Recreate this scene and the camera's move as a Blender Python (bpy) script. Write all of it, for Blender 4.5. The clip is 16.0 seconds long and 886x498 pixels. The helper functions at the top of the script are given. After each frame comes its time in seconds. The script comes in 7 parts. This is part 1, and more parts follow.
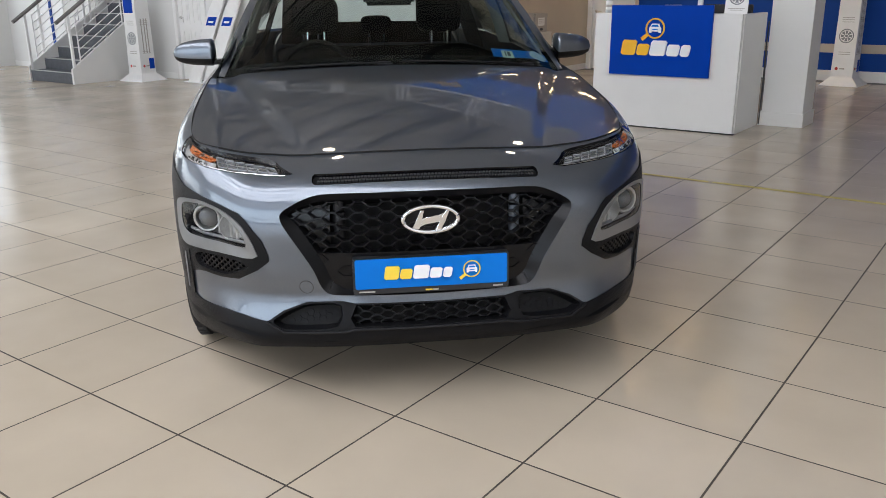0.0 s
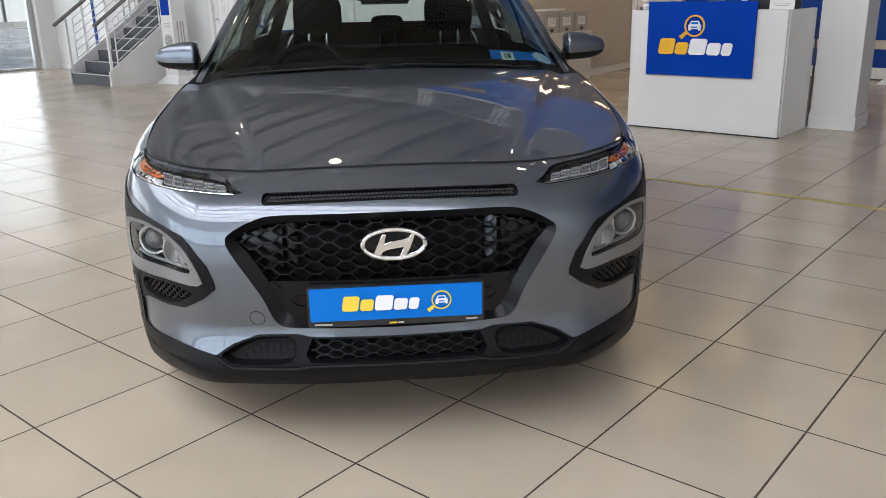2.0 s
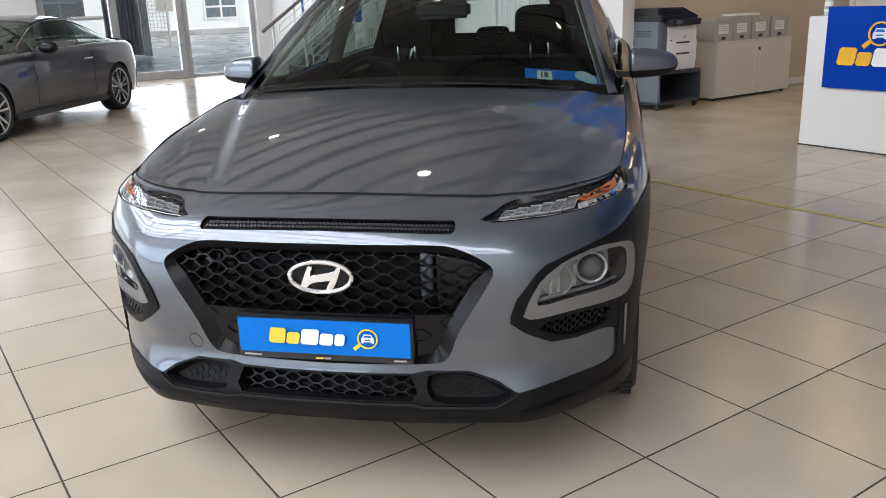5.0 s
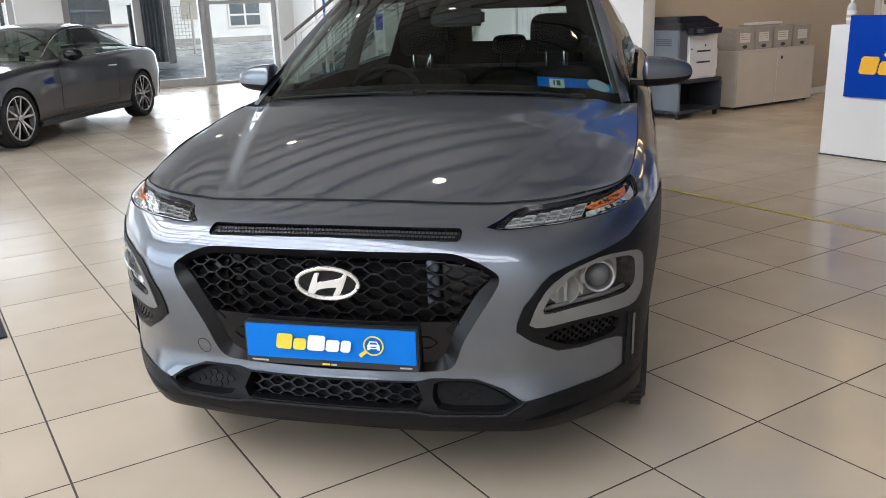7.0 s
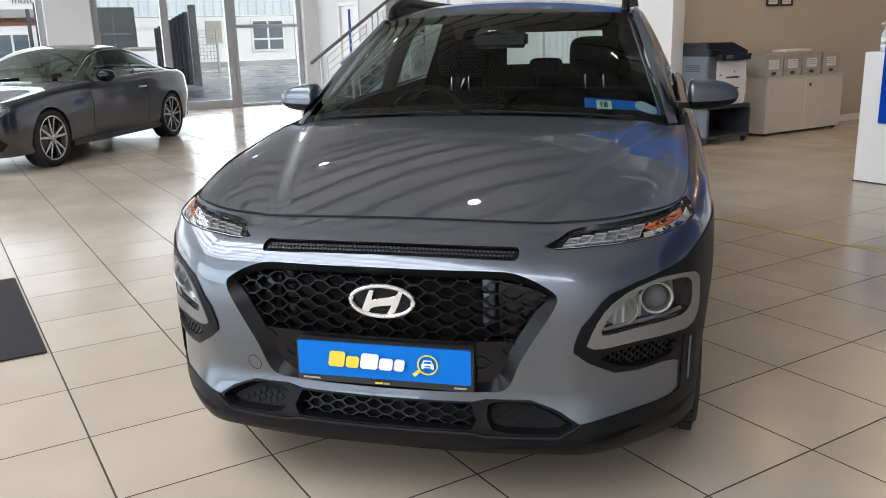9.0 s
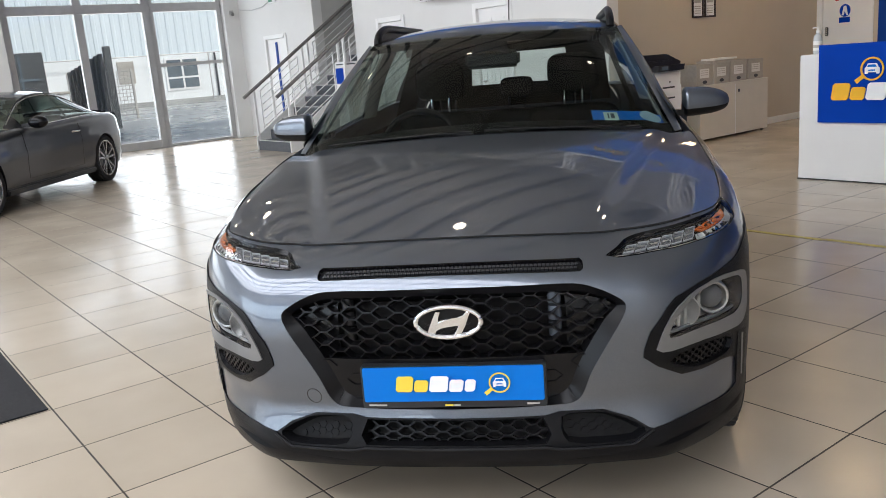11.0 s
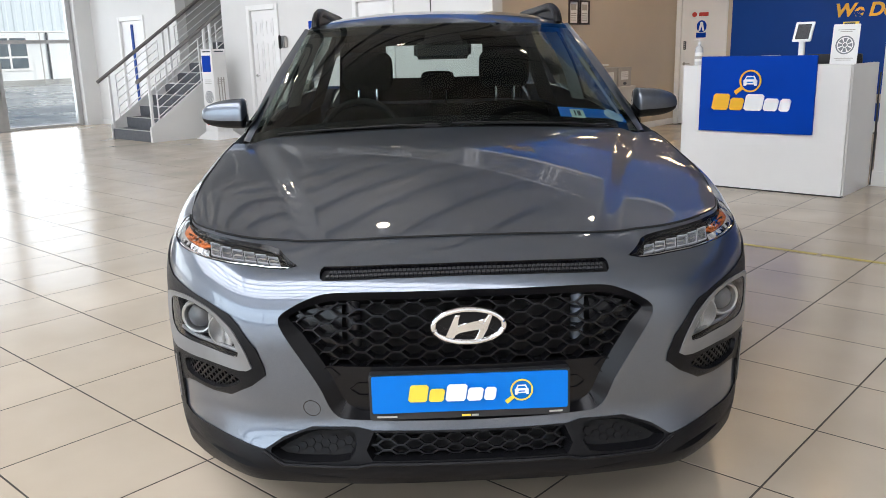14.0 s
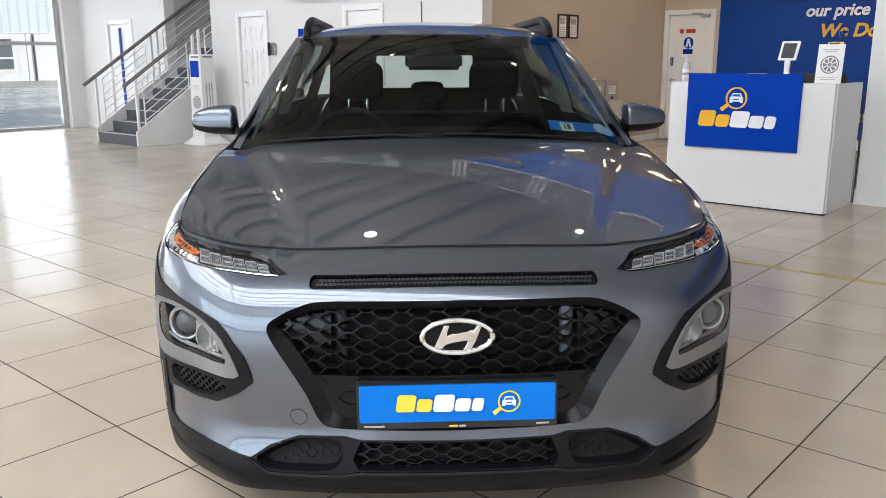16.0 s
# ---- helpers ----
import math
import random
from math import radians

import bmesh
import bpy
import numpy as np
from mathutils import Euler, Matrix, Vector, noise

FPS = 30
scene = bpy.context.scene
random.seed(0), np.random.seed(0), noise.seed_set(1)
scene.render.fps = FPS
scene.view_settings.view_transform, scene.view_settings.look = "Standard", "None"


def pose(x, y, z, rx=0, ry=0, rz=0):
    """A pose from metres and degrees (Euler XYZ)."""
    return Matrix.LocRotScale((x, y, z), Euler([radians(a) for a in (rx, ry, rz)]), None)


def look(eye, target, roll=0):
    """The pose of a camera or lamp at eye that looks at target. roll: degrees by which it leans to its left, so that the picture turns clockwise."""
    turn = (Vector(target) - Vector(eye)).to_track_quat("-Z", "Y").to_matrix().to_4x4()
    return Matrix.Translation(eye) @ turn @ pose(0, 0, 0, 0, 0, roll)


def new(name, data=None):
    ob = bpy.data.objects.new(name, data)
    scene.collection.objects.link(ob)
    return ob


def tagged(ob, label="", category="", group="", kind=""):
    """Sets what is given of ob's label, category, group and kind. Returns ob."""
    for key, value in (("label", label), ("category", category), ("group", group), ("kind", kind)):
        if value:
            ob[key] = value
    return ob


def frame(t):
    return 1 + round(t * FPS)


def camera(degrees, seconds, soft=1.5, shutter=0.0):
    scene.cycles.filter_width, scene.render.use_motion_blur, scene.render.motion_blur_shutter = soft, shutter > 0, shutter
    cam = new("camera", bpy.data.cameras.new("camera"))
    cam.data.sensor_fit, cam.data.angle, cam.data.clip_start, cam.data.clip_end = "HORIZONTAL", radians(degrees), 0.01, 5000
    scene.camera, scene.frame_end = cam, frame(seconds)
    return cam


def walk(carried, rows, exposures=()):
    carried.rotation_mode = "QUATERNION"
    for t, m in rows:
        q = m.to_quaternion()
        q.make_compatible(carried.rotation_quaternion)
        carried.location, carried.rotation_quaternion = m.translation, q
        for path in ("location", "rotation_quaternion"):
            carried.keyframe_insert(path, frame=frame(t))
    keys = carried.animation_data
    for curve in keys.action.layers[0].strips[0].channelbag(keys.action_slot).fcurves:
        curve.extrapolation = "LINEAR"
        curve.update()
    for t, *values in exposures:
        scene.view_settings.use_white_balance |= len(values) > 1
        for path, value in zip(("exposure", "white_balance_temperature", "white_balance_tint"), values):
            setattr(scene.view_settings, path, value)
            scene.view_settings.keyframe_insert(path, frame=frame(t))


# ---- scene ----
cam = camera(56.4, 16.0, soft=0.35)
PATH = [
    (0, (-0.077, -0.006, 1.39), (-1.205, 1.533, 0.791), -0.6),
    (0.5, (-0.043, 0.025, 1.393), (-1.21, 1.539, 0.808), -1.2),
    (1, (-0.037, 0.103, 1.384), (-1.238, 1.591, 0.798), -1.5),
    (1.5, (-0.06, 0.262, 1.371), (-1.279, 1.733, 0.78), -1.4),
    (2, (-0.067, 0.416, 1.374), (-1.294, 1.877, 0.776), -1.3),
    (2.5, (0.0, 0.53, 1.371), (-1.307, 1.917, 0.761), -2.4),
    (3, (0.138, 0.661, 1.385), (-1.29, 1.924, 0.779), -1.3),
    (3.5, (0.193, 0.772, 1.397), (-1.267, 1.996, 0.79), -2.3),
    (4, (0.214, 0.921, 1.373), (-1.272, 2.116, 0.771), -2.4),
    (4.5, (0.236, 1.055, 1.386), (-1.29, 2.202, 0.791), -1.9),
    (5, (0.354, 1.154, 1.402), (-1.231, 2.228, 0.823), -2.1),
    (5.2, (0.376, 1.156, 1.407), (-1.222, 2.214, 0.836), -2.0),
    (7.5, (0.377, 1.192, 1.399), (-1.248, 2.219, 0.85), -2.2),
    (8, (0.384, 1.159, 1.4), (-1.257, 2.184, 0.893), -2.1),
    (8.5, (0.356, 1.131, 1.394), (-1.294, 2.146, 0.899), -1.9),
    (9, (0.304, 1.102, 1.382), (-1.347, 2.113, 0.881), -1.6),
    (9.2, (0.281, 1.084, 1.384), (-1.368, 2.098, 0.879), -1.5),
    (11.3, (0.062, 0.737, 1.383), (-1.483, 1.928, 0.944), -4.7),
    (11.5, (0.042, 0.708, 1.391), (-1.495, 1.912, 0.957), -4.5),
    (12, (-0.05, 0.675, 1.396), (-1.552, 1.92, 0.958), -3.7),
    (12.5, (-0.182, 0.659, 1.393), (-1.662, 1.933, 0.959), -3.4),
    (13, (-0.282, 0.637, 1.371), (-1.687, 1.988, 0.925), -2.5),
    (13.5, (-0.331, 0.601, 1.361), (-1.651, 2.029, 0.897), -1.8),
    (14, (-0.355, 0.558, 1.365), (-1.659, 1.998, 0.892), -1.5),
    (14.5, (-0.367, 0.556, 1.363), (-1.666, 2.003, 0.897), -1.2),
    (15, (-0.382, 0.559, 1.363), (-1.673, 2.014, 0.903), -0.8),
    (15.5, (-0.375, 0.555, 1.363), (-1.66, 2.018, 0.905), -0.5),
    (16, (-0.363, 0.544, 1.368), (-1.642, 2.013, 0.918), -0.2),
]
walk(cam, [(t, look(eye, target, roll)) for t, eye, target, roll in PATH], [(0, -0.20), (3, -0.06), (5, 0.08), (9, 0.0), (12, -0.06), (14, 0.17), (16, 0.17)])

# strength of the daylight and the lamps, in watts
WEST, SOUTH, ROOF = 560, 980, 370


# ---- world and lights ----
world = bpy.data.worlds.new("world")
scene.world = world
world.use_nodes = True
wn = world.node_tree.nodes
sky = wn.new("ShaderNodeTexSky")
sky.sky_type = "NISHITA"
sky.sun_disc = False
sky.sun_elevation, sky.sun_rotation = radians(42), radians(67)
sky.air_density, sky.dust_density = 1.0, 4.0
world.node_tree.links.new(sky.outputs[0], wn["Background"].inputs[0])
wn["Background"].inputs[1].default_value = 0.125


def lamp(name, kind, m, energy, color=(1, 1, 1), size=(1, 1), angle=0.0):
    data = bpy.data.lights.new(name, kind)
    data.energy, data.color = energy, color
    if kind == "AREA":
        data.shape, data.size, data.size_y = "RECTANGLE", size[0], size[1]
    if kind == "SUN":
        data.angle = radians(angle)
    ob = new(name, data)
    ob.matrix_world = m
    return ob


lamp("sun", "SUN", look((0, 0, 0), (-0.70, -0.30, -0.68)), 2.0, (1, 0.98, 0.96), angle=12)
# daylight in the glazed openings; unseen roof lamps added to light the hall from above
lamp("west_daylight", "AREA", look((-17.95, 2.0, 1.9), (0, 2.0, 1.3)), WEST, (0.945, 0.95, 1.0), (18.0, 3.6))
lamp("south_daylight", "AREA", look((-4.7, -9.4, 2.0), (-4.7, 5, 1.3)), SOUTH, (0.82, 0.885, 1.0), (20.5, 3.6))
for ry in (-7.4, -5.8, -4.2, -2.6, -1.0):
    lamp("rooflight_daylight", "AREA", look((-3.0, ry, 7.94), (-3.0, ry + 0.001, 0)), ROOF, (0.90, 0.92, 1.0), (24.0, 1.2))


# ---- materials ----
def mat(name, color, rough=0.5, metal=0.0, vary=0.0, scale=8.0, bump=0.0, bscale=120.0, coat=0.0, emit=0.0, spec=0.5, rvary=0.0, obj_random=0.0, island=0.0, world=False):
    m = bpy.data.materials.new(name)
    m.use_nodes = True
    nt = m.node_tree
    b = nt.nodes["Principled BSDF"]
    b.inputs["Roughness"].default_value = rough
    b.inputs["Metallic"].default_value = metal
    b.inputs["Coat Weight"].default_value = coat
    b.inputs["Coat Roughness"].default_value = 0.02
    b.inputs["Specular IOR Level"].default_value = spec
    b.inputs["Base Color"].default_value = (*color, 1)
    if emit:
        b.inputs["Emission Color"].default_value = (*color, 1)
        b.inputs["Emission Strength"].default_value = emit
    tc = nt.nodes.new("ShaderNodeTexCoord")
    place = nt.nodes.new("ShaderNodeNewGeometry").outputs["Position"] if world else tc.outputs["Object"]
    if vary or rvary:
        n1 = nt.nodes.new("ShaderNodeTexNoise")
        n1.inputs["Scale"].default_value = scale
        n1.inputs["Detail"].default_value = 6
        nt.links.new(place, n1.inputs["Vector"])
        fac = n1.outputs["Fac"]
        if obj_random or island:
            add = nt.nodes.new("ShaderNodeMath")
            add.operation = "MULTIPLY_ADD"
            if obj_random:
                src = nt.nodes.new("ShaderNodeObjectInfo").outputs["Random"]
                k = obj_random
            else:
                src = nt.nodes.new("ShaderNodeNewGeometry").outputs["Random Per Island"]
                k = island
            nt.links.new(src, add.inputs[0])
            add.inputs[1].default_value = k
            nt.links.new(fac, add.inputs[2])
            fac = add.outputs[0]
        if vary:
            r = nt.nodes.new("ShaderNodeMapRange")
            r.inputs["From Min"].default_value, r.inputs["From Max"].default_value = 0.25, 0.75 + obj_random + island
            r.inputs["To Min"].default_value, r.inputs["To Max"].default_value = 1 - vary, 1 + vary
            nt.links.new(fac, r.inputs["Value"])
            mul = nt.nodes.new("ShaderNodeVectorMath")
            mul.operation = "SCALE"
            mul.inputs[0].default_value = color
            nt.links.new(r.outputs[0], mul.inputs["Scale"])
            nt.links.new(mul.outputs[0], b.inputs["Base Color"])
        if rvary:
            r2 = nt.nodes.new("ShaderNodeMapRange")
            r2.inputs["From Min"].default_value, r2.inputs["From Max"].default_value = 0.3, 0.7
            r2.inputs["To Min"].default_value, r2.inputs["To Max"].default_value = max(rough - rvary, 0.01), rough + rvary
            nt.links.new(n1.outputs["Fac"], r2.inputs["Value"])
            nt.links.new(r2.outputs[0], b.inputs["Roughness"])
    if bump:
        n2 = nt.nodes.new("ShaderNodeTexNoise")
        n2.inputs["Scale"].default_value = bscale
        n2.inputs["Detail"].default_value = 4
        nt.links.new(place, n2.inputs["Vector"])
        bp = nt.nodes.new("ShaderNodeBump")
        bp.inputs["Strength"].default_value = bump
        bp.inputs["Distance"].default_value = 0.002
        nt.links.new(n2.outputs["Fac"], bp.inputs["Height"])
        nt.links.new(bp.outputs[0], b.inputs["Normal"])
    return m


def glass(name, tint=(0.9, 0.95, 0.93), ior=1.5, faces=2.0):
    m = bpy.data.materials.new(name)
    m.use_nodes = True
    nt = m.node_tree
    nt.nodes.remove(nt.nodes["Principled BSDF"])
    t, g = nt.nodes.new("ShaderNodeBsdfTransparent"), nt.nodes.new("ShaderNodeBsdfGlossy")
    t.inputs[0].default_value = (*tint, 1)
    g.inputs["Roughness"].default_value = 0.01
    f, mix = nt.nodes.new("ShaderNodeLayerWeight"), nt.nodes.new("ShaderNodeMixShader")
    f.inputs["Blend"].default_value = 0.5
    pw, ad = nt.nodes.new("ShaderNodeMath"), nt.nodes.new("ShaderNodeMath")
    pw.operation, ad.operation = "POWER", "MULTIPLY_ADD"
    pw.inputs[1].default_value = 5
    r0 = ((ior - 1) / (ior + 1)) ** 2
    ad.inputs[1].default_value, ad.inputs[2].default_value = 1 - faces * r0, faces * r0
    nt.links.new(f.outputs["Facing"], pw.inputs[0])
    nt.links.new(pw.outputs[0], ad.inputs[0])
    nt.links.new(ad.outputs[0], mix.inputs[0])
    nt.links.new(t.outputs[0], mix.inputs[1])
    nt.links.new(g.outputs[0], mix.inputs[2])
    nt.links.new(mix.outputs[0], nt.nodes["Material Output"].inputs[0])
    return m


def car_paint(name, color, flake):
    """Metallic coat: fine flakes vary the base, a clear coat lies over it."""
    m = mat(name, color, 0.35, 0.85, coat=1.0)
    nt = m.node_tree
    b = nt.nodes["Principled BSDF"]
    b.inputs["Coat IOR"].default_value = 1.75
    b.inputs["Coat Roughness"].default_value = 0.004
    tc = nt.nodes.new("ShaderNodeTexCoord")
    v = nt.nodes.new("ShaderNodeTexVoronoi")
    v.inputs["Scale"].default_value = 900
    nt.links.new(tc.outputs["Object"], v.inputs["Vector"])
    mx = nt.nodes.new("ShaderNodeMix")
    mx.data_type = "RGBA"
    mx.inputs[6].default_value = (*[c * (1 - flake) for c in color], 1)
    mx.inputs[7].default_value = (*[c * (1 + flake) for c in color], 1)
    nt.links.new(v.outputs["Color"], mx.inputs[0])
    nt.links.new(mx.outputs[2], b.inputs["Base Color"])
    return m


PAINT = car_paint("blue_grey_metallic_paint", (0.118, 0.139, 0.174), 0.2)
COUPE = car_paint("dark_grey_metallic_paint", (0.033, 0.037, 0.048), 0.25)
BLOCKGREY = mat("clear_light_block", (0.16, 0.165, 0.175), 0.12, 0.5, vary=0.4, scale=60)
REFLECTOR = mat("lamp_reflector_grey", (0.42, 0.42, 0.41), 0.3, 0.4, vary=0.3, scale=30)
PROJECTOR = mat("projector_glass", (0.10, 0.105, 0.11), 0.05, vary=0.3, scale=25)
CLAD = mat("black_cladding_plastic", (0.006, 0.006, 0.007), 0.42, vary=0.15, scale=30, bump=0.25, bscale=900, spec=0.16)
GLOSSBLK = mat("gloss_black_plastic", (0.004, 0.004, 0.005), 0.14, vary=0.2, scale=20, spec=0.3)
MESHBLK = mat("grille_black_plastic", (0.006, 0.006, 0.007), 0.28, vary=0.2, scale=20, spec=0.22)
# near-black with the shade of recesses, gaps and undersides put into its colour
DARK = mat("recess_shade_black", (0.004, 0.004, 0.004), 0.9)
CHROME = mat("chrome", (0.86, 0.86, 0.87), 0.06, 1.0, rvary=0.03, scale=40)
BRIGHT = mat("bright_reflector", (0.46, 0.46, 0.45), 0.28, 0.75, vary=0.1, scale=40)
STUD = mat("dark_grey_stud_plastic", (0.026, 0.027, 0.03), 0.4, vary=0.2, scale=40)
STRIPBLUE = mat("mid_blue_film", (0.0, 0.13, 0.52), 0.3, vary=0.04)
SATIN = mat("satin_silver_trim", (0.23, 0.233, 0.237), 0.35, 0.5, vary=0.05, scale=30)
RUBBER = mat("tyre_rubber", (0.016, 0.016, 0.017), 0.75, vary=0.25, scale=25, bump=0.3, bscale=300)
ALLOY = mat("alloy_wheel_silver", (0.55, 0.55, 0.56), 0.25, 0.9, vary=0.06)
CARGLASS = glass("windscreen_glass", (0.54, 0.61, 0.58), 1.5, 0.7)
COUPEGLASS = glass("green_tinted_glass", (0.34, 0.40, 0.375), 1.5, 2.2)
CREAM = mat("cream_leather", (0.50, 0.45, 0.38), 0.6, vary=0.08, scale=20)
LENS = glass("lamp_lens", (0.95, 0.96, 0.97), 1.4)
WINDOWGLASS = glass("window_glass", (0.93, 0.96, 0.96), 1.35)
ORANGE = mat("amber_indicator", (0.55, 0.15, 0.035), 0.2, 0.2, vary=0.6, scale=110, bump=0.8, bscale=160)
GUIDE = mat("frosted_light_guide", (0.42, 0.43, 0.45), 0.2, 0.3, vary=0.2, scale=60)
SOFFIT = mat("brown_grey_soffit_paint", (0.20, 0.17, 0.14), 0.7, vary=0.06, scale=2)
# the wall panels' blue, brightened in colour for the strong daylight on the fascia
FASCIABLUE = mat("lit_blue_fascia_panel", (0.0, 0.105, 0.44), 0.45, vary=0.04, scale=2, spec=0.15)
UPPERGREY = mat("grey_upper_wall_paint", (0.24, 0.22, 0.20), 0.6, vary=0.05, scale=1.5)
CLOTH = mat("dark_seat_cloth", (0.005, 0.005, 0.0055), 0.9, vary=0.2, scale=40, bump=0.15, bscale=700, spec=0.06)
DASH = mat("dashboard_vinyl", (0.007, 0.007, 0.008), 0.65, vary=0.1, bump=0.12, bscale=500, spec=0.12)
PILLARGREY = mat("pale_grey_pillar_trim", (0.30, 0.30, 0.29), 0.7, vary=0.06, scale=20, bump=0.2, bscale=500)
LINER = mat("grey_headliner", (0.06, 0.06, 0.06), 0.9, vary=0.05)
PLATEBLUE = mat("bright_blue_panel", (0.0, 0.165, 0.62), 0.35, vary=0.03, scale=12, spec=0.2)
YELLOW = mat("yellow_print", (0.86, 0.62, 0.06), 0.4, vary=0.03)
GOLD = mat("golden_yellow_letters", (0.85, 0.46, 0.015), 0.4, vary=0.03)
WHITEPRINT = mat("white_print", (0.84, 0.85, 0.87), 0.4, vary=0.02)
SIGNBLUE = mat("deep_blue_sign_panel", (0.0, 0.045, 0.37), 0.5, vary=0.05, scale=3, spec=0.08)
WALLBLUE = mat("deep_blue_wall_paint", (0.0004, 0.045, 0.27), 0.5, vary=0.05, scale=2, bump=0.1, bscale=200, spec=0.2)
WALLWHITE = mat("white_wall_paint", (0.70, 0.70, 0.685), 0.55, vary=0.03, scale=1.5, bump=0.12, bscale=150)
BEIGE = mat("warm_white_wall_paint", (0.53, 0.462, 0.372), 0.6, vary=0.04, scale=1.5, bump=0.12, bscale=150)
LAMINATE = mat("white_laminate", (0.73, 0.73, 0.72), 0.28, vary=0.02, scale=4)
DOORWHITE = mat("white_gloss_door_paint", (0.80, 0.80, 0.79), 0.35, vary=0.02, scale=3)
TILE = mat("beige_porcelain_tile", (0.46, 0.392, 0.308), 0.2, vary=0.12, scale=1.7, rvary=0.07, obj_random=0.25, bump=0.05, bscale=60, spec=0.35, world=True)
TILEFAR = mat("beige_porcelain_tile_rest", (0.46, 0.392, 0.308), 0.2, vary=0.12, scale=1.7, rvary=0.07, island=0.25, bump=0.05, bscale=60, spec=0.35, world=True)
GROUT = mat("grey_brown_grout", (0.05, 0.041, 0.032), 0.9, vary=0.3, scale=6)
SKIRT = mat("white_skirting", (0.78, 0.78, 0.77), 0.4, vary=0.03)
ALU = mat("grey_aluminium_frame", (0.47, 0.47, 0.47), 0.38, 0.6, vary=0.06, scale=10)
RAILWHITE = mat("white_painted_steel", (0.80, 0.80, 0.80), 0.35, vary=0.03)
RAILGREY = mat("grey_handrail", (0.22, 0.21, 0.20), 0.4, 0.3, vary=0.1)
STEPGREY = mat("blue_grey_stair_vinyl", (0.085, 0.092, 0.105), 0.6, vary=0.2, scale=20, bump=0.2, bscale=200)
NOSING = mat("pale_stair_nosing", (0.55, 0.55, 0.54), 0.4, 0.3, vary=0.05)
STAIRWALL = mat("stairwell_grey_paint", (0.48, 0.48, 0.46), 0.6, vary=0.04)
CEIL = mat("grey_roof_lining", (0.70, 0.67, 0.61), 0.7, vary=0.06, scale=2)
BEAM = mat("dark_steel_beam", (0.05, 0.051, 0.053), 0.5, 0.2, vary=0.1)
ROOFGLOW = mat("roof_fill_glow", (0.9, 0.94, 1.0), 0.6, emit=1.5)
DOWNLIGHT = mat("downlight_lens", (1.0, 0.84, 0.64), 0.5, emit=26.0)
PANELGLOW = mat("light_panel_diffuser", (1.0, 0.74, 0.45), 0.5, emit=19.0)
MATBLACK = mat("black_entrance_mat", (0.016, 0.016, 0.018), 0.95, vary=0.35, scale=60, bump=0.8, bscale=400)
TAPE = mat("yellow_floor_tape", (0.42, 0.33, 0.06), 0.5, vary=0.25, scale=25)
CABINET = mat("cream_cabinet_laminate", (0.66, 0.63, 0.57), 0.4, vary=0.03, scale=5)
CARD = mat("grey_archive_card", (0.42, 0.40, 0.37), 0.8, vary=0.1, scale=25)
PAPER = mat("white_paper", (0.80, 0.80, 0.79), 0.7, vary=0.03)
COPIERGREY = mat("blue_grey_copier_plastic", (0.13, 0.15, 0.18), 0.45, vary=0.06)
TROLLEY = mat("dark_trolley_laminate", (0.045, 0.05, 0.06), 0.45, vary=0.1, scale=12)
PRINTGREY = mat("grey_print", (0.20, 0.215, 0.23), 0.6, vary=0.2, scale=60)
BLACKPLASTIC = mat("black_plastic", (0.016, 0.016, 0.018), 0.4, vary=0.1)
ASPHALT = mat("wet_concrete_yard", (0.36, 0.37, 0.375), 0.30, vary=0.3, scale=0.35, rvary=0.15, bump=0.4, bscale=30)
CLADWHITE = mat("white_profiled_sheet", (0.66, 0.74, 0.81), 0.5, vary=0.04, scale=0.6)
RENDERWHITE = mat("white_render_wall", (0.80, 0.83, 0.86), 0.8, vary=0.05, scale=0.8)
STEELGREY = mat("dark_grey_steel_gate", (0.07, 0.078, 0.088), 0.5, 0.3, vary=0.25, scale=4)
PANEGREY = mat("blue_grey_far_window", (0.12, 0.155, 0.19), 0.15, vary=0.1, scale=2)
PRINTDARK = mat("dark_print", (0.05, 0.055, 0.07), 0.6, vary=0.1)
RED = mat("red_print", (0.50, 0.04, 0.03), 0.5, vary=0.05)
GREEN = mat("green_print", (0.02, 0.25, 0.12), 0.5, vary=0.05)
PALEGREEN = mat("pale_green_label", (0.55, 0.66, 0.58), 0.5, vary=0.04)
CLEARPLASTIC = mat("milky_bottle_plastic", (0.58, 0.60, 0.61), 0.2, vary=0.05)


# ---- building helpers ----
def finish(ob, smooth=35):
    me = ob.data
    if smooth:
        me.polygons.foreach_set("use_smooth", [True] * len(me.polygons))
        me.set_sharp_from_angle(angle=radians(smooth))
    return ob


def part(name, bm, material, parent=None, label="", smooth=35, recalc=True):
    """Links a bmesh as one mesh object under a thing or a part."""
    if recalc:
        bmesh.ops.recalc_face_normals(bm, faces=bm.faces[:])
    me = bpy.data.meshes.new(name)
    bm.to_mesh(me)
    bm.free()
    me.materials.append(material)
    ob = new(name, me)
    if parent:
        ob.parent = parent
    if label:
        ob["label"] = label
    return finish(ob, smooth)


def thing(name, label, category, m=None, group="", kind=""):
    ob = new(name)
    if m is not None:
        ob.matrix_world = m
    return tagged(ob, label, category, group, kind)


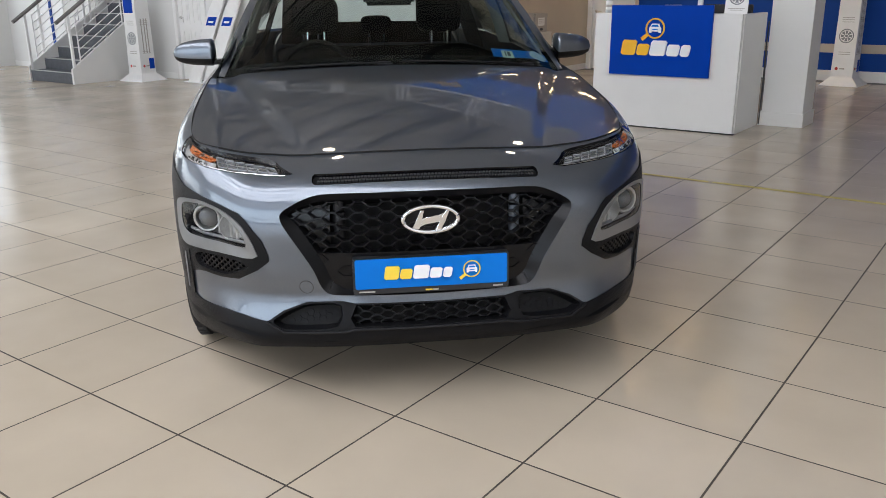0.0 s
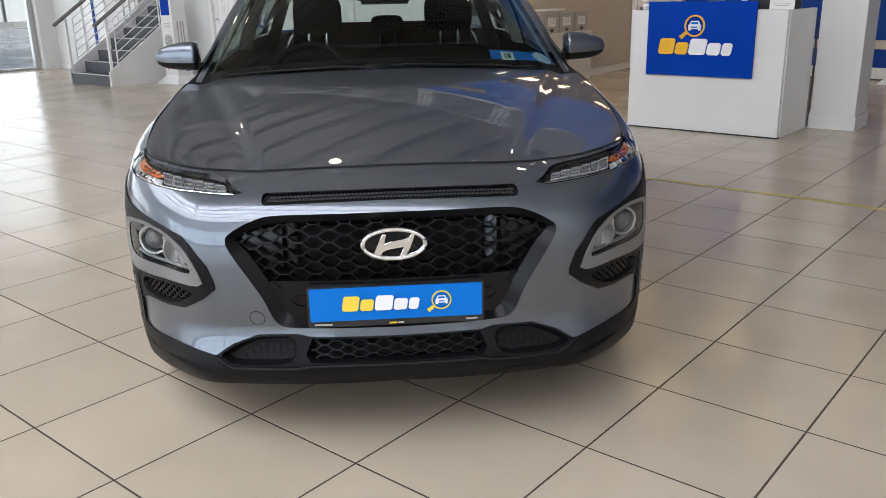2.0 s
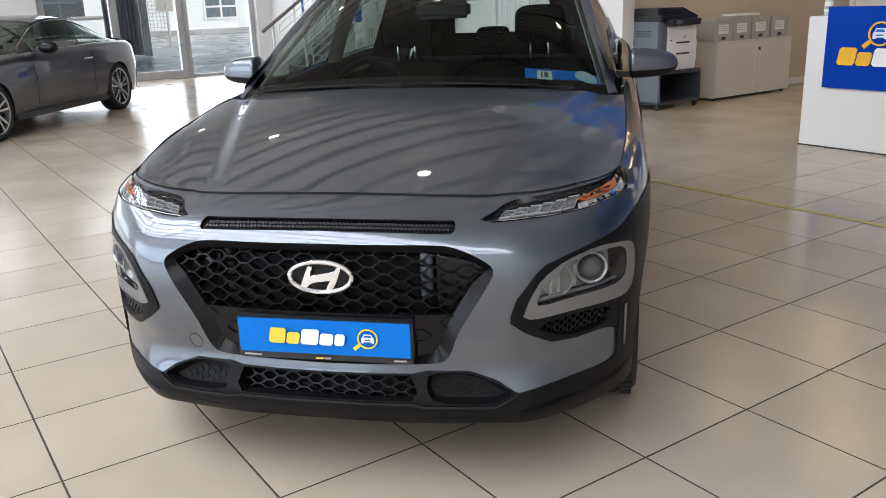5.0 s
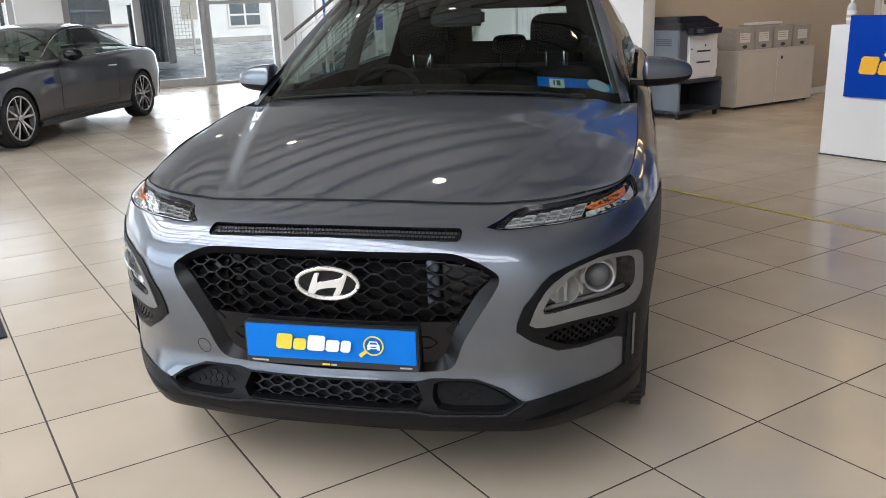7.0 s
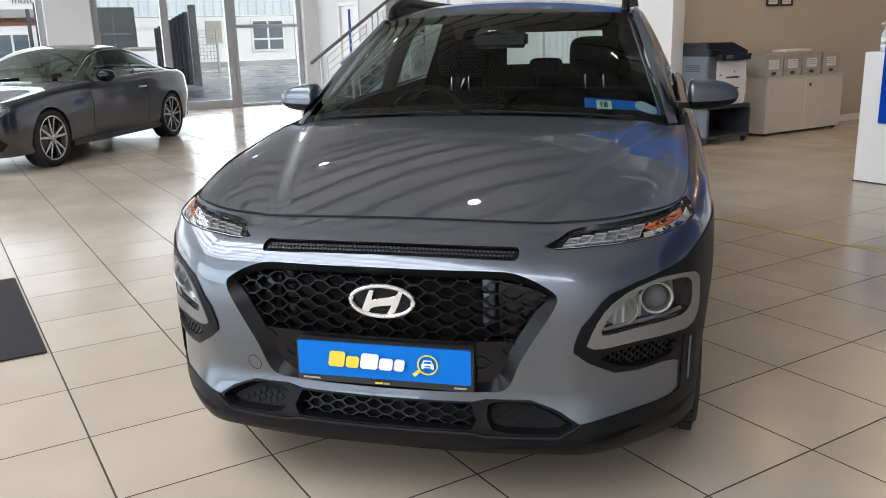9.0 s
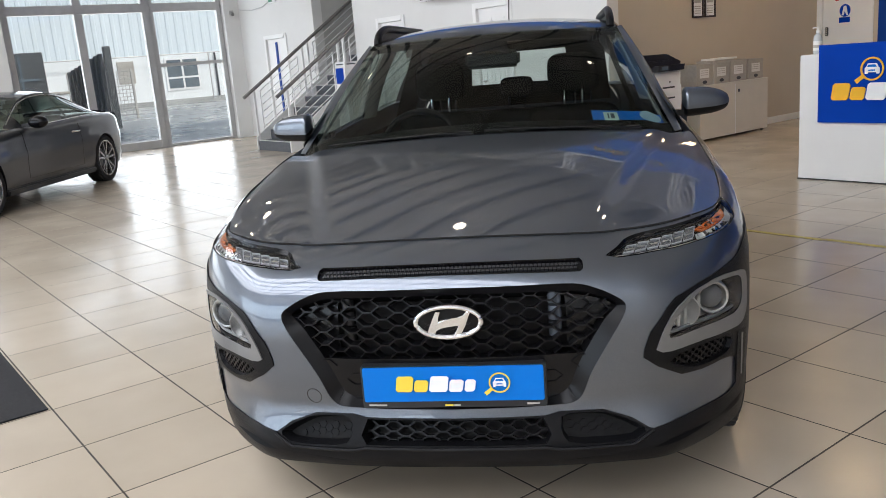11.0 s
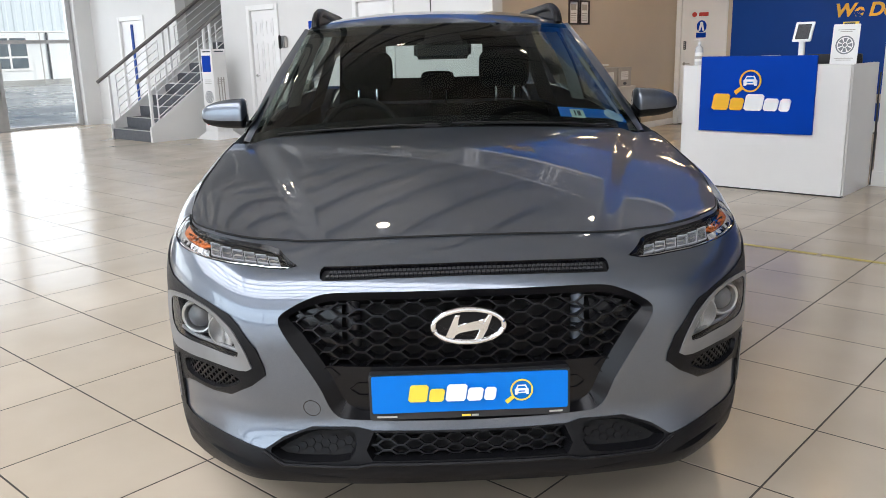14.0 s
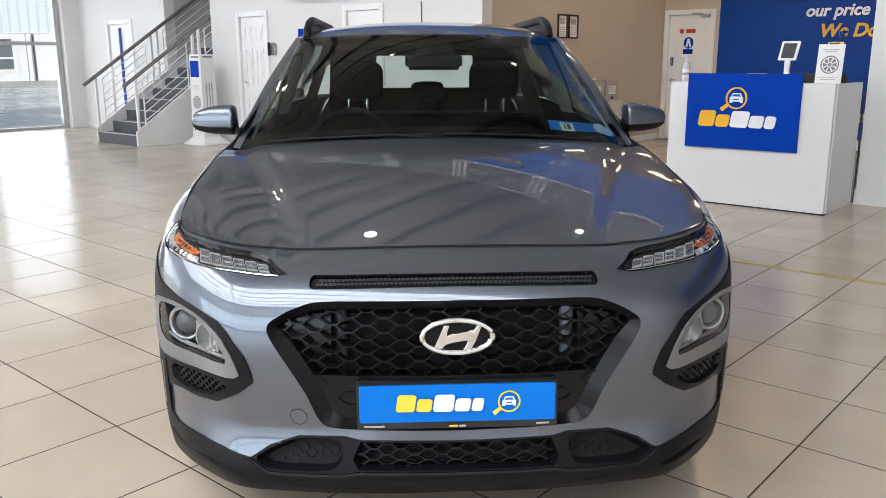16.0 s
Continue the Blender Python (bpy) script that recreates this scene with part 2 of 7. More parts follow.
def box(x0, x1, y0, y1, z0, z1, bevel=0.0, bm=None, seg=2):
    own = bm is None
    bm = bm or bmesh.new()
    r = bmesh.ops.create_cube(bm, size=1.0)
    for v in r["verts"]:
        v.co = Vector(((x0 + x1) / 2 + v.co.x * (x1 - x0), (y0 + y1) / 2 + v.co.y * (y1 - y0), (z0 + z1) / 2 + v.co.z * (z1 - z0)))
    if bevel:
        es = list({e for v in r["verts"] for e in v.link_edges})
        bmesh.ops.bevel(bm, geom=es, offset=bevel, segments=seg, affect="EDGES", clamp_overlap=True)
    return bm


def tube(points, radius, sides=8, bm=None, closed=False):
    """A round bar along points."""
    bm = bm or bmesh.new()
    pts = [Vector(p) for p in points]
    n = len(pts)
    rings = []
    for i, p in enumerate(pts):
        a = pts[(i - 1) % n] if (closed or i > 0) else p
        b = pts[(i + 1) % n] if (closed or i < n - 1) else p
        d = (b - a).normalized()
        up = Vector((0, 0, 1)) if abs(d.z) < 0.9 else Vector((1, 0, 0))
        s = d.cross(up).normalized()
        t = s.cross(d)
        rings.append([bm.verts.new(p + radius * (math.cos(2 * math.pi * k / sides) * s + math.sin(2 * math.pi * k / sides) * t)) for k in range(sides)])
    m = n if closed else n - 1
    for i in range(m):
        r0, r1 = rings[i], rings[(i + 1) % n]
        for k in range(sides):
            bm.faces.new((r0[k], r0[(k + 1) % sides], r1[(k + 1) % sides], r1[k]))
    if not closed:
        bm.faces.new(rings[0][::-1])
        bm.faces.new(rings[-1])
    return bm


def lathe(profile, sides=40, axis="y", bm=None, centre=(0, 0, 0), caps=True):
    """A turned body: profile of (radius, place along the axis)."""
    bm = bm or bmesh.new()
    rings = []
    for r, h in profile:
        ring = []
        for k in range(sides):
            a = 2 * math.pi * k / sides
            c, s = r * math.cos(a), r * math.sin(a)
            co = {"y": (c, h, s), "z": (c, s, h), "x": (h, c, s)}[axis]
            ring.append(bm.verts.new(Vector(co) + Vector(centre)))
        rings.append(ring)
    for a, b in zip(rings, rings[1:]):
        for k in range(sides):
            bm.faces.new((a[k], a[(k + 1) % sides], b[(k + 1) % sides], b[k]))
    if caps and profile[0][0] > 1e-6:
        bm.faces.new(rings[0][::-1])
    if caps and profile[-1][0] > 1e-6:
        bm.faces.new(rings[-1])
    bmesh.ops.remove_doubles(bm, verts=bm.verts[:], dist=1e-6)
    return bm


def slab(outline, h0, h1, to, bm=None, bevel=0.0):
    """A plate: a flat outline of (a, b), raised from h0 to h1; to(a, b, h) gives the place."""
    bm = bm or bmesh.new()
    lo = [bm.verts.new(to(a, b, h0)) for a, b in outline]
    hi = [bm.verts.new(to(a, b, h1)) for a, b in outline]
    n = len(outline)
    bm.faces.new(lo[::-1])
    top = bm.faces.new(hi)
    for i in range(n):
        bm.faces.new((lo[i], lo[(i + 1) % n], hi[(i + 1) % n], hi[i]))
    if bevel:
        bmesh.ops.bevel(bm, geom=list(top.edges), offset=bevel, segments=2, affect="EDGES")
    return bm


def ring_slab(outer, inner, h0, h1, to, bm=None):
    """A plate with a hole: two outlines of the same length."""
    bm = bm or bmesh.new()
    n = len(outer)
    v = [[bm.verts.new(to(a, b, h)) for a, b in o] for h in (h0, h1) for o in (outer, inner)]
    for i in range(n):
        j = (i + 1) % n
        for p, q in ((0, 1), (2, 3), (0, 2), (1, 3)):
            bm.faces.new((v[p][i], v[p][j], v[q][j], v[q][i]))
    return bm


def grid_mesh(fn, nu, nv, bm=None):
    bm = bm or bmesh.new()
    vs = [[bm.verts.new(fn(i / nu, j / nv)) for j in range(nv + 1)] for i in range(nu + 1)]
    for i in range(nu):
        for j in range(nv):
            bm.faces.new((vs[i][j], vs[i + 1][j], vs[i + 1][j + 1], vs[i][j + 1]))
    return bm


def letters(text, size, depth, m, material, parent, name="lettering", shear=0.0, bold=0.0):
    cu = bpy.data.curves.new("text", "FONT")
    cu.body, cu.size, cu.extrude, cu.shear, cu.offset = text, size, depth, shear, bold
    tmp = new("text", cu)
    bpy.context.view_layer.update()
    me = bpy.data.meshes.new_from_object(tmp.evaluated_get(bpy.context.evaluated_depsgraph_get()))
    bpy.data.objects.remove(tmp)
    me.materials.clear()
    me.materials.append(material)
    ob = new(name, me)
    ob.parent = parent
    ob.matrix_local = m
    return ob


def ellipse(cx, cy, rx, ry, n=40, a0=0.0):
    return [(cx + rx * math.cos(a0 + 2 * math.pi * i / n), cy + ry * math.sin(a0 + 2 * math.pi * i / n)) for i in range(n)]


def rounded(x0, x1, y0, y1, r, n=4):
    out = []
    for cx, cy, a in ((x1 - r, y1 - r, 0), (x0 + r, y1 - r, 90), (x0 + r, y0 + r, 180), (x1 - r, y0 + r, 270)):
        out += [(cx + r * math.cos(radians(a + 90 * k / n)), cy + r * math.sin(radians(a + 90 * k / n))) for k in range(n + 1)]
    return out


# ---- the showroom: plan in metres ----
WEST_X, EAST_X, SOUTH_Y, STAIR_Y, BACK_Y, OFFICE_X, HALL_Z = -17.5, 10.0, -9.0, 8.8, 13.85, -7.0, 8.0
UP = 3.9  # underside of the upper floor


def wall(name, boxes, material, label, category="wall"):
    bm = bmesh.new()
    for b in boxes:
        box(*b, bm=bm)
    return tagged(part(name, bm, material, smooth=0), label, category, kind="structure")


wall("wall_stairs", [(-18.0, -16.22, STAIR_Y, STAIR_Y + 0.2, 0, UP), (-16.22, -15.23, STAIR_Y, STAIR_Y + 0.2, 2.1, UP),
                     (-15.23, -14.1, STAIR_Y, STAIR_Y + 0.2, 0, UP), (-12.68, -11.96, STAIR_Y, STAIR_Y + 0.2, 0, UP),
                     (-11.96, -11.14, STAIR_Y, STAIR_Y + 0.2, 2.1, UP), (-11.14, -9.42, STAIR_Y, STAIR_Y + 0.2, 0, UP),
                     (-9.42, -8.6, STAIR_Y, STAIR_Y + 0.2, 2.1, UP), (-8.6, OFFICE_X + 0.1, STAIR_Y, STAIR_Y + 0.2, 0, UP)],
     WALLWHITE, "smooth white painted wall with panelled doors")
wall("wall_behind_doors", [(-18.0, -14.3, STAIR_Y + 0.32, STAIR_Y + 0.4, 0, UP), (-12.5, -7.2, STAIR_Y + 0.32, STAIR_Y + 0.4, 0, UP)], WALLWHITE, "plain white wall closing the door openings")
wall("wall_stairwell", [(-14.3, -14.1, STAIR_Y + 0.2, 13.5, 0, HALL_Z), (-12.68, -12.5, STAIR_Y + 0.2, 13.5, 0, HALL_Z), (-14.3, -12.5, 13.5, 13.7, 0, HALL_Z)],
     STAIRWALL, "grey painted stairwell walls")
wall("wall_office", [(OFFICE_X - 0.2, OFFICE_X, STAIR_Y + 0.2, BACK_Y + 0.2, 0, UP)], BEIGE, "warm white painted office wall behind cabinets")
wall("wall_back", [(OFFICE_X - 0.2, -6.98, BACK_Y, BACK_Y + 0.2, 0, UP), (-6.98, -6.1, BACK_Y, BACK_Y + 0.2, 2.1, UP), (-6.1, EAST_X, BACK_Y, BACK_Y + 0.2, 0, UP),
                   (OFFICE_X - 0.2, EAST_X, BACK_Y + 0.3, BACK_Y + 0.4, 0, UP)], BEIGE, "warm white back wall of the reception")
wall("wall_east", [(EAST_X, EAST_X + 0.2, SOUTH_Y, BACK_Y + 0.4, 0, HALL_Z)], WALLWHITE, "plain white showroom wall")
wall("wall_upper", [(-18.0, EAST_X, 13.9, 14.1, UP, HALL_Z)], UPPERGREY, "grey wall of the upper floor")
# mezzanine over the offices, with its blue fascia and white balustrade
wall("upper_floor", [(-18.0, -14.1, STAIR_Y, 13.9, UP, UP + 0.2), (-12.68, EAST_X, STAIR_Y, 13.9, UP, UP + 0.2)], SOFFIT, "brown-grey underside and edge of the upper floor", "ceiling")
wall("fascia", [(-12.6, EAST_X, STAIR_Y - 0.06, STAIR_Y - 0.004, UP - 0.04, UP + 1.2)], FASCIABLUE, "deep blue upper wall with yellow lettering", "wall")
wall("fascia_backing", [(-12.6, EAST_X, STAIR_Y, STAIR_Y + 0.2, UP + 0.2, UP + 1.2)], WALLWHITE, "white parapet behind the blue fascia")
bal = thing("balustrade", "white steel balustrade along the upper floor edge", "balustrade", kind="structure")
BT = UP + 1.2
for k in range(8):
    part("rail_bar", tube([(-12.6, STAIR_Y + 0.05, BT + 0.1 + 0.115 * k), (EAST_X, STAIR_Y + 0.05, BT + 0.1 + 0.115 * k)], 0.012, 6), RAILWHITE, bal)
for k in range(13):
    for d in (0, 0.13, 0.26):
        part("post", box(-12.5 + 1.75 * k + d, -12.44 + 1.75 * k + d, STAIR_Y + 0.02, STAIR_Y + 0.08, BT, BT + 1.02), RAILWHITE, bal)
part("handrail", tube([(-12.6, STAIR_Y + 0.05, BT + 1.05), (EAST_X, STAIR_Y + 0.05, BT + 1.05)], 0.03, 8), RAILWHITE, bal)
part("kerb", box(-12.6, EAST_X, STAIR_Y - 0.07, STAIR_Y + 0.22, BT - 0.05, BT + 0.004, 0.004), RAILWHITE, bal)

# roof over the hall: lining and steel beams
wall("ceiling", [(-18.0, EAST_X + 0.2, SOUTH_Y - 0.2, 13.9, HALL_Z, HALL_Z + 0.2)], CEIL, "grey profiled roof lining high above the hall", "ceiling")
bm = bmesh.new()
for k in range(22):
    x = -17.2 + 1.28 * k
    box(x, x + 0.065, SOUTH_Y, 13.7, HALL_Z - 0.16, HALL_Z - 0.004, bm=bm)
for y in (-8.8,):
    box(-17.8, EAST_X, y, y + 0.16, HALL_Z - 0.6, HALL_Z - 0.26, bm=bm)
tagged(part("roof_beams", bm, BEAM, smooth=0), "dark steel roof beams and purlins", "beams", kind="structure")
# glowing roof panels, out of view, added to go with the roof lamps
for ry in (-7.4, -5.8, -4.2, -2.6, -1.0):
    bm = box(-15, 9, ry - 0.6, ry + 0.6, HALL_Z - 0.02, HALL_Z - 0.006)
    tagged(part("rooflight", bm, ROOFGLOW, smooth=0), "long glowing roof panel, unseen, added to light the hall", "roof light", "roof lights", "structure")

# south and west glazing: frames, panes
def glazed(name, along, at, start, stops, heads, sill, top, thick, label, skip_pane=()):
    """A run of panes between mullions; along is the axis it runs on."""
    th = thing(name, label, "window", kind="structure")
    def bx(a0, a1, z0, z1, d0, d1, bv=0.006):
        return box(a0, a1, at + d0, at + d1, z0, z1, bv) if along == "x" else box(at + d0, at + d1, a0, a1, z0, z1, bv)
    edges = [start] + list(stops)
    for a in edges:
        part("mullion", bx(a - thick / 2, a + thick / 2, 0, top, -0.06, 0.06), ALU, th)
    for a, b in zip(edges, edges[1:]):
        part("bottom_rail", bx(a + thick / 2, b - thick / 2, 0, sill, -0.05, 0.05), ALU, th)
        part("head_rail", bx(a + thick / 2, b - thick / 2, top - 0.1, top, -0.05, 0.05), ALU, th)
        for h in heads:
            part("transom", bx(a + thick / 2, b - thick / 2, h - 0.035, h + 0.035, -0.045, 0.045), ALU, th)
        zs = [sill] + [h for h in heads] + [top - 0.1]
        for z0, z1 in zip(zs, zs[1:]):
            p = part("pane", bx(a + thick / 2, b - thick / 2, z0 + 0.035, z1 - 0.035, -0.006, 0.006, 0), WINDOWGLASS, th, smooth=0)
            p.visible_shadow = False
    return th


glazed("window_1", "y", WEST_X, 6.93, (8.40,), (1.68, 2.83), 0.05, 3.9, 0.1, "tall grey aluminium framed window with a middle rail")
glazed("door_sliding", "y", WEST_X, 4.16, (5.5, 6.83), (2.83,), 0.16, 3.9, 0.15, "grey aluminium framed glass sliding doors")
glazed("window_2", "y", WEST_X, -7.0, (-5.0, -3.0, -1.0, 1.0, 3.2), (0.95, 2.83), 0.3, 3.9, 0.1, "long grey aluminium framed showroom window")
glazed("window_3", "x", SOUTH_Y, -15.0, [-15.0 + 2.3 * k for k in range(1, 10)], (0.95, 2.83), 0.3, 3.9, 0.12, "long grey aluminium framed showroom window")
for nm, y0, y1 in (("window_1", 6.90, 8.44), ("door_sliding", 4.10, 6.90)):
    part("header_beam", box(WEST_X - 0.08, WEST_X + 0.085, y0, y1, 2.755, 2.925, 0.006), ALU, bpy.data.objects[nm])
wall("wall_west", [(-17.75, -17.3, 8.46, STAIR_Y, 0, UP), (-17.75, -17.25, 3.26, 4.08, 0, HALL_Z), (-17.75, -17.3, SOUTH_Y, 8.8, 3.9, HALL_Z), (-17.75, -17.3, SOUTH_Y, -7.06, 0, 3.9),
                   (-17.75, -17.3, 8.8, 13.9, UP, HALL_Z)], WALLWHITE, "white painted outer wall with a broad pier between windows")
wall("wall_south", [(-17.75, -15.06, SOUTH_Y - 0.2, SOUTH_Y + 0.1, 0, HALL_Z), (5.76, EAST_X + 0.2, SOUTH_Y - 0.2, SOUTH_Y + 0.1, 0, HALL_Z), (-15.06, 5.76, SOUTH_Y - 0.2, SOUTH_Y + 0.1, 3.9, HALL_Z)],
     WALLWHITE, "white painted outer wall above the glazing")

# skirting boards
bm = bmesh.new()
for a, b in ((-17.3, -16.28), (-15.17, -14.1), (-12.68, -12.02), (-11.08, -9.48), (-8.54, OFFICE_X + 0.1)):
    box(a, b, STAIR_Y - 0.015, STAIR_Y, 0, 0.1, 0.004, bm)
box(OFFICE_X, OFFICE_X + 0.015, STAIR_Y + 0.2, BACK_Y, 0, 0.1, 0.004, bm)
box(-6.05, EAST_X, BACK_Y - 0.018, BACK_Y, 0, 0.16, 0.004, bm)
tagged(part("baseboard", bm, SKIRT, smooth=0), "low white painted skirting boards", "skirting", kind="structure")

# blue panels on the back wall
blue = thing("wall_panels", "deep blue wall panels with white gaps on the back wall", "wall panel", kind="structure")
for x0, x1, z0, z1 in ((-6.03, -3.3, 0.55, 3.86), (-3.18, EAST_X, 0.55, 3.86), (-6.03, -3.3, 0.16, 0.42), (-3.18, EAST_X, 0.16, 0.42)):
    part("panel", box(x0, x1, BACK_Y - 0.014, BACK_Y - 0.002, z0, z1, 0.003), WALLBLUE, blue)
def up_wall(x, z):
    return pose(x, BACK_Y - 0.022, z, 90, 0, 0)


wt = thing("wall_lettering", "raised white and yellow lettering on the blue wall", "lettering")
letters("our price", 0.235, 0.008, up_wall(-4.70, 1.96), WHITEPRINT, wt, "word", 0.2, 0.006)
letters("We Do", 0.26, 0.008, up_wall(-4.48, 1.66), GOLD, wt, "word", 0.2, 0.008)
letters("policy", 0.36, 0.008, pose(-6.6, STAIR_Y - 0.07, UP + .62, 90, 0, 0), GOLD, wt, "word", 0.2, 0.006)

# column beside the reception counter
col = wall("column", [(-2.505, -2.1, 8.98, 9.4, 0, UP), (-2.53, -2.085, 8.965, 9.42, 0, 0.14)], WALLWHITE, "square white painted column with a skirting", "column")
# downlights in the hall roof
for x, y in ((-5.0, 4.55), (-3.2, 6.6), (-8.9, 4.2), (-11.6, 4.4), (-5.0, -1.0), (-10.0, -1.0)):
    dl = thing("downlight", "small round warm downlight hanging from the roof", "downlight", pose(x, y, 4.7), "downlights")
    part("housing", lathe([(0.085, 0.0), (0.09, 0.02), (0.09, 0.22), (0.03, 0.25), (0.006, 0.27), (0.006, 3.31)], 20, "z"), ALU, dl)
    part("lens", lathe([(0.0, -0.004), (0.08, -0.004), (0.08, 0.006), (0.0, 0.006)], 20, "z"), DOWNLIGHT, dl)


# panelled doors
def panel_door(name, x0, x1, y, h, label, strip=False, panels=True):
    d = thing(name, label, "door", kind="structure")
    bm = bmesh.new()
    for a, b, z0, z1 in ((x0 - 0.08, x0, 0, h + 0.08), (x1, x1 + 0.08, 0, h + 0.08), (x0, x1, h, h + 0.08)):
        box(a, b, y - 0.025, y + 0.1, z0, z1, 0.006, bm)
    part("door_frame", bm, DOORWHITE, d)
    leaf = part("door_leaf", box(x0 + 0.004, x1 - 0.004, y + 0.02, y + 0.06, 0.008, h - 0.004, 0.003), DOORWHITE, d)
    w = x1 - x0
    if panels:
        for cx in (0.29, 0.71):
            for z0, z1 in ((0.1, 0.40), (0.44, 0.76), (0.80, 0.93)):
                a, b = x0 + w * (cx - 0.15), x0 + w * (cx + 0.15)
                to = lambda p, q, r: Vector((p, y + 0.02 - r, q))
                o = [(a, z0 * h), (b, z0 * h), (b, z1 * h), (a, z1 * h)]
                i = [(a + 0.03, z0 * h + 0.03), (b - 0.03, z0 * h + 0.03), (b - 0.03, z1 * h - 0.03), (a + 0.03, z1 * h - 0.03)]
                bmr = ring_slab(o, i, -0.002, 0.008, to)
                part("moulding", bmr, DOORWHITE, leaf)
                part("raised_panel", box(a + 0.05, b - 0.05, y + 0.012, y + 0.03, z0 * h + 0.05, z1 * h - 0.05, 0.006), DOORWHITE, leaf)
    hx = x0 + 0.07
    hb = lathe([(0.026, 0), (0.026, 0.008), (0.01, 0.01), (0.01, 0.045)], 14, "y", centre=(0, 0, 0))
    bmesh.ops.transform(hb, matrix=Matrix.Translation((hx, y + 0.02, 1.0)) @ Matrix.Rotation(math.pi, 4, "Z"), verts=hb.verts[:])
    tube([(hx, y - 0.022, 1.0), (hx + 0.12, y - 0.022, 1.0)], 0.009, 8, hb)
    part("door_handle", hb, CHROME, d, "small metal lever handle")
    if strip:
        part("strip", box(x0 + 0.36, x0 + 0.45, y + 0.005, y + 0.016, 0.15, 1.95, 0.003), WALLBLUE, d, "narrow upright blue strip")
    return d


panel_door("door_1", -16.14, -15.31, STAIR_Y, 2.02, "white painted door with an upright blue strip", True, False)
panel_door("door_2", -11.88, -11.22, STAIR_Y, 2.02, "white six-panel door in a white frame")
panel_door("door_3", -9.34, -8.68, STAIR_Y, 2.02, "white six-panel door in a white frame")
d4 = panel_door("door_4", -6.90, -6.18, BACK_Y, 2.05, "plain white office door with safety signs", False, False)
for nm, o, z, m_ in (("red_sign", rounded(-6.60, -6.44, 1.76, 1.82, 0.006), 0, RED), ("blue_round_sign", ellipse(-6.55, 1.60, 0.085, 0.095), 0, SIGNBLUE), ("blue_sign", rounded(-6.64, -6.47, 1.42, 1.50, 0.006), 0, SIGNBLUE),
                     ("prohibition_sign", ellipse(-6.68, 1.79, 0.04, 0.04, 24), 0, RED)):
    part(nm, slab(o, 0.0, 0.004, lambda a, b, h: Vector((a, BACK_Y + 0.018 - h, b))), m_, d4)
part("sign_figure", slab([(-6.57, 1.67), (-6.53, 1.67), (-6.5, 1.53), (-6.53, 1.53), (-6.55, 1.60), (-6.57, 1.53), (-6.6, 1.53)], 0.004, 0.006, lambda a, b, h: Vector((a, BACK_Y + 0.018 - h, b))), WHITEPRINT, d4)
bm = bmesh.new()
box(-6.34, -6.2, BACK_Y - 0.03, BACK_Y + 0.018, 2.0, 2.05, 0.004, bm)
tube([(-6.3, BACK_Y - 0.03, 2.06), (-6.45, BACK_Y - 0.12, 2.07), (-6.4, BACK_Y - 0.02, 2.07)], 0.008, 6, bm)
part("door_closer", bm, ALU, d4, "grey metal door closer")


# ---- stairs ----
def stairs():
    st = thing("staircase", "straight staircase with grey vinyl steps and white steel railings", "staircase", kind="structure")
    x0, x1, y0, rise, going = -14.06, -12.72, 7.36, 0.175, 0.262
    n = 16
    for k in range(n):
        y = y0 + going * k
        step = part("step", box(x0 + 0.03, x1 - 0.05, y, y + going + 0.05, rise * (k + 1) - 0.20 if k else 0.0, rise * (k + 1) - 0.004, 0.003), STEPGREY, st)
        part("nosing", box(x0 + 0.03, x1 - 0.05, y - 0.012, y + 0.035, rise * (k + 1) - 0.006, rise * (k + 1) + 0.006, 0.003), NOSING, step)
    # solid strings either side
    for xa, xb in ((x0, x0 + 0.03), (x1 - 0.05, x1)):
        ln = going * n
        o = [(y0 - 0.02, 0), (y0 - 0.02, rise + 0.06), (y0 + ln, rise * n + 0.23), (y0 + ln, 0)]
        part("string", slab(o, xa, xb, lambda a, b, h: Vector((h, a, b))), WALLWHITE, st, smooth=0)
    slope = rise / going
    for x in (x0 + 0.02, x1 - 0.025):
        rail_y = lambda y: 1.07 + (y - y0) * slope
        for ya, yb in ((y0 + 0.03, y0 + 1.10), (y0 + 1.22, y0 + 2.6)):
            for yy in (ya, yb):
                part("post", box(x - 0.02, x + 0.02, yy - 0.02, yy + 0.02, (yy - y0) * slope, rail_y(yy), 0.004), RAILWHITE, st)
            for yy in (ya + 0.12, yb - 0.12):
                part("thin_post", box(x - 0.009, x + 0.009, yy - 0.009, yy + 0.009, (yy - y0) * slope + 0.22, rail_y(yy) - 0.10, 0.002), RAILWHITE, st)
            for k in range(6):
                off = -0.12 - 0.13 * k
                part("rail_bar", tube([(x, ya + 0.12, rail_y(ya + 0.12) + off), (x, yb - 0.12, rail_y(yb - 0.12) + off)], 0.008, 6), RAILWHITE, st)
        part("handrail", tube([(x, y0 - 0.18, rail_y(y0 - 0.18)), (x, y0 + 2.9, rail_y(y0 + 2.9)), (x, y0 + 3.6, rail_y(y0 + 2.9))], 0.03, 10), RAILGREY, st, "dark grey round handrail")
    return st


stairs()


# ---- floor ----
T, GX, GY = 0.508, -1.20, 2.44
floor = wall("floor", [(-17.75, EAST_X + 0.2, SOUTH_Y - 0.2, BACK_Y + 0.4, -0.2, -0.0009)], GROUT, "beige glossy square porcelain floor tiles with dark joints", "floor")


# ---- car shells ----
from mathutils import geometry


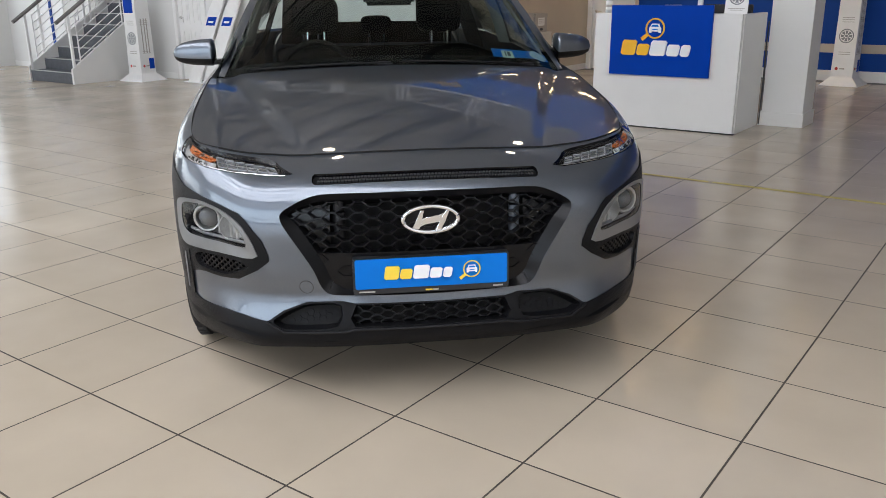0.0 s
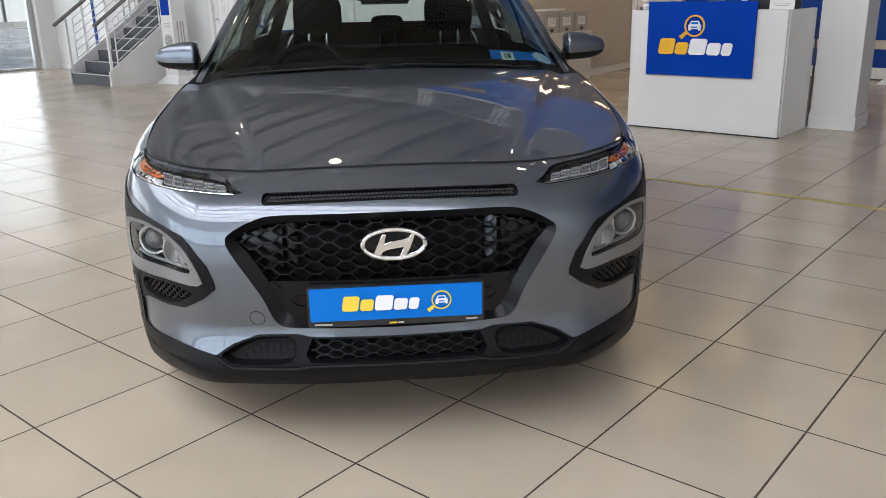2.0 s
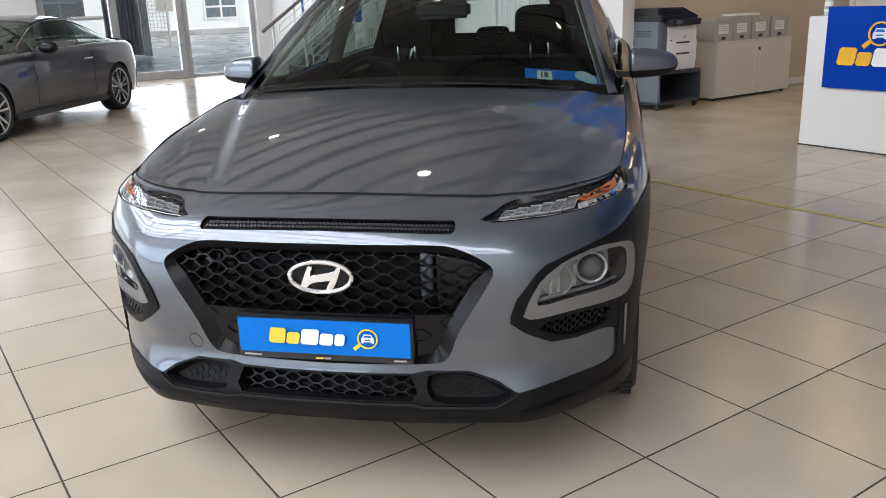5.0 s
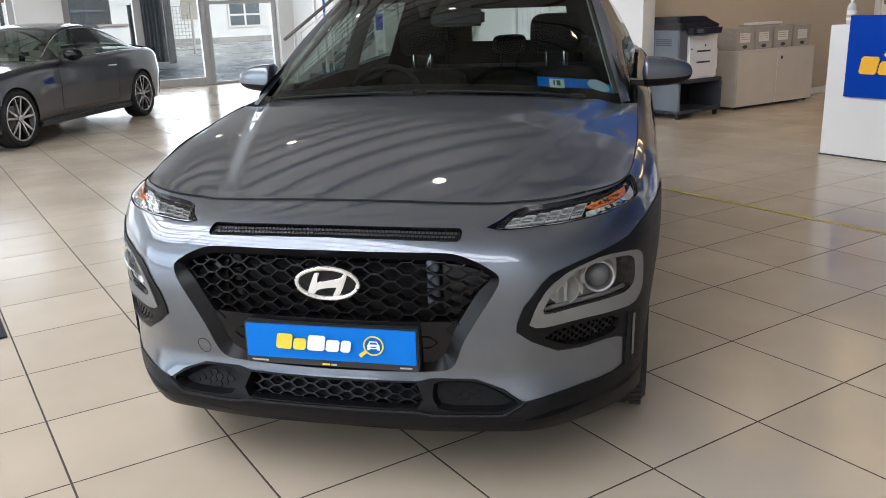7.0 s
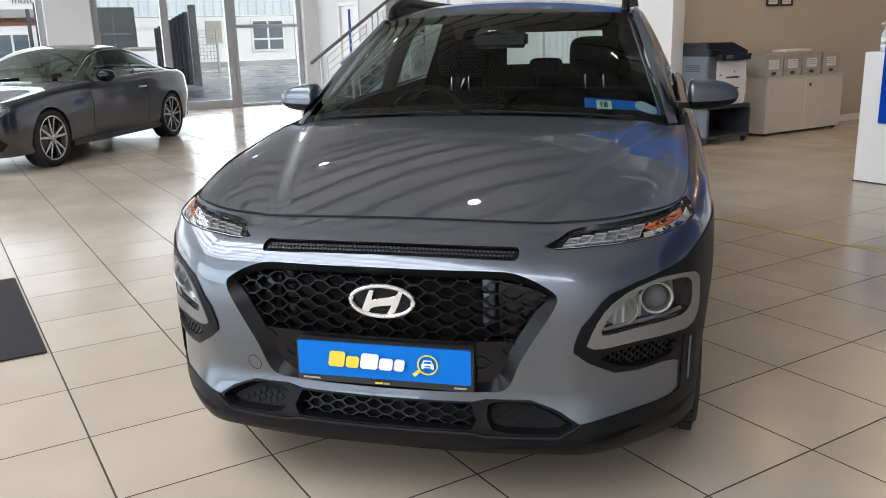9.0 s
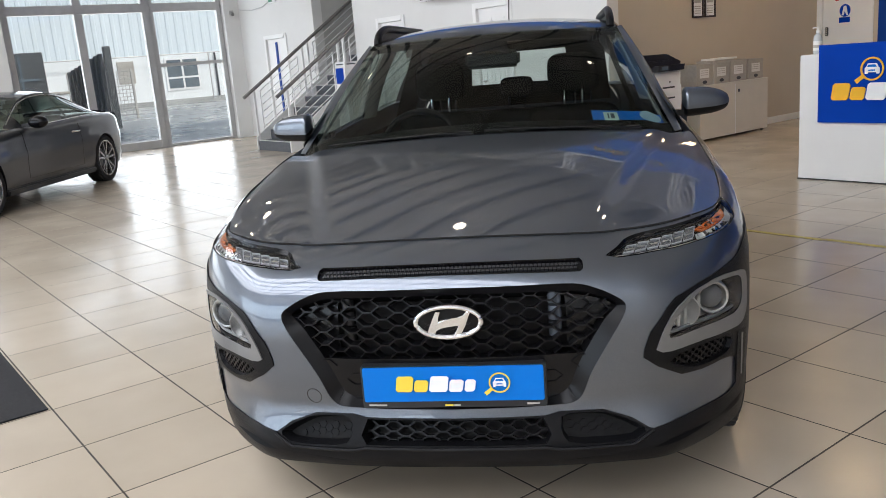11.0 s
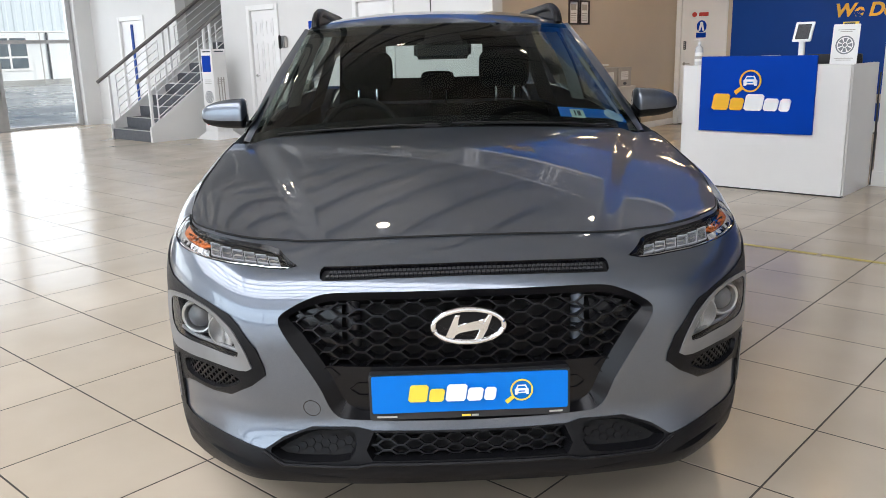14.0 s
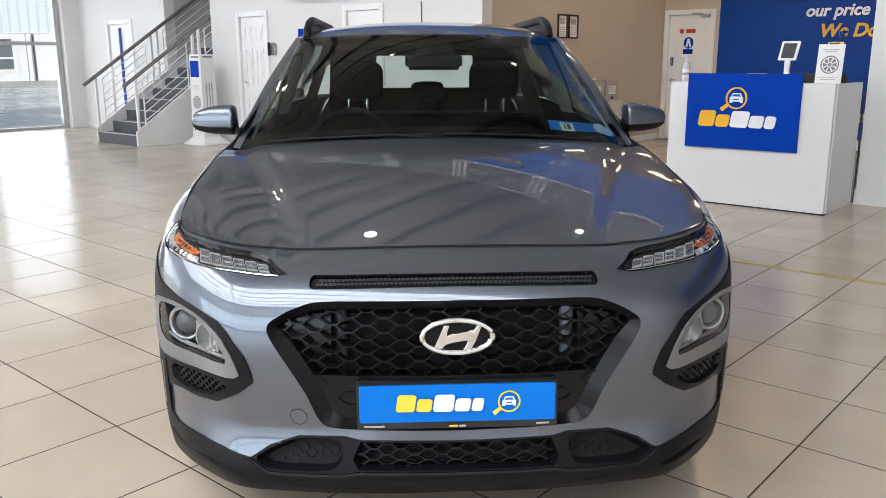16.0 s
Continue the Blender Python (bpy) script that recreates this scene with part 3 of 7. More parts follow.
def smooth_path(points, per=60, sigma=0.015, step=0.002):
    """Points joined by an even, softened curve: arrays of arc length, x and y. The first point lies on the car's middle line."""
    pts = np.array(points, float)
    pts = np.vstack([pts[1] * [1, -1], pts])
    out = []
    for i in range(1, len(pts) - 1):
        p0, p1, p2 = pts[i - 1], pts[i], pts[i + 1]
        p3 = pts[i + 2] if i + 2 < len(pts) else 2 * p2 - p1
        d1, d2 = (p2 - p0) / (np.linalg.norm(p1 - p0) + np.linalg.norm(p2 - p1)), (p3 - p1) / (np.linalg.norm(p2 - p1) + np.linalg.norm(p3 - p2))
        ln = np.linalg.norm(p2 - p1)
        for k in range(per):
            t = k / per
            h = (2 * t**3 - 3 * t**2 + 1, t**3 - 2 * t**2 + t, -2 * t**3 + 3 * t**2, t**3 - t**2)
            out.append(h[0] * p1 + h[1] * d1 * ln + h[2] * p2 + h[3] * d2 * ln)
    out.append(pts[-1])
    out = np.array(out)
    u = np.concatenate([[0], np.cumsum(np.linalg.norm(np.diff(out, axis=0), axis=1))])
    g = np.arange(0, u[-1], step)
    xy = np.stack([np.interp(g, u, out[:, 0]), np.interp(g, u, out[:, 1])], 1)
    full = np.vstack([xy[:0:-1] * [1, -1], xy])
    n = int(4 * sigma / step)
    ker = np.exp(-0.5 * (np.arange(-n, n + 1) * step / sigma) ** 2)
    ker /= ker.sum()
    sm = np.stack([np.convolve(np.pad(full[:, c], n, mode="reflect", reflect_type="odd"), ker, "valid") for c in (0, 1)], 1)
    sm = sm[len(xy) - 1:]
    sm[0, 1] = 0.0
    return g, sm[:, 0], sm[:, 1]


def soft_table(xs, ys, sigma=0.006, step=0.001):
    g = np.arange(xs[0], xs[-1] + step / 2, step)
    v = np.interp(g, xs, ys)
    n = int(4 * sigma / step)
    ker = np.exp(-0.5 * (np.arange(-n, n + 1) * step / sigma) ** 2)
    ker /= ker.sum()
    return g, np.convolve(np.pad(v, n, mode="reflect", reflect_type="odd"), ker, "valid")


def inside(p, poly):
    x, y = p
    r = False
    for (x0, y0), (x1, y1) in zip(poly, poly[1:] + poly[:1]):
        if (y0 > y) != (y1 > y) and x < (x1 - x0) * (y - y0) / (y1 - y0) + x0:
            r = not r
    return r


def dense(poly, step=0.012, closed=True):
    out = []
    pairs = list(zip(poly, poly[1:] + poly[:1])) if closed else list(zip(poly, poly[1:]))
    for a, b in pairs:
        n = max(1, int(math.hypot(b[0] - a[0], b[1] - a[1]) / step))
        out += [(a[0] + (b[0] - a[0]) * k / n, a[1] + (b[1] - a[1]) * k / n) for k in range(n)]
    if not closed:
        out.append(poly[-1])
    return out


def curved(poly, rounds=2):
    """Corner cutting, to round an outline that touches the middle line or not."""
    for _ in range(rounds):
        out = []
        n = len(poly)
        for i in range(n):
            a, b = poly[i], poly[(i + 1) % n]
            if a[0] == 0 and b[0] == 0:
                out += [a, b]
                continue
            out += [a] if a[0] == 0 else [(a[0] * .8 + b[0] * .2, a[1] * .8 + b[1] * .2)]
            out += [b] if b[0] == 0 else [(a[0] * .2 + b[0] * .8, a[1] * .2 + b[1] * .8)]
        poly = [p for i, p in enumerate(out) if i == 0 or p != out[i - 1]]
    return poly


class Shell:
    """The skin round a car: a plan line swept upwards, leaning in towards its top edge. Half of it; the other half is mirrored."""

    def __init__(self, plan, front, side, top_u, top_z, low_u, low_z, turn=(0.45, 0.97)):
        self.u, self.x, self.y = smooth_path(plan)
        _, self.cx, self.cy = smooth_path(plan, sigma=0.11)
        self.front, self.side = soft_table(*front, 0.021), soft_table(*side)
        self.top, self.low, self.turn = (top_u, top_z), (low_u, low_z), turn
        self.length = self.u[-1]

    def u_at_x(self, x):
        k = len(self.u) // 12
        return float(np.interp(x, self.x[k:], self.u[k:]))

    def ztop(self, u):
        return float(np.interp(u, *self.top))

    def zlow(self, u):
        return float(np.interp(u, *self.low))

    def place(self, u, z):
        x, y, sx, sy = (np.interp(u, self.u, q) for q in (self.x, self.y, self.cx, self.cy))
        e = 0.02
        a, b = max(u - e, 0), min(u + e, self.length)
        tx, ty = np.interp(b, self.u, self.cx) - np.interp(a, self.u, self.cx), np.interp(b, self.u, self.cy) - np.interp(a, self.u, self.cy)
        if u < e:
            tx = 0.0
        ln = math.hypot(tx, ty)
        nx, ny = -ty / ln, tx / ln
        w = min(max((abs(ny) - self.turn[0]) / (self.turn[1] - self.turn[0]), 0), 1)
        w = w * w * (3 - 2 * w)
        d = self.ztop(u) - z
        v = (1 - w) * np.interp(d, *self.front) + w * np.interp(d, *self.side)
        k = min(max(v / .16, 0), 1)
        k = k * k * (3 - 2 * k)
        return Vector((-(x + (sx - x) * k - nx * v), y + (sy - y) * k - ny * v, z))

    def normal(self, u, z):
        e = 0.006
        a, b = max(u - e, 0), min(u + e, self.length)
        du = self.place(b, z) - self.place(a, z)
        if u < e:
            du = Vector((0, 1, 0))
        dz = self.place(u, min(z + e, self.ztop(u))) - self.place(u, min(z + e, self.ztop(u)) - 2 * e)
        n = du.cross(dz)
        return n.normalized()

    def at(self, u, z, off=0.0):
        p = self.place(u, z)
        return p + self.normal(u, z) * off if off else p

    def u_of(self, y, z):
        """The place on the plan line whose skin lies at y at this height."""
        lo, hi = 0.0, self.u_at_x(0.95)
        if y <= 0:
            return 0.0
        for _ in range(28):
            m = (lo + hi) / 2
            if self.place(m, z).y < y:
                lo = m
            else:
                hi = m
        return (lo + hi) / 2

    def outline(self, poly, step=0.012):
        """From (y, z), or ('s', x, z) on the flank, to the shell's own (u, z)."""
        out = []
        for p in poly:
            out.append((self.u_at_x(p[1]), p[2]) if p[0] == "s" else (self.u_of(*p), p[1]))
        return out

    def patch(self, lines, keep, off=0.0, umax=None, levels=None, ustep=0.02, lip=0.0, mirror=1):
        """The skin within keep((u, z)), cut along the given outlines. mirror: 1, -1, or 0 for both halves in one."""
        umax = umax or self.length
        pts, edges = [], []

        def add(line, closed=True):
            n0 = len(pts)
            pts.extend(line)
            m = len(line)
            edges.extend((n0 + i, n0 + (i + 1) % m) for i in range(m if closed else m - 1))

        us = list(np.arange(0, umax, ustep)) + [umax]
        dom = [(u, self.zlow(u)) for u in us] + [(umax, z) for z in np.arange(self.zlow(umax) + .03, self.ztop(umax) - .03, .03)] + [(u, self.ztop(u)) for u in us[::-1]]
        add(dom)
        for ln in lines:
            add(ln)
        lv = levels or [.004, .009, .015, .022, .03, .039, .05, .063, .08, .1] + [.12 + .022 * k for k in range(50)]
        for u in us[:-1]:
            for d in lv:
                z = self.ztop(u) - d
                if z > self.zlow(u) + .008:
                    pts.append((u, z))
        vs, es, fs, *_ = geometry.delaunay_2d_cdt([Vector(p) for p in pts], edges, [], 0, 1e-5)
        used, faces = {}, []
        for f in fs:
            c = (sum(vs[i][0] for i in f) / 3, sum(vs[i][1] for i in f) / 3)
            if c[1] > self.ztop(c[0]) + 1e-4 or c[1] < self.zlow(c[0]) - 1e-4 or not keep(c):
                continue
            faces.append([used.setdefault(i, len(used)) for i in f])
        co, no = [], []
        for i in used:
            u, z = vs[i]
            u = max(u, 0)
            n = self.normal(u, z)
            co.append(self.place(u, z) + n * off)
            no.append(n)
        return co, no, faces, lip, mirror

    def mesh(self, data, name, material, parent, label=""):
        co, no, faces, lip, mirror = data
        sets = [1, -1] if mirror == 0 else [mirror]
        V, N, F = [], [], []
        for s in sets:
            k = len(V)
            V += [Vector((p.x, p.y * s, p.z)) for p in co]
            N += [Vector((p.x, p.y * s, p.z)) for p in no]
            F += [[k + i for i in (f if s > 0 else f[::-1])] for f in faces]
        if lip:
            cnt = {}
            for f in F:
                for a, b in zip(f, f[1:] + f[:1]):
                    cnt[(a, b)] = 1
            rim = [(a, b) for a, b in cnt if (b, a) not in cnt and not (mirror == 0 and abs(V[a].y) < 1e-4 and abs(V[b].y) < 1e-4)]
            low = {}
            for a, b in rim:
                for i in (a, b):
                    if (i, "t") not in low:
                        low[(i, "t")] = len(V)
                        V.append(V[i].copy())
                        N.append(N[i])
                        low[(i, "b")] = len(V)
                        V.append(V[i] - N[i] * lip)
                        N.append(N[i])
            nb = len(F)
            for a, b in rim:
                F.append([low[(b, "t")], low[(a, "t")], low[(a, "b")], low[(b, "b")]])
            for a, b in rim:
                fn = (V[b] - V[a]).cross(N[a]).normalized()
                for i in (a, b):
                    for w in ("t", "b"):
                        N[low[(i, w)]] = fn
        me = bpy.data.meshes.new(name)
        me.from_pydata([tuple(v) for v in V], [], F)
        me.polygons.foreach_set("use_smooth", [True] * len(me.polygons))
        me.normals_split_custom_set_from_vertices([tuple(n) for n in N])
        me.materials.append(material)
        ob = new(name, me)
        ob.parent = parent
        if label:
            ob["label"] = label
        return ob

    def line(self, poly, off, radius, closed=True, mirror=1, bm=None, sides=6, step=0.012):
        pts = [self.at(u, z, off) for u, z in dense(poly, step, closed)]
        return tube([(p.x, p.y * mirror, p.z) for p in pts], radius, sides, bm, closed)

    def bridge(self, a, b, oa, ob_, mirror=1, bm=None, closed=True):
        """A band between two outlines of the same count, at two depths."""
        bm = bm or bmesh.new()
        va = [bm.verts.new(((p := self.at(u, z, oa)).x, p.y * mirror, p.z)) for u, z in a]
        vb = [bm.verts.new(((p := self.at(u, z, ob_)).x, p.y * mirror, p.z)) for u, z in b]
        n = len(a)
        for i in range(n if closed else n - 1):
            j = (i + 1) % n
            if a[i][0] < 1e-5 and a[j][0] < 1e-5:
                continue
            bm.faces.new((va[i], va[j], vb[j], vb[i]))
        return bm


def shrink(poly, d, fix_mid=True):
    """An outline drawn in by about d; points on the middle line stay on it."""
    n = len(poly)
    area = sum(poly[i][0] * poly[(i + 1) % n][1] - poly[(i + 1) % n][0] * poly[i][1] for i in range(n))
    s = 1 if area > 0 else -1
    out = []
    for i in range(n):
        a, p, b = poly[i - 1], poly[i], poly[(i + 1) % n]
        if fix_mid and a[0] <= 1e-6 and p[0] <= 1e-6:
            a = (-b[0], b[1])
        if fix_mid and b[0] <= 1e-6 and p[0] <= 1e-6:
            b = (-a[0], a[1])
        t = Vector((b[0] - a[0], b[1] - a[1]))
        t = t.normalized() if t.length > 1e-9 else Vector((1, 0))
        q = (p[0] - t.y * d * s, p[1] + t.x * d * s)
        out.append((0.0, q[1]) if fix_mid and p[0] <= 1e-6 else q)
    return out


def wheel(parent, x, y, r, width, side, spokes=5, rim_mat=None, rim=0.69, broad=1.0):
    """A wheel with tyre, rim and spokes; side +1: the car's left."""
    w = thing("wheel", "", "")
    w.parent = parent
    for k in ("label", "category"):
        if k in w:
            del w[k]
    w.matrix_local = pose(x, y, r)
    h = width / 2
    R = r * rim
    tyre = lathe([(R, -h * .9), (R + .02, -h), (r - .03, -h), (r - .006, -h + .025), (r, -h * .62), (r, -h * .5), (r - .008, -h * .48), (r - .008, -h * .38), (r, -h * .36), (r, -h * .06), (r - .008, -h * .05), (r - .008, h * .05), (r, h * .06), (r, h * .36), (r - .008, h * .38), (r - .008, h * .48), (r, h * .5), (r, h * .62), (r - .006, h - .025), (r - .03, h), (R + .02, h), (R, h * .9)], 56, "y", caps=False)
    t = part("tyre", tyre, RUBBER, w)
    bm = bmesh.new()
    for k in range(56):
        a = 2 * math.pi * k / 56
        c = box(-0.011, 0.011, -h * .86, -h * .5, r - 0.008, r + 0.002, 0, bm)
        box(-0.011, 0.011, h * .5, h * .86, r - 0.008, r + 0.002, 0, bm)
        vs = bm.verts[-16:]
        bmesh.ops.rotate(bm, verts=vs, cent=(0, 0, 0), matrix=Matrix.Rotation(a, 3, "Y"))
    tagged(part("tread", bm, RUBBER, t, smooth=0), kind="stuff")
    o = side * h
    rim = part("rim", lathe([(R, -h * .9), (R, o * .95), (R - .012, o * .97), (R - .02, o * .9), (R - .03, o * .3), (R - .03, -o * .6)], 48, "y", caps=False), rim_mat or ALLOY, w)
    bm = bmesh.new()
    for k in range(spokes):
        for tw in (-0.23, 0.23):
            a = 2 * math.pi * k / spokes
            s0, s1 = Vector((math.sin(a + tw * .8), 0, math.cos(a + tw * .8))) * .05, Vector((math.sin(a + tw), 0, math.cos(a + tw))) * (R - .012)
            t_ = (s1 - s0).normalized().cross(Vector((0, 1, 0)))
            v = [bm.verts.new(p + t_ * q * wd + Vector((0, yy, 0))) for p, wd, yy in ((s0, .012 * broad, o * .86), (s1, .009 * broad, o * .94)) for q in (-1, 1)]
            v2 = [bm.verts.new(q.co - Vector((0, o * .3, 0))) for q in v]
            for f in ((0, 1, 3, 2), (4, 5, 7, 6), (0, 1, 5, 4), (2, 3, 7, 6), (0, 2, 6, 4), (1, 3, 7, 5)):
                bm.faces.new([(v + v2)[i] for i in f])
    part("spokes", bm, rim_mat or ALLOY, rim)
    part("hub", lathe([(0.0, o * .95), (.043, o * .92), (.048, o * .5), (0, o * .4)], 24, "y"), rim_mat or ALLOY, rim)
    part("disc", lathe([(0, o * .1), (.15, o * .1), (.15, 0), (0, 0)], 32, "y"), SATIN, w)
    part("well", lathe([(0, -h * .5), (R - .02, -h * .5), (R - .02, -h * .55), (0, -h * .55)], 32, "y"), DARK, w)
    return w


# ---- the grey compact SUV ----
SUV_M = pose(-1.694, 2.122, 0, 0, 0, -46.2)
plan = [(-.055, 0), (-.05, .2), (-.033, .35), (-.002, .5), (.013, .56), (.036, .61), (.074, .66), (.116, .705), (.178, .765), (.245, .815), (.318, .858), (.42, .894), (.56, .920), (.8, .932), (1.2, .928), (2.4, .92), (3.4, .92), (3.85, .88), (4.08, .74)]
front_v = ([0, .01, .02, .035, .05, .065, .09, .12, .16, .22, .38, .44, .50, .56, .60, .64, .68], [.215, .177, .141, .102, .074, .054, .032, .016, .006, .0, .010, .026, .012, -.010, -.004, .022, .07])
side_v = ([0, .02, .05, .1, .16, .25, .4, .6, .8], [.085, .055, .030, .012, .003, 0, 0, .01, .04])
K0 = Shell(plan, front_v, side_v, [0, 9], [.86, .86], [0, 9], [.2, .2])
uy = lambda y: float(np.interp(y, K0.y[:450], K0.u[:450]))
ux = K0.u_at_x
tops = [(0, .862), (uy(.2), .860), (uy(.4), .852), (uy(.56), .845), (uy(.66), .850), (uy(.76), .862), (uy(.85), .872), (ux(.5), .880), (ux(.63), .918), (ux(.75), .944), (ux(.93), .968), (ux(1.1), .997), (ux(1.27), 1.017), (ux(1.6), 1.045), (ux(2.4), 1.085), (ux(3.4), 1.12), (ux(4.05), 1.12)]
lows = [(0, .230), (uy(.5), .226), (uy(.7), .216), (uy(.86), .214), (ux(.6), .214), (ux(1.3), .2), (ux(4.05), .28)]
tg, tz = soft_table([a for a, _ in tops], [b for _, b in tops], 0.05, 0.01)
K = Shell(plan, front_v, side_v, tg, tz, [a for a, _ in lows], [b for _, b in lows])

suv = thing("suv", "grey metallic compact SUV with black lower cladding", "car", SUV_M)

GRILLE = K.outline(curved([(0, .762), (.30, .760), (.375, .755), (.438, .731), (.492, .698), (.492, .668), (.43, .568), (.39, .50), (.368, .435), (.345, .412), (.30, .408), (0, .404)]))
SLOT = K.outline([(0, .818), (.2, .816), (.372, .810), (.380, .804), (.382, .796), (.381, .788), (.373, .782), (.2, .789), (0, .792)])
INTAKE = K.outline([(0, .374), (.255, .376), (.275, .33), (.26, .305), (0, .305)])
POD = K.outline(curved([(.305, .384), (.42, .381), (.49, .352), (.545, .318), (.50, .292), (.325, .300), (.30, .335)], 1))
BLACK = K.outline([(0, .379), (.26, .381), (.30, .390), (.42, .386), (.50, .355), (.555, .318), (.63, .329), (.712, .334), (.80, .334), (.83, .345), (.826, .43), (.80, .446), (.77, .452), (.706, .449), (.643, .457), (.574, .500), (.536, .532), (.538, .555), (.556, .605), (.605, .668), (.63, .690), (.70, .710), (.76, .724), (.83, .743), (.862, .77),
                   ("s", .50, .790), ("s", .62, .80), ("s", .77, .80), ("s", .93, .785), ("s", 1.07, .725), ("s", 1.17, .62), ("s", 1.215, .50), ("s", 1.235, .40), ("s", 1.24, .36), ("s", 2.0, .36), ("s", 2.9, .36), ("s", 3.0, .60), ("s", 3.15, .74), ("s", 3.37, .79), ("s", 3.6, .74), ("s", 3.8, .56), ("s", 4.0, .5), ("s", 4.06, .5)])
BLACK += [(K.length + .01, .5), (K.length + .01, .1), (0, .1)]
HEAD = K.outline(curved([(.566, .538), (.588, .602), (.62, .655), (.678, .692), (.765, .712), (.848, .698), (.868, .675), (.870, .565), (.845, .530), (.78, .537), (.69, .543)], 1))
HLENS = K.outline(curved([(.600, .575), (.612, .606), (.627, .634), (.684, .683), (.76, .699), (.828, .690), (.846, .670), (.847, .600), (.824, .578), (.775, .580), (.688, .582)], 1))
UNDER = K.outline(curved([(.606, .508), (.64, .524), (.72, .527), (.79, .520), (.81, .503), (.80, .468), (.74, .462), (.70, .462), (.66, .474), (.63, .492)], 1))
DRL = K.outline([(.445, .808), (.50, .830), (.56, .842), (.64, .852), (.72, .863), (.79, .874), (.825, .882), (.842, .869), (.852, .838), (.83, .830), (.74, .815), (.64, .806), (.54, .801), (.48, .801)])
DRL = [(u, min(z, K.ztop(u) - 0.003)) for u, z in DRL]
ARCH = [(K.u_at_x(.77 + .375 * math.cos(radians(a))), .335 + .375 * math.sin(radians(a))) for a in range(-24, 205, 6)]
ARCH2 = [(K.u_at_x(3.37 + .375 * math.cos(radians(a))), .335 + .375 * math.sin(radians(a))) for a in range(-24, 205, 6)]
OPEN = [GRILLE, SLOT, DRL, ARCH, ARCH2]
lines = [dense(p) for p in (GRILLE, SLOT, INTAKE, POD, HEAD, UNDER, DRL)] + [ARCH, ARCH2, [p for p in dense(BLACK) if p[0] <= K.length and p[1] >= K.zlow(p[0])]]
lines[-1] = [(min(u, K.length - 1e-4), z) for u, z in lines[-1]]
is_black = lambda c: inside(c, BLACK)
K_paint = lambda c: not any(inside(c, p) for p in OPEN) and not is_black(c)
K_clad = lambda c: not any(inside(c, p) for p in (ARCH, ARCH2, INTAKE, POD, HEAD, UNDER)) and is_black(c)
K.mesh(K.patch(lines, K_paint, lip=0.022, mirror=0), "body_skin", PAINT, suv, "blue-grey metallic painted body panels")
K.mesh(K.patch(lines, K_clad, off=0.004, lip=0.022, mirror=0), "cladding", CLAD, suv, "black plastic lower cladding")

# grille: sloping frame, honeycomb, black sheet for the shade behind it, lower panel
gd = dense(GRILLE)
wide_ = lambda p: min(max((.71 - p[1]) / .08, 0), 1) * min(max((p[0] - .30) / .05, 0), 1)
g1 = [(a[0] + (b[0] - a[0]) * wide_(p), a[1] + (b[1] - a[1]) * wide_(p)) for p, a, b in zip(gd, shrink(gd, .012), shrink(gd, .034))]
g2 = [(a[0] + (b[0] - a[0]) * wide_(p), a[1] + (b[1] - a[1]) * wide_(p)) for p, a, b in zip(gd, shrink(gd, .018), shrink(gd, .040))]
for s in (1, -1):
    bmf = K.bridge(gd, g1, -0.002, -0.03, s)
    K.bridge(g1, g2, -0.03, -0.085, s, bmf)
    part("grille_frame", bmf, MESHBLK, suv, "gloss black grille surround")
inner = lambda c: inside(c, g2)
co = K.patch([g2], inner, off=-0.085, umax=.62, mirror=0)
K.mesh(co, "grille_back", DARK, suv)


def honeycomb(cx, cz, du, dz, bar, depth, off, keep, zsplit):
    bm = bmesh.new()
    hexa = [(-.5, 0), (-.17, .5), (.17, .5), (.5, 0), (.17, -.5), (-.17, -.5)]
    for r in range(-14, 15):
        for c in range(-12, 13):
            u0, z0 = cx + (c + .5 * (r % 2)) * du, cz + r * dz * .5
            if not keep((abs(u0), z0)) or z0 < zsplit:
                continue
            o = [(u0 + a * (du * .746), z0 + b * dz * .98) for a, b in hexa]
            k = 1 - bar
            i = [(u0 + a * (du * .746) * k, z0 + b * dz * .98 * (k - .04)) for a, b in hexa]
            def to(a, b, h):
                p = K.at(min(abs(a), .6), b, h)
                return Vector((p.x, p.y * (1 if a >= 0 else -1), p.z))
            oo, ii = dense(o, .02), []
            n = len(o)
            for q in range(n):
                m_ = max(1, int(math.hypot(o[(q + 1) % n][0] - o[q][0], o[(q + 1) % n][1] - o[q][1]) / .02))
                ii += [(i[q][0] + (i[(q + 1) % n][0] - i[q][0]) * t / m_, i[q][1] + (i[(q + 1) % n][1] - i[q][1]) * t / m_) for t in range(m_)]
            ring_slab(oo, ii, off - depth, off, to, bm)
    return bm


part("grille_mesh", honeycomb(0, .655, .095, .0425, .075, .03, -0.035, lambda c: inside(c, g1), .555), MESHBLK, suv, "black honeycomb grille")
for s in (1, -1):
    K.mesh(K.patch([g2], lambda c: inside(c, g2) and c[0] > .335 and c[1] > .555, off=-.06, umax=.62, mirror=s), "grille_side_panel", GLOSSBLK, suv)
low_panel = [p for p in g1 if p[1] < .552]
lp = [(0, .552), (max(u for u, z in g1 if abs(z - .552) < .012), .552)] + [p for p in sorted(low_panel, key=lambda q: -q[1]) if p[0] > .3] + [p for p in sorted(low_panel, key=lambda q: -q[0]) if p[0] <= .3]
lpd = dense(lp)
K.mesh(K.patch([lpd], lambda c: inside(c, lpd), off=-0.03, umax=.6, mirror=0, lip=.02), "plate_panel", GLOSSBLK, suv, "smooth black panel behind the number plate")
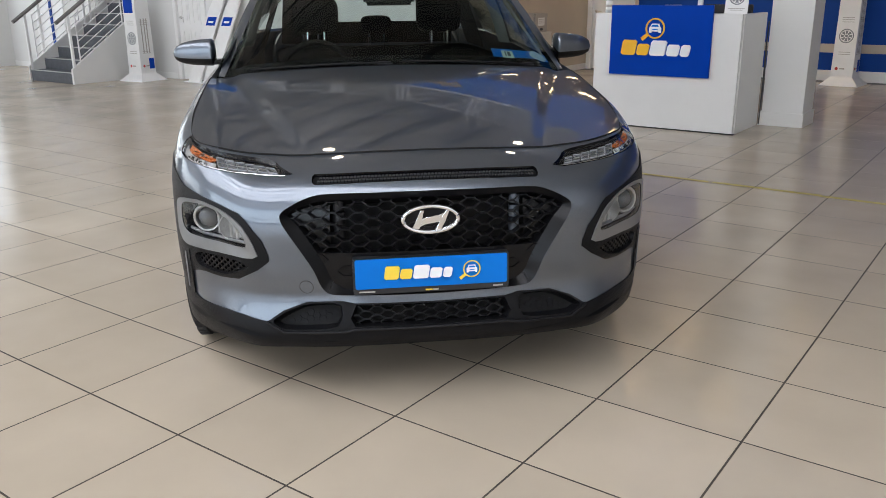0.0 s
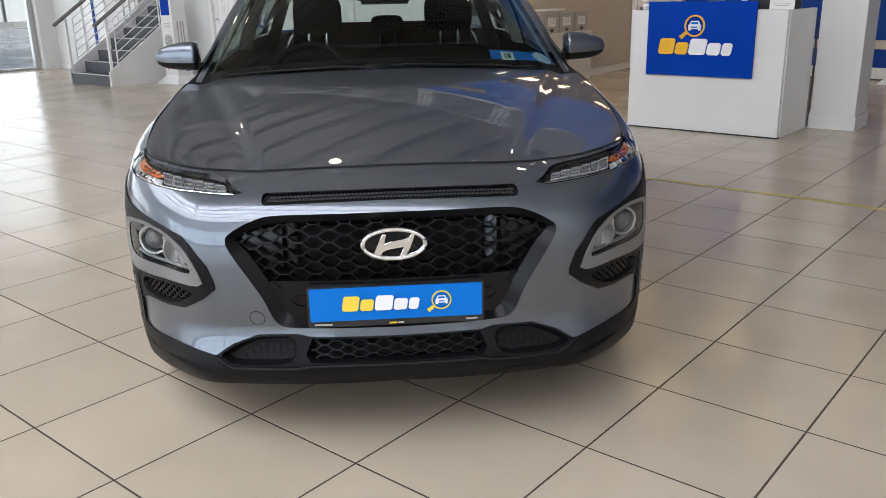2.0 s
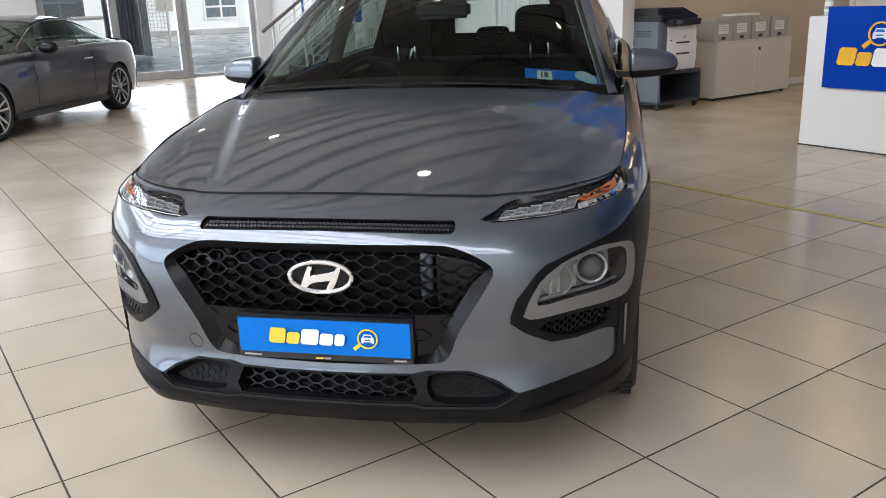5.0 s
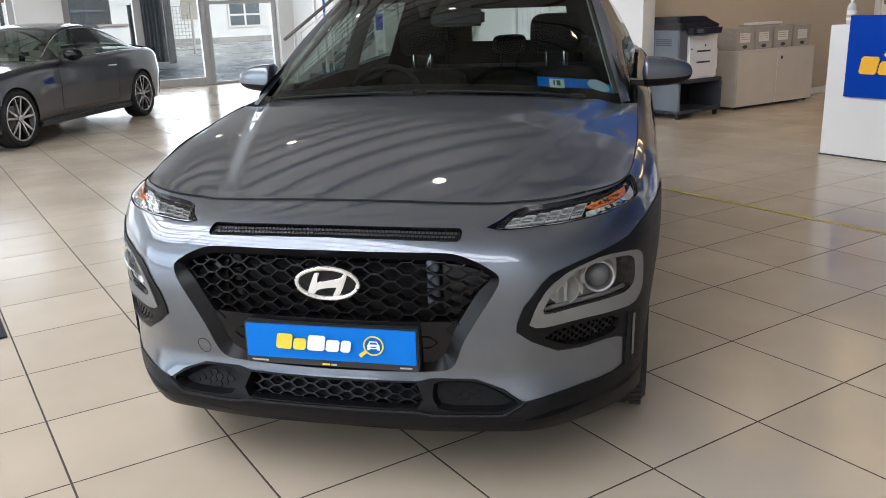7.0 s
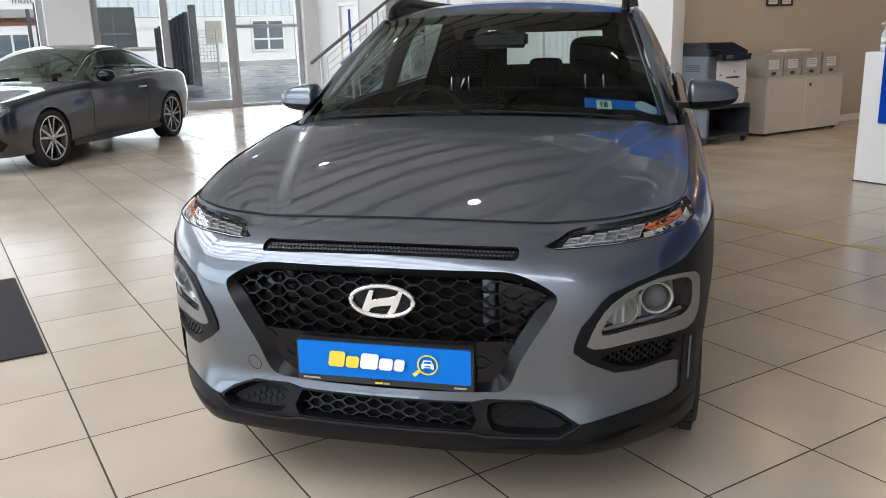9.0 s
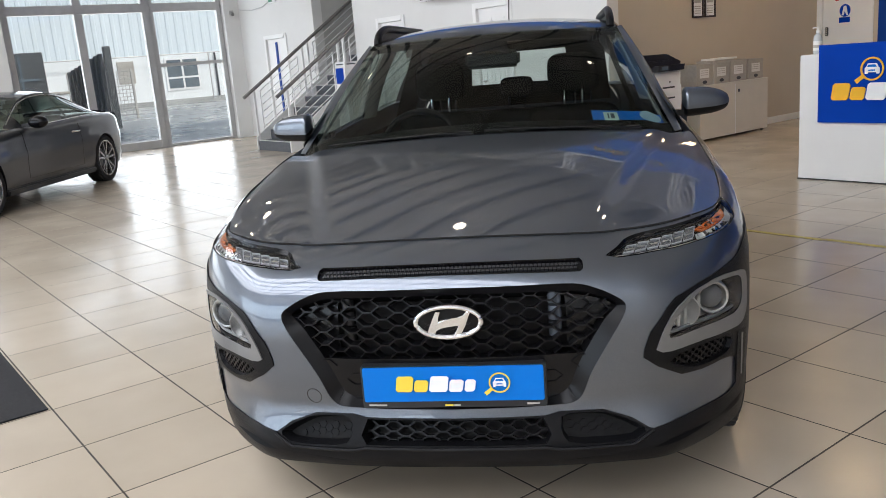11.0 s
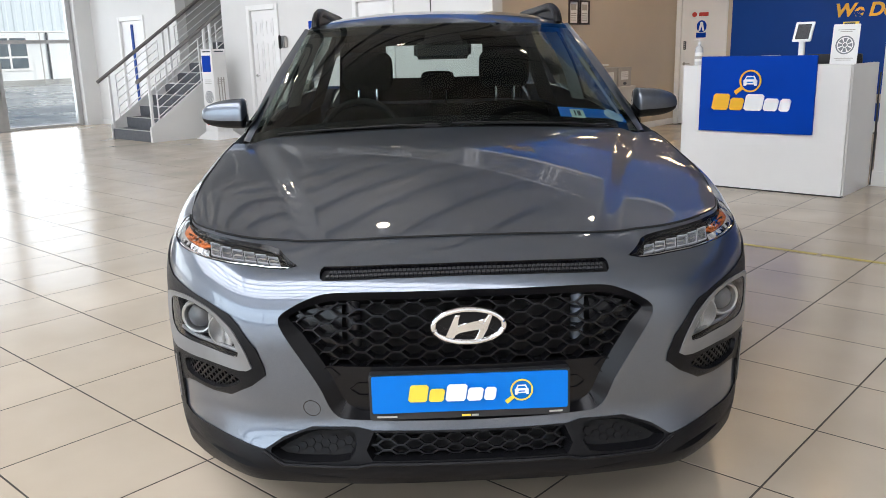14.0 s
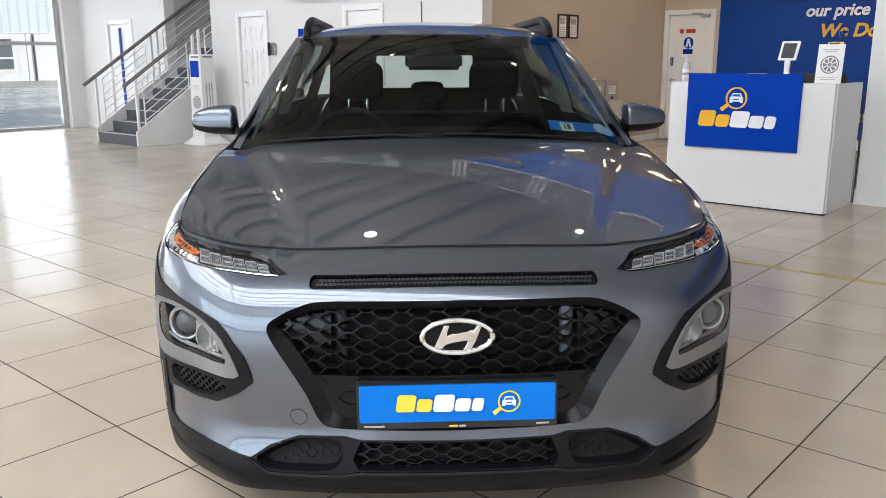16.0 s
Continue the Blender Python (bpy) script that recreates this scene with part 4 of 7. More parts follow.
tagged(part("panel_relief", honeycomb(0, .655, .095, .0425, .08, .004, -0.026, lambda c: inside(c, shrink(lpd, .03)), .42), GLOSSBLK, suv), kind="stuff")
# cooling shutters behind the honeycomb, a pale duct on the left side
for k in range(14):
    part("radiator_slat", box(-.06, -.052, -.30, .30, .575 + k * .013, .581 + k * .013), BLACKPLASTIC, suv, smooth=0)
for s in (1, -1):
    bm = bmesh.new()
    for k in range(3):
        tube([(-.04, s * (.298), .598 + .048 * k), (-.04, s * .298, .638 + .048 * k)], .019, 12, bm)
    part("duct", bm, COPIERGREY if s > 0 else BLACKPLASTIC, suv)

# badge: an oval ring with a slanting figure
def badge_to(a, b, h):
    return Vector((-0.012 + 0.055 - 0.02 + h - 0.10 * a * a, a, b))


badge = part("badge", tube([badge_to(a, b, 0) for a, b in ellipse(0.003, .663, .092, .0445, 64)], .0075, 10, closed=True), CHROME, suv, "oval chrome badge")
part("badge_back", slab(ellipse(.003, .663, .088, .042, 40), -0.014, -0.006, badge_to), MESHBLK, badge)
bm = bmesh.new()
for pts in ([(-62, -31), (-38, -30), (-27, -7), (-31, 3), (-21, 29), (-34, 30), (-43, 11)], [(14, -37), (34, -36), (48, -11), (63, 26), (52, 29), (38, 11), (29, -11)], [(-31, 1), (-16, 7), (13, 9), (42, 18), (38, -12), (18, -7), (-11, -11), (-34, -23)]):
    slab([(.003 + a * .001, .663 + b * .00105) for a, b in pts], -0.008, 0.006, badge_to, bm, 0.003)
part("badge_figure", bm, CHROME, badge)

# number plate: holder, blue panel, coloured word blocks, lens sign
def plate_to(a, b, h):
    return Vector((0.046 + h - 0.02 * (b - .48) - .12 * a * a, a, b))


plate = part("plate_holder", slab(rounded(-.262, .268, .413, .541, .008), -0.03, 0.0, plate_to, bevel=.003), BLACKPLASTIC, suv, "black number plate holder with a small printed line")
part("plate", slab(rounded(-.255, .261, .434, .537, .006), 0.0, 0.004, plate_to, bevel=.001), PLATEBLUE, plate, "bright blue advertising plate")


def word_blocks(parent, to, x0, z0, h, h0, h1, gold, white, lens=True, lens_at=None, lens_r=0.4, slope=0.12):
    """A brand word as plain leaning blocks of its letters' sizes, and its round lens sign. h: the capitals' height."""
    for w0, w1, hh, m_ in ((0, .86, 1.0, gold), (.93, 1.62, .76, gold), (1.70, 2.62, 1.0, white), (2.68, 3.38, .76, white), (3.46, 3.98, .76, white)):
        a, b, s = x0 + w0 * h * 1.22, x0 + w1 * h * 1.22, slope * h * hh
        n = 0.12 * h
        o = [(a + n, z0), (b - n, z0), (b, z0 + n), (b + s, z0 + hh * h - n), (b + s - n, z0 + hh * h), (a + s + n, z0 + hh * h), (a + s, z0 + hh * h - n), (a, z0 + n)]
        part("word_block", slab(o, h0, h1, to), m_, parent, smooth=0)
    if lens:
        cx, cz, r = lens_at[0], lens_at[1], lens_r
        part("lens_ring", ring_slab(ellipse(cx, cz, r, r, 40), ellipse(cx, cz, r * .86, r * .86, 40), h0, h1, to), gold, parent)
        d = Vector((-0.78, -0.62)).normalized()
        n = Vector((-d.y, d.x)) * r * .16
        p0, p1 = Vector((cx, cz)) + d * r * .98, Vector((cx, cz)) + d * r * 1.75
        part("lens_handle", slab([tuple(p0 + n), tuple(p1 + n * 1.2), tuple(p1 - n * 1.2), tuple(p0 - n)], h0, h1, to), gold, parent, smooth=0)
        car = [(-.6, -.42), (-.38, -.42), (-.36, -.3), (.36, -.3), (.38, -.42), (.6, -.42), (.62, .05), (.5, .16), (.36, .46), (-.36, .46), (-.5, .16), (-.62, .05)]
        part("car_sign", slab([(cx + a * r, cz + b * r) for a, b in car], h0, h1, to), white, parent, smooth=0)
        scr = [(-.40, .16), (.40, .16), (.28, .36), (-.28, .36)]
        part("car_sign_window", slab([(cx + a * r, cz + b * r) for a, b in scr], h1, h1 + (h1 - h0) * .4, to), PLATEBLUE, parent, smooth=0)
        part("car_sign_bumper", slab([(cx + a * r, cz + b * r) for a, b in ((-.3, -.17), (.3, -.17), (.26, -.06), (-.26, -.06))], h1, h1 + (h1 - h0) * .4, to), PLATEBLUE, parent, smooth=0)


word_blocks(plate, plate_to, -.160, .466, .047, .004, .0052, YELLOW, WHITEPRINT, True, (.138, .490), .030)
for a, b, m_ in ((-.243, -.19, CARD), (-.020, .003, YELLOW), (.006, .024, CARD), (.212, .247, CARD)):
    part("small_print", slab([(a, .4215), (b, .4215), (b, .4265), (a, .4265)], 0.0, 0.0012, plate_to), m_, plate, smooth=0)

# slot under the bonnet edge
sd = dense(SLOT)
for s in (1, -1):
    part("slot_frame", K.bridge(sd, shrink(sd, .002), -0.001, -0.013, s), GLOSSBLK, suv)
K.mesh(K.patch([shrink(sd, .002)], lambda c: inside(c, shrink(sd, .002)), off=-.011, umax=.5, mirror=0), "slot_back", CLAD, suv)
bm = bmesh.new()
for k in range(-31, 32):
    for r in (0, 1):
        uu = (k + .5 * r) * .0121
        def to(a, b, h):
            p = K.at(abs(a), b, h)
            return Vector((p.x, p.y * (1 if a >= 0 else -1), p.z))
        zc = float(np.interp(abs(uu), [0, .2, .39], [.8025, .8005, .7935])) + r * .0075
        slab([(uu - .005, zc - .0022), (uu + .005, zc - .0022), (uu + .003, zc + .0026), (uu - .003, zc + .0026)], -.011, -.004, to, bm)
tagged(part("slot_studs", bm, STUD, suv, "row of small dark studs in the slot", smooth=0), kind="stuff")

# lower intake with honeycomb, side pods
for s in (1, -1):
    idn = dense(INTAKE)
    part("intake_frame", K.bridge(idn, shrink(idn, .006), .003, -.06, s), CLAD, suv)
    pdn = dense(POD)
    p1 = shrink(pdn, .010)
    part("pod_frame", K.bridge(pdn, p1, .003, -.035, s), CLAD, suv)
    # near-black cover, for the shade deep inside the pod
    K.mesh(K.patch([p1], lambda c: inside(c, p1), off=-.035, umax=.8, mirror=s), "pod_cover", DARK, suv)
    for r in range(-4, 5):
        for c in range(12):
            u0, z0 = .31 + (c + .5 * (r % 2)) * .044, .34 + r * .0105
            if inside((u0, z0), shrink(pdn, .022)):
                slab([(u0 + a * .026, z0 + b * .018) for a, b in ((-.5, 0), (-.25, .5), (.25, .5), (.5, 0), (.25, -.5), (-.25, -.5))], -.036, -.032, lambda a, b, h: Vector(((p := K.at(a, b, h)).x, p.y * s, p.z)), cell := bmesh.new())
                part("relief_cell", cell, CLAD, suv, smooth=0)
# black sheet in place of the shade behind the intake mesh
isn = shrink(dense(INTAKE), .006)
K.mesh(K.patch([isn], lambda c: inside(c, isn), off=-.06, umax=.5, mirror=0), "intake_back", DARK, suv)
part("intake_mesh", honeycomb(0, .34, .075, .027, .13, .02, -.03, lambda c: inside(c, dense(INTAKE)), .30), MESHBLK, suv, "black honeycomb lower intake")
bm = bmesh.new()
lipl = K.outline([(0, .296), (.26, .296), (.30, .288), (.50, .284), (.557, .316)])
for s in (1, -1):
    K.line(lipl, .006, .006, False, s, bm)
part("lip_edge", bm, CLAD, suv)

# headlamps, daytime lamps
HC = (sum(q[0] for q in HLENS) / len(HLENS), sum(q[1] for q in HLENS) / len(HLENS))


def fan(poly, n=96):
    """An outline met by rays from the lamp's middle."""
    out = []
    for k in range(n):
        a = 2 * math.pi * k / n
        d, best = (math.cos(a), math.sin(a)), None
        for (x0, y0), (x1, y1) in zip(poly, poly[1:] + poly[:1]):
            ex, ey = x1 - x0, y1 - y0
            den = d[0] * ey - d[1] * ex
            if abs(den) < 1e-12:
                continue
            r = ((x0 - HC[0]) * ey - (y0 - HC[1]) * ex) / den
            q = ((x0 - HC[0]) * d[1] - (y0 - HC[1]) * d[0]) / den
            if r > 0 and -1e-9 <= q <= 1 + 1e-9 and (best is None or r > best):
                best = r
        out.append((HC[0] + d[0] * best, HC[1] + d[1] * best))
    return out


for s, sd_name in ((1, "left"), (-1, "right")):
    h_o, h_i = fan(HEAD), fan(HLENS)
    lamp_ = part("headlamp", K.bridge(h_o, h_i, .008, .006, s, K.bridge(h_o, h_o, -.012, .008, s)), SATIN, suv, "headlamp in a satin silver frame")
    hd = dense(HLENS)
    cen = (sum(p[0] for p in hd) / len(hd), sum(p[1] for p in hd) / len(hd))
    hs = [(cen[0] + (u - cen[0]) * .93, cen[1] + (z - cen[1]) * .93) for u, z in hd]
    part("lamp_housing", K.bridge(hd, hs, .006, -.05, s), GLOSSBLK, lamp_)
    K.mesh(K.patch([hs], lambda c: inside(c, hs), off=-.05, umax=1.2, mirror=s), "lamp_back", REFLECTOR, lamp_)
    cu, cz = K.u_of(.777, .646), .646
    nn, c0 = K.normal(cu, cz), K.at(cu, cz, -.045)
    fwd = Vector((1, nn.y * .35, 0)).normalized()
    rot = Vector((0, 1, 0)).rotation_difference(fwd).to_matrix().to_4x4()
    for nm, prof, m_ in (("projector_lens", [(.001, .043), (.016, .041), (.029, .033), (.037, .018), (.037, 0)], PROJECTOR), ("projector_ring", [(.037, .010), (.041, .034), (.046, .036), (.051, .030), (.055, -.005)], BRIGHT)):
        bmp = lathe(prof, 32, "y", caps=False)
        bmesh.ops.transform(bmp, matrix=Matrix.Translation(c0) @ rot, verts=bmp.verts[:])
        for v in bmp.verts:
            v.co.y *= s
        part(nm, bmp, m_, lamp_)
    bmp = lathe([(.001, .0), (.014, .003), (.028, .014), (.043, .036), (.046, .036)], 28, "y", caps=False)
    cu2, cz2 = K.u_of(.684, .634), .634
    bmesh.ops.transform(bmp, matrix=Matrix.Translation(K.at(cu2, cz2, -.05)) @ rot, verts=bmp.verts[:])
    for v in bmp.verts:
        v.co.y *= s
    part("reflector_bowl", bmp, BRIGHT, lamp_)
    bmp = bmesh.new()
    for k in range(4):
        u0 = K.u_of(.655 + .022 * k, .60)
        p = K.at(u0, .616 + .007 * k, -.022)
        box(p.x - .006, p.x + .002, p.y - .004, p.y + .004, p.z - .03 - .004 * (k % 2), p.z + .03, .002, bmp)
    for v in bmp.verts:
        v.co.y *= s
    part("reflector_fins", bmp, REFLECTOR, lamp_)
    bmp = bmesh.new()
    ln = K.outline([(.618, .587), (.70, .591), (.78, .589), (.832, .590)])
    K.line(ln, -.015, .006, False, s, bmp)
    part("lower_light_bar", bmp, SATIN, lamp_)
    K.mesh(K.patch([hd], lambda c: inside(c, hd), off=.004, umax=1.2, mirror=s), "lens", LENS, lamp_)
    # vent below the headlamp
    ud = dense(UNDER)
    u1 = shrink(ud, .006)
    part("vent_frame", K.bridge(ud, u1, .003, -.03, s), CLAD, suv)
    # black sheet in place of the shade behind the vent mesh
    K.mesh(K.patch([u1], lambda c: inside(c, u1), off=-.03, umax=1.2, mirror=s), "vent_back", DARK, suv)
    bm = bmesh.new()
    for r in range(-5, 6):
        for c in range(-6, 16):
            u0, z0 = K.u_of(.71, .492) + (c + .5 * (r % 2)) * .030, .492 + r * .011
            if inside((u0, z0), ud):
                o = [(u0 + a * .0215, z0 + b * .021) for a, b in ((-.5, 0), (-.22, .5), (.22, .5), (.5, 0), (.22, -.5), (-.22, -.5))]
                i = [(u0 + (a - u0) * .72, z0 + (b - z0) * .66) for a, b in o]
                ring_slab(o, i, -.02, -.008, lambda a, b, h: Vector(((p := K.at(a, b, h)).x, p.y * s, p.z)), bm)
    tagged(part("vent_mesh", bm, MESHBLK, suv, smooth=0), kind="stuff")
    # slim daytime lamp
    dd = dense(DRL, .01)
    d1 = shrink(dd, .004, False)
    drl = part("daytime_lamp", K.bridge(dd, d1, .002, -.008, s), GLOSSBLK, suv, "slim daytime running lamp with amber indicator")
    K.mesh(K.patch([d1], lambda c: inside(c, d1), off=-.012, umax=1.2, mirror=s), "housing", GLOSSBLK, drl)
    f = lambda a, b, h: Vector(((p := K.at(a, b, h)).x, p.y * s, p.z))
    zl = lambda y: float(np.interp(y, [.48, .54, .64, .74, .82], [.8085, .8105, .816, .825, .836]))
    for k in range(6):
        ya, yb = .494 + .035 * k, .494 + .035 * k + .032
        hh = .013 + .0028 * k
        o = [(ya, zl(ya)), (yb, zl(yb)), (yb + .012, zl(yb) + hh), (ya + .014, zl(ya) + hh)]
        i = [(ya + .003, zl(ya) + .0022), (yb - .001, zl(yb) + .0022), (yb + .009, zl(yb) + hh - .0018), (ya + .0135, zl(ya) + hh - .0018)]
        o, i = dense(K.outline(o), .2), dense(K.outline(i), .2)
        block = part("light_block", slab(i, -.012, -.009, f), BLOCKGREY, drl, smooth=0)
        part("light_guide", ring_slab(o, i, -.010, -.004, f), GUIDE, block, smooth=0)
        mid_ = [((i[0][0] + i[3][0]) / 2 + .004, (i[0][1] + i[3][1]) / 2), ((i[1][0] + i[2][0]) / 2 - .004, (i[1][1] + i[2][1]) / 2)]
        part("light_rib", slab([(mid_[0][0], mid_[0][1] - .0012), (mid_[1][0], mid_[1][1] - .0012), (mid_[1][0], mid_[1][1] + .0012), (mid_[0][0], mid_[0][1] + .0012)], -.009, -.006, f), CHROME, block, smooth=0)
    # faceted amber and clear reflectors in the outer third
    amb = part("indicator", slab([(u, min(z, K.ztop(u) - .006)) for u, z in dense(K.outline([(.705, .842), (.745, .853), (.79, .864), (.815, .868), (.822, .852), (.775, .842), (.735, .835)]), .012)], -.012, -.008, f), ORANGE, drl, "amber indicator")
    random.seed(9)
    for k in range(16):
        yy, zz = random.uniform(.715, .80), random.uniform(0, 1)
        zz = np.interp(yy, [.70, .82], [.839, .853]) + zz * .009
        u_ = K.u_of(yy, zz)
        part("facet", slab([(u_ - .006, zz - .002), (u_ + .006, zz - .003), (u_ + .003, min(zz + .003, K.ztop(u_) - .006))], -.010, random.uniform(-.006, -.002), f), ORANGE if k % 3 else CHROME, amb, smooth=0)
    o = K.outline([(.712, .832), (.775, .840), (.818, .850), (.835, .864), (.845, .850), (.846, .838), (.815, .832), (.75, .822), (.715, .819)])
    clear = part("outer_reflector", slab([(u, min(z, K.ztop(u) - .006)) for u, z in dense(o, .012)], -.013, -.010, f), REFLECTOR, drl)
    for k in range(7):
        yy = .725 + .017 * k
        zz = float(np.interp(yy, [.72, .84], [.826, .843]))
        u_ = K.u_of(yy, zz)
        part("facet", slab([(u_ - .007, zz - .004), (u_ + .006, zz - .003), (u_ + .007, zz + .005), (u_ - .006, zz + .004)], -.010, -.006, f), CHROME if k % 2 else REFLECTOR, clear, smooth=0)
    bm = bmesh.new()
    K.line(K.outline([(.452, .8055), (.54, .8052), (.64, .810), (.74, .819), (.82, .831)]), -.004, .0022, False, s, bm)
    part("light_strip", bm, CHROME, drl)
    K.mesh(K.patch([d1], lambda c: inside(c, d1), off=.001, umax=1.2, mirror=s), "lens", LENS, drl)
    # upright slit by the wheel: black plate, pale strip for the lit floor seen through
    o = [(K.u_at_x(.268), .345), (K.u_at_x(.335), .335), (K.u_at_x(.340), .500), (K.u_at_x(.272), .512)]
    slit = part("air_curtain", slab(o, .0045, .0065, f), CLAD, suv, "black upright air slit by the wheel")
    o = [(K.u_at_x(.300), .362), (K.u_at_x(.308), .362), (K.u_at_x(.304), .498), (K.u_at_x(.294), .498)]
    part("slit_edge", slab(o, .0065, .0085, f), SATIN, slit, "narrow pale strip standing in for the floor seen through the slit")

# towing eye cover: a black ring draws the shade in its groove
bm = bmesh.new()
tu, tz_ = K.u_of(.418, .440), .440
K.line([(tu + .0235 * math.cos(2 * math.pi * k / 36), tz_ + .0235 * math.sin(2 * math.pi * k / 36)) for k in range(36)], .0002, .0011, True, -1, bm, 5, .02)
part("towing_cover", bm, DARK, suv, "round towing eye cover outline")

# bonnet, lying between the skin's top edges and the windscreen's foot
UC = uy(.862)
UR = ux(1.27)


def top_pt(u, s=1):
    p = K.at(u, K.ztop(u))
    return Vector((p.x, p.y * s, p.z))


cornerF, cornerR = top_pt(UC), top_pt(UR)


def bonnet_form(x, y):
    """The bonnet's own height: a flat middle between two creases that spread towards the windscreen, a step beside each, a shelf and a rounded shoulder."""
    X, y = -x, abs(y)
    a = X - .19
    k = min(max(a, 0), 1)
    crease = .385 + .315 * (X - .2)
    mid = .862 + .33 * a - .113 * a * a
    crown = .010 + .034 * k
    rim = float(np.interp(X, RIM_X, RIM_Z))
    step = .009 + .013 * min(k / .4, 1)
    n = y / crease
    d = y - crease
    top = mid - crown * (n * n if n < 1 else 2 * n - 1)
    at_crease = mid - crown
    w = max(d / (.845 - crease), 0)
    rest = at_crease - step - rim
    q = min(max(d / .075 + .18, 0), 1)
    q = q * q * (3 - 2 * q)
    out = at_crease - step - rest * (.34 * w + .66 * min(w, 1.1) ** 5)
    return top * (1 - q) + out * q


RIM_X, RIM_Z = soft_table([0, .2, .35, .5, .63, .75, .93, 1.1, 1.27, 1.6], [.74, .80, .840, .877, .918, .944, .968, .997, 1.017, 1.045], .06, .01)


def cowl_plan(t):
    return cornerR.x + .16 * (1 - abs(t) ** 2.4), cornerR.y * t


def cowl(s):
    """The windscreen's foot, just behind the bonnet."""
    t = (2 * s - 1) * .94
    x, y = cowl_plan(t)
    return Vector((x - .02, y, bonnet_form(x, y) - .004))


def bonnet_plan(s, v):
    t = 2 * s - 1
    F = top_pt(abs(t) * UC, 1 if t >= 0 else -1)
    R = Vector((*cowl_plan(t), 0))
    R.z = bonnet_form(R.x, R.y)
    u = UC + (UR - UC) * v
    Rt, Lt = top_pt(u, 1), top_pt(u, -1)
    p = F * (1 - v) + R * v + Lt * (1 - s) + Rt * s - (top_pt(UC, -1) * (1 - s) + cornerF * s) * (1 - v) - (top_pt(UR, -1) * (1 - s) + cornerR * s) * v
    p.z = bonnet_form(p.x, p.y) + float(np.polyval(FRONT_FIT, t * t)) * (1 - v) ** 2 + float(np.polyval(SIDE_FIT, v) - np.polyval(FRONT_FIT, 1) * (1 - v) ** 2) * abs(t) ** 8
    return p


def edge_miss(u):
    p = top_pt(u)
    return p.z - bonnet_form(p.x, p.y)


FRONT_FIT = np.polyfit([(k / 60) ** 2 for k in range(61)], [edge_miss(UC * k / 60) for k in range(61)], 2)
SIDE_FIT = np.polyfit([k / 60 for k in range(61)], [edge_miss(UC + (UR - UC) * k / 60) for k in range(61)], 3)
bm = grid_mesh(bonnet_plan, 150, 110)
part("bonnet", bm, PAINT, suv, "grey metallic bonnet with soft creases", smooth=80)
# black bars along the bonnet's edges draw the shade in its gap
bm = bmesh.new()
for s in (1, -1):
    pts = [top_pt(u, s) + Vector((.001, 0, .0012)) for u in np.arange(0.0, UC, .012)]
    tube(pts, .0036, 8, bm)
    pts = [top_pt(u, s) + Vector((0, 0, .0005)) for u in np.arange(UC, UR, .02)]
    tube(pts, .0026, 6, bm)
part("bonnet_gap", bm, DARK, suv)


def half_arch(x, z, r, y0, y1):
    """The upper half of a wheel's housing, with its inner wall."""
    bm = grid_mesh(lambda a, b: Vector((x + r * math.cos(math.pi * (1.12 * a - .06)), y0 + (y1 - y0) * b, z + r * math.sin(math.pi * (1.12 * a - .06)))), 24, 1)
    return grid_mesh(lambda a, b: Vector((x + r * b * math.cos(math.pi * (1.12 * a - .06)), y0, z + r * b * math.sin(math.pi * (1.12 * a - .06)))), 24, 1, bm)


# windscreen, pillars, roof, glass, all from the same corner lines
def V3(x, y, z):
    return Vector((-x, y, z))


def header(s):
    t = 2 * s - 1
    return V3(1.98 - .28 * (1 - t * t), .612 * t, 1.457 + .010 * (1 - abs(t) ** 2.4))


def wscreen(s, v):
    t = 2 * s - 1
    p = cowl(s) * (1 - v) + header(s) * v
    p.y *= .985
    n = Vector((.45, 0, .89))
    return p + n * (.06 * math.sin(math.pi * v) * (1 - t * t)) + Vector((0, 0, .006))


part("windscreen", grid_mesh(lambda s, v: wscreen(s, v), 40, 30), CARGLASS, suv, "curved windscreen", smooth=80)
low = lambda s, v: wscreen(s, v * .075) - Vector((0, 0, .004))
part("windscreen_band", grid_mesh(low, 40, 4), GLOSSBLK, suv, "black lower band of the windscreen", smooth=80)
topb = lambda s, v: wscreen(s, .955 + .045 * v) - Vector((0, 0, .004))
part("windscreen_top_band", grid_mesh(topb, 40, 3), GLOSSBLK, suv, smooth=80)
part("scuttle", grid_mesh(lambda s, v: cowl(s) * (1 - v) + wscreen(s, 0) * v + Vector((0, 0, -.012 * math.sin(math.pi * v))), 40, 4), CLAD, suv)


def roof(s, v):
    t = 2 * s - 1
    x = 1.70 + (3.72 - 1.70) * v
    h = header(s)
    zc = np.interp(v, [0, .025, .05, .08, .12, .18, .25, .35, .5, .8, 1], [1.467, 1.482, 1.4965, 1.5105, 1.524, 1.537, 1.5455, 1.551, 1.552, 1.52, 1.48])
    edge = np.interp(v, [0, .025, .05, .08, .12, .18, .25, .35, .5, .8, 1], [1.457, 1.468, 1.477, 1.485, 1.490, 1.495, 1.498, 1.50, 1.50, 1.478, 1.44])
    wd = np.interp(v, [0, .3, .6, 1], [.60, .615, .61, .56])
    xx = x + .28 * t * t * (1 - v)
    return V3(xx, wd * t, edge + (zc - edge) * (1 - abs(t) ** 2.4))


